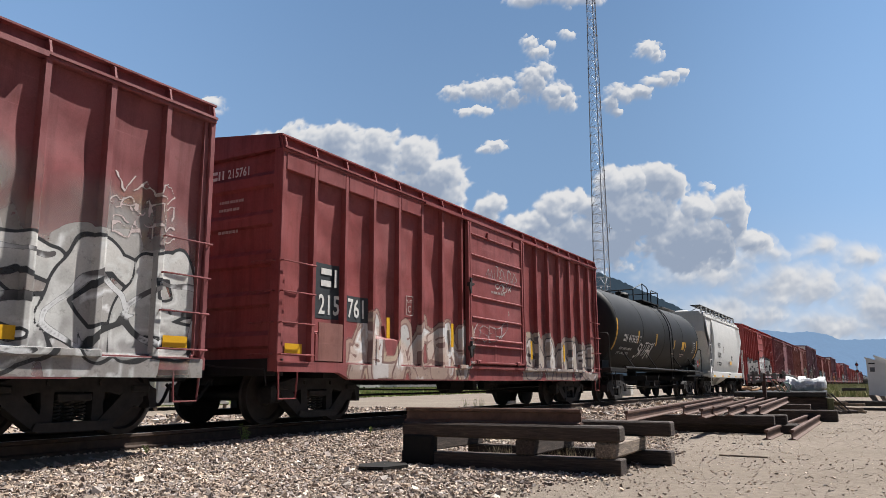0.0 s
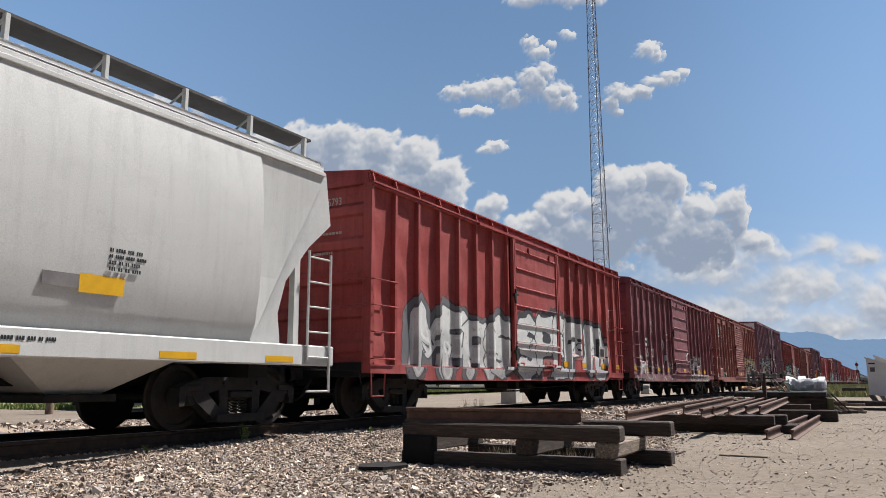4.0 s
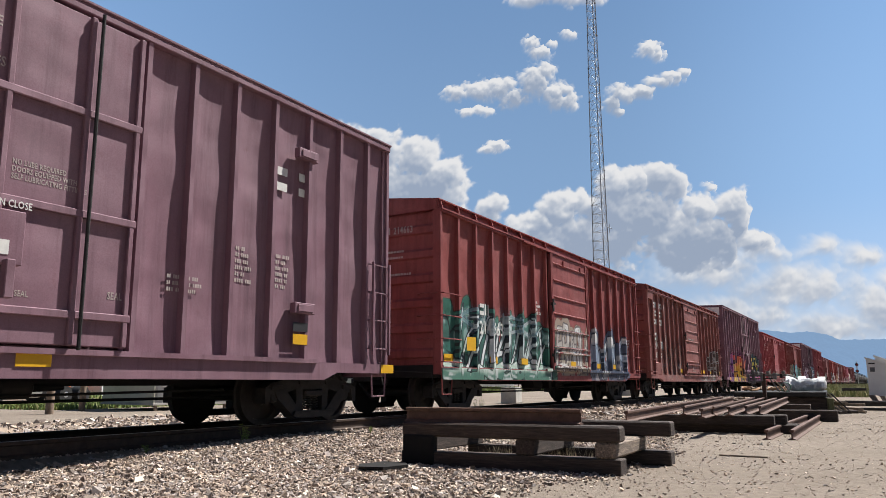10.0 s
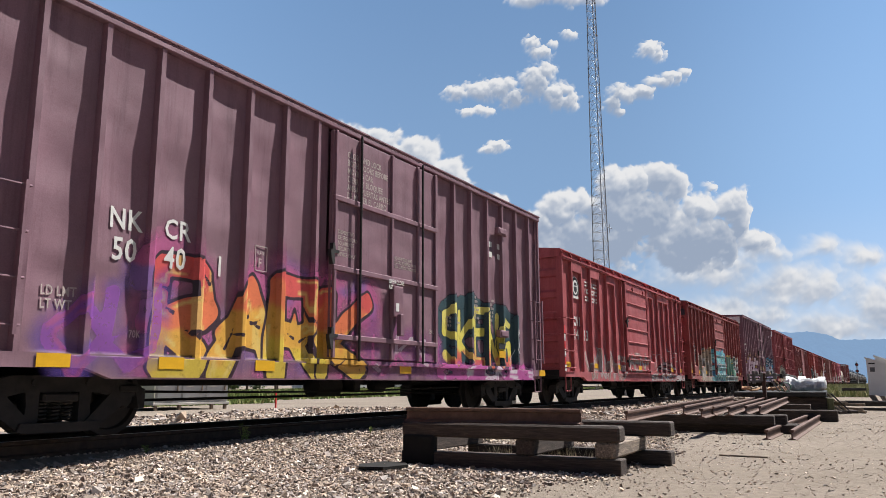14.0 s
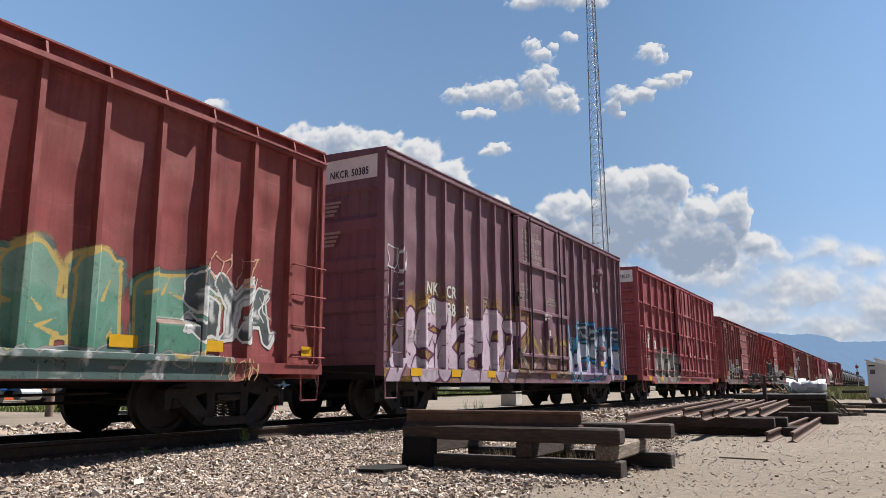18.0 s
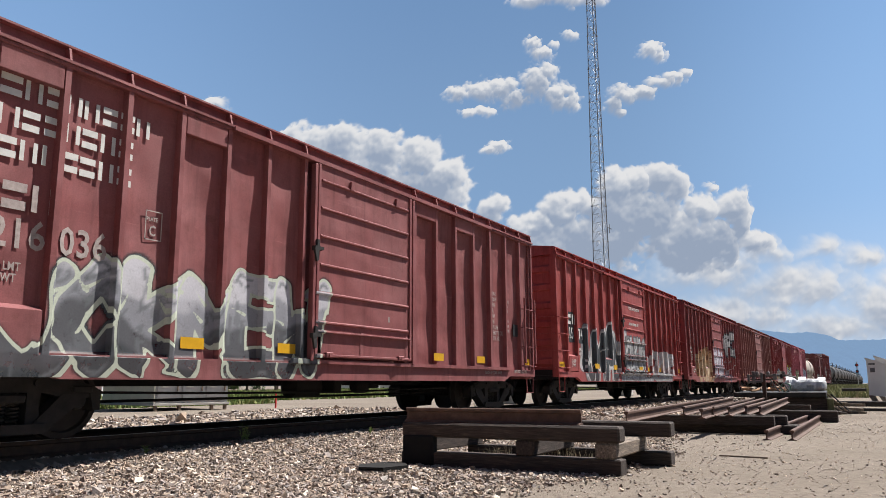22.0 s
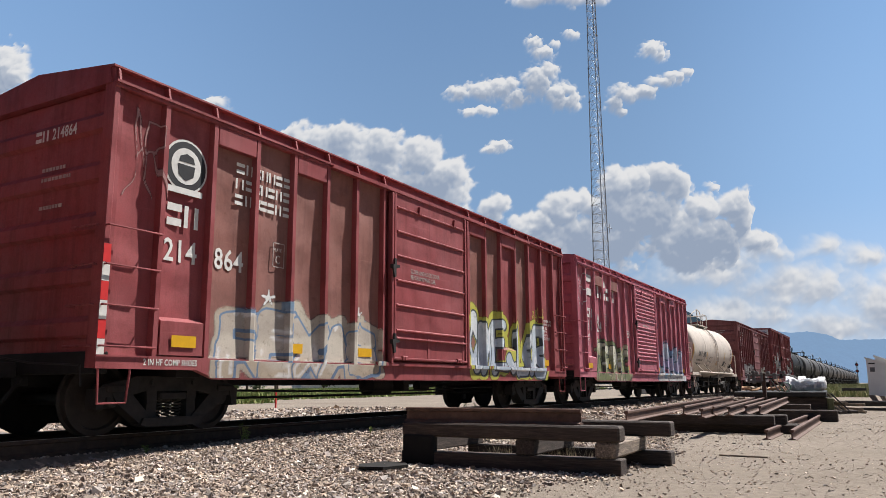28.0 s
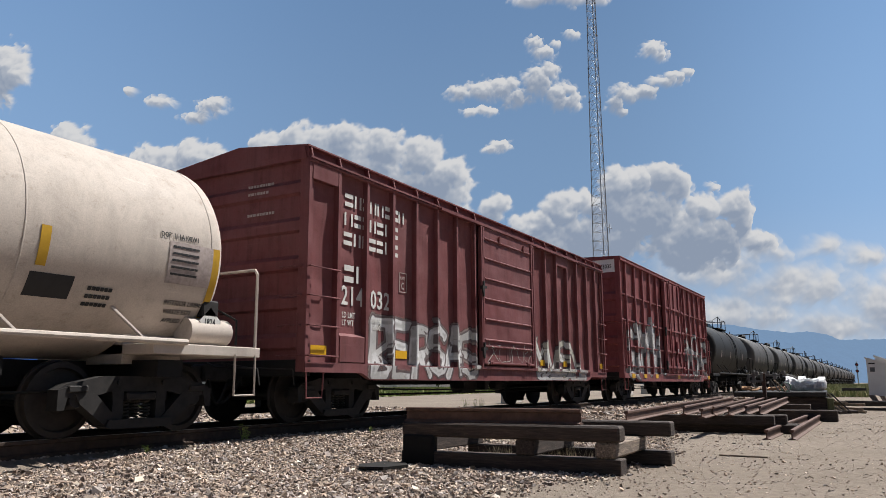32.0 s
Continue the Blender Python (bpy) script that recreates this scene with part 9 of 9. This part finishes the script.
part("crossbeam", G().box(-0.05, 0.05, -0.72, 0.42, 1.22, 1.29, 0.012), M["machine"], jack)
part("crossbeam", G().box(-0.05, 0.05, -0.05, 0.50, 1.02, 1.09, 0.012), M["machine"], jack)
part("crossbeam", G().box(-0.05, 0.05, -0.30, 0.46, 1.12, 1.16, 0.008), M["oily"], jack)
part("arm", G().tube([(0, -0.72, 1.26), (0, -0.95, 1.20), (0.05, -1.02, 1.12)], 0.03, 6), M["machine"], jack)
for y, z, w, h in ((0.30, 0.98, 0.05, 0.42), (0.46, 1.0, 0.035, 0.30), (0.05, 1.05, 0.04, 0.30), (-0.35, 1.12, 0.06, 0.20), (-0.55, 1.16, 0.04, 0.14)):
    part("bracket", G().box(-0.07, 0.07, y - w, y + w, z, z + h, 0.01), M["machine"] if y > -0.4 else M["oily"], jack)
for y in (0.2, -0.15, -0.62):
    part("roller", G().lathe([(-0.09, 0.02), (-0.08, 0.055), (0.08, 0.055), (0.09, 0.02)], "x", 12, (0, y, 1.34)), M["machine"], jack)
for k, (a, b) in enumerate((((0.1, -0.45, 0.72), (0.05, -0.2, 1.12)), ((0.2, -0.62, 0.72), (0.1, -0.30, 1.10)), ((0.15, -0.75, 0.72), (0.12, -0.55, 1.05)))):
    part("brace_rod", G().cyl(a, b, 0.022, 6), M["pole"] if k % 2 else M["machine"], jack)
hose = solid("hose_coil", G().tube([(0.03 * math.sin(3 * t), 0.16 * math.cos(t), 0.16 + 0.15 * math.sin(t)) for t in [i * 0.5 for i in range(14)]], 0.022, 6), plain("faded_green_hose", (0.12, 0.22, 0.17), 0.6), "coil of faded green hose on the platform", "hose", at=(28.9, 2.95, 0.70))
for k in range(7):
    r_ = random.Random(k)
    solid("strap_coil", G().tube([(0.35 * math.cos(t) * (1 + 0.2 * r_.random()), 0.28 * math.sin(t), 0.08 + 0.12 * r_.random()) for t in [i * 0.7 for i in range(9)]], 0.045, 5), M["strap"] if k % 3 else M["pole"], "loose tan strap coil on the platform", "strap", "straps on the platform", at=(29.0 + 0.7 * r_.random() * 3, 3.0 + 1.3 * r_.random(), 0.66))
for k in range(6):
    r_ = random.Random(k + 50)
    solid("scrap_beam", G().box(-1.3, 1.3, -0.06, 0.06, 0, 0.1, 0.01), M["pole"] if k % 2 else M["oily"], "old board leaning on the scrap pile", "board", "boards on the scrap pile", at=(29.5 + r_.random() * 4, 1.0 + r_.random() * 0.9, 0.02 + 0.05 * k), rz=20 + 90 * r_.random())
for k in range(5):
    solid("leaning_rod", G().cyl((0, 0, 0.0), (0.1 * k - 0.2, 0.55 + 0.05 * k, 0.62), 0.025, 6), M["pole"] if k % 2 else M["oily"], "thin bar leaning against the platform", "bar", "bars leaning on the platform", at=(29.0 + 0.12 * k, 1.02 + 0.08 * k, 0.02))
for k in range(26):
    r_ = random.Random(k + 90)
    solid("scrap_stick", G().box(-0.12 - 0.3 * r_.random(), 0.12 + 0.3 * r_.random(), -0.03, 0.03, 0, 0.05 + 0.06 * r_.random(), 0.008), M["tie"] if k % 3 else M["pole"], "dark splintered wood scrap on the dirt", "scrap wood", "scrap beside the platform", at=(28.0 + 3.2 * r_.random(), 0.85 + 0.95 * r_.random(), 0.0), rz=180 * r_.random())
solid("steel_beam", G().box(0, 0.75, -0.08, 0.08, 0.0, 0.10, 0.01), M["oily"], "black beam jutting from the scrap pile", "beam", at=(30.5, 1.3, 0.72), rz=-82)
solid("timber_sleeper_end", G().box(-0.9, 0.9, -0.14, 0.14, 0, 0.22, 0.02), M["tie"], "dark timber lying by the white shed", "timber", at=(38.5, 0.75, 0.0), rz=60)
solid("dropped_pipe", G().cyl((-0.3, 0, 0.01), (0.35, 0.02, 0.01), 0.012, 6), M["pole"], "thin brown stick on the packed dirt", "stick", at=(11.4, 1.75, 0.0), rz=80)


# ---------------------------------------------------------------- everything that moves
def motions():
    for car, S in CARS:
        walk(car, [(float(t), pose(S + along(t), YC, RZ)) for t in range(0, 33, 2)])
    for c in CLOUDS:
        walk(c, [(t, Matrix.Translation(RT * (t - 16) * 0.72)) for t in (0.0, 8.0, 16.0, 24.0, 32.0)])
    # wheels: one turning for each axle position, taken over by the axles that stand alike
    first = {}
    for k, ws in AXLES:
        if k not in first:
            x = ws.location.x
            walk(ws, [(f / 30, pose(x, 0, WR, 0, math.degrees((along(f / 30) - along(0)) / WR), 0)) for f in range(0, 961)])
            first[k] = ws.animation_data
        else:
            ws.rotation_mode = "QUATERNION"
            ws.animation_data_create()
            ws.animation_data.action = first[k].action
            ws.animation_data.action_slot = first[k].action_slot


motions()
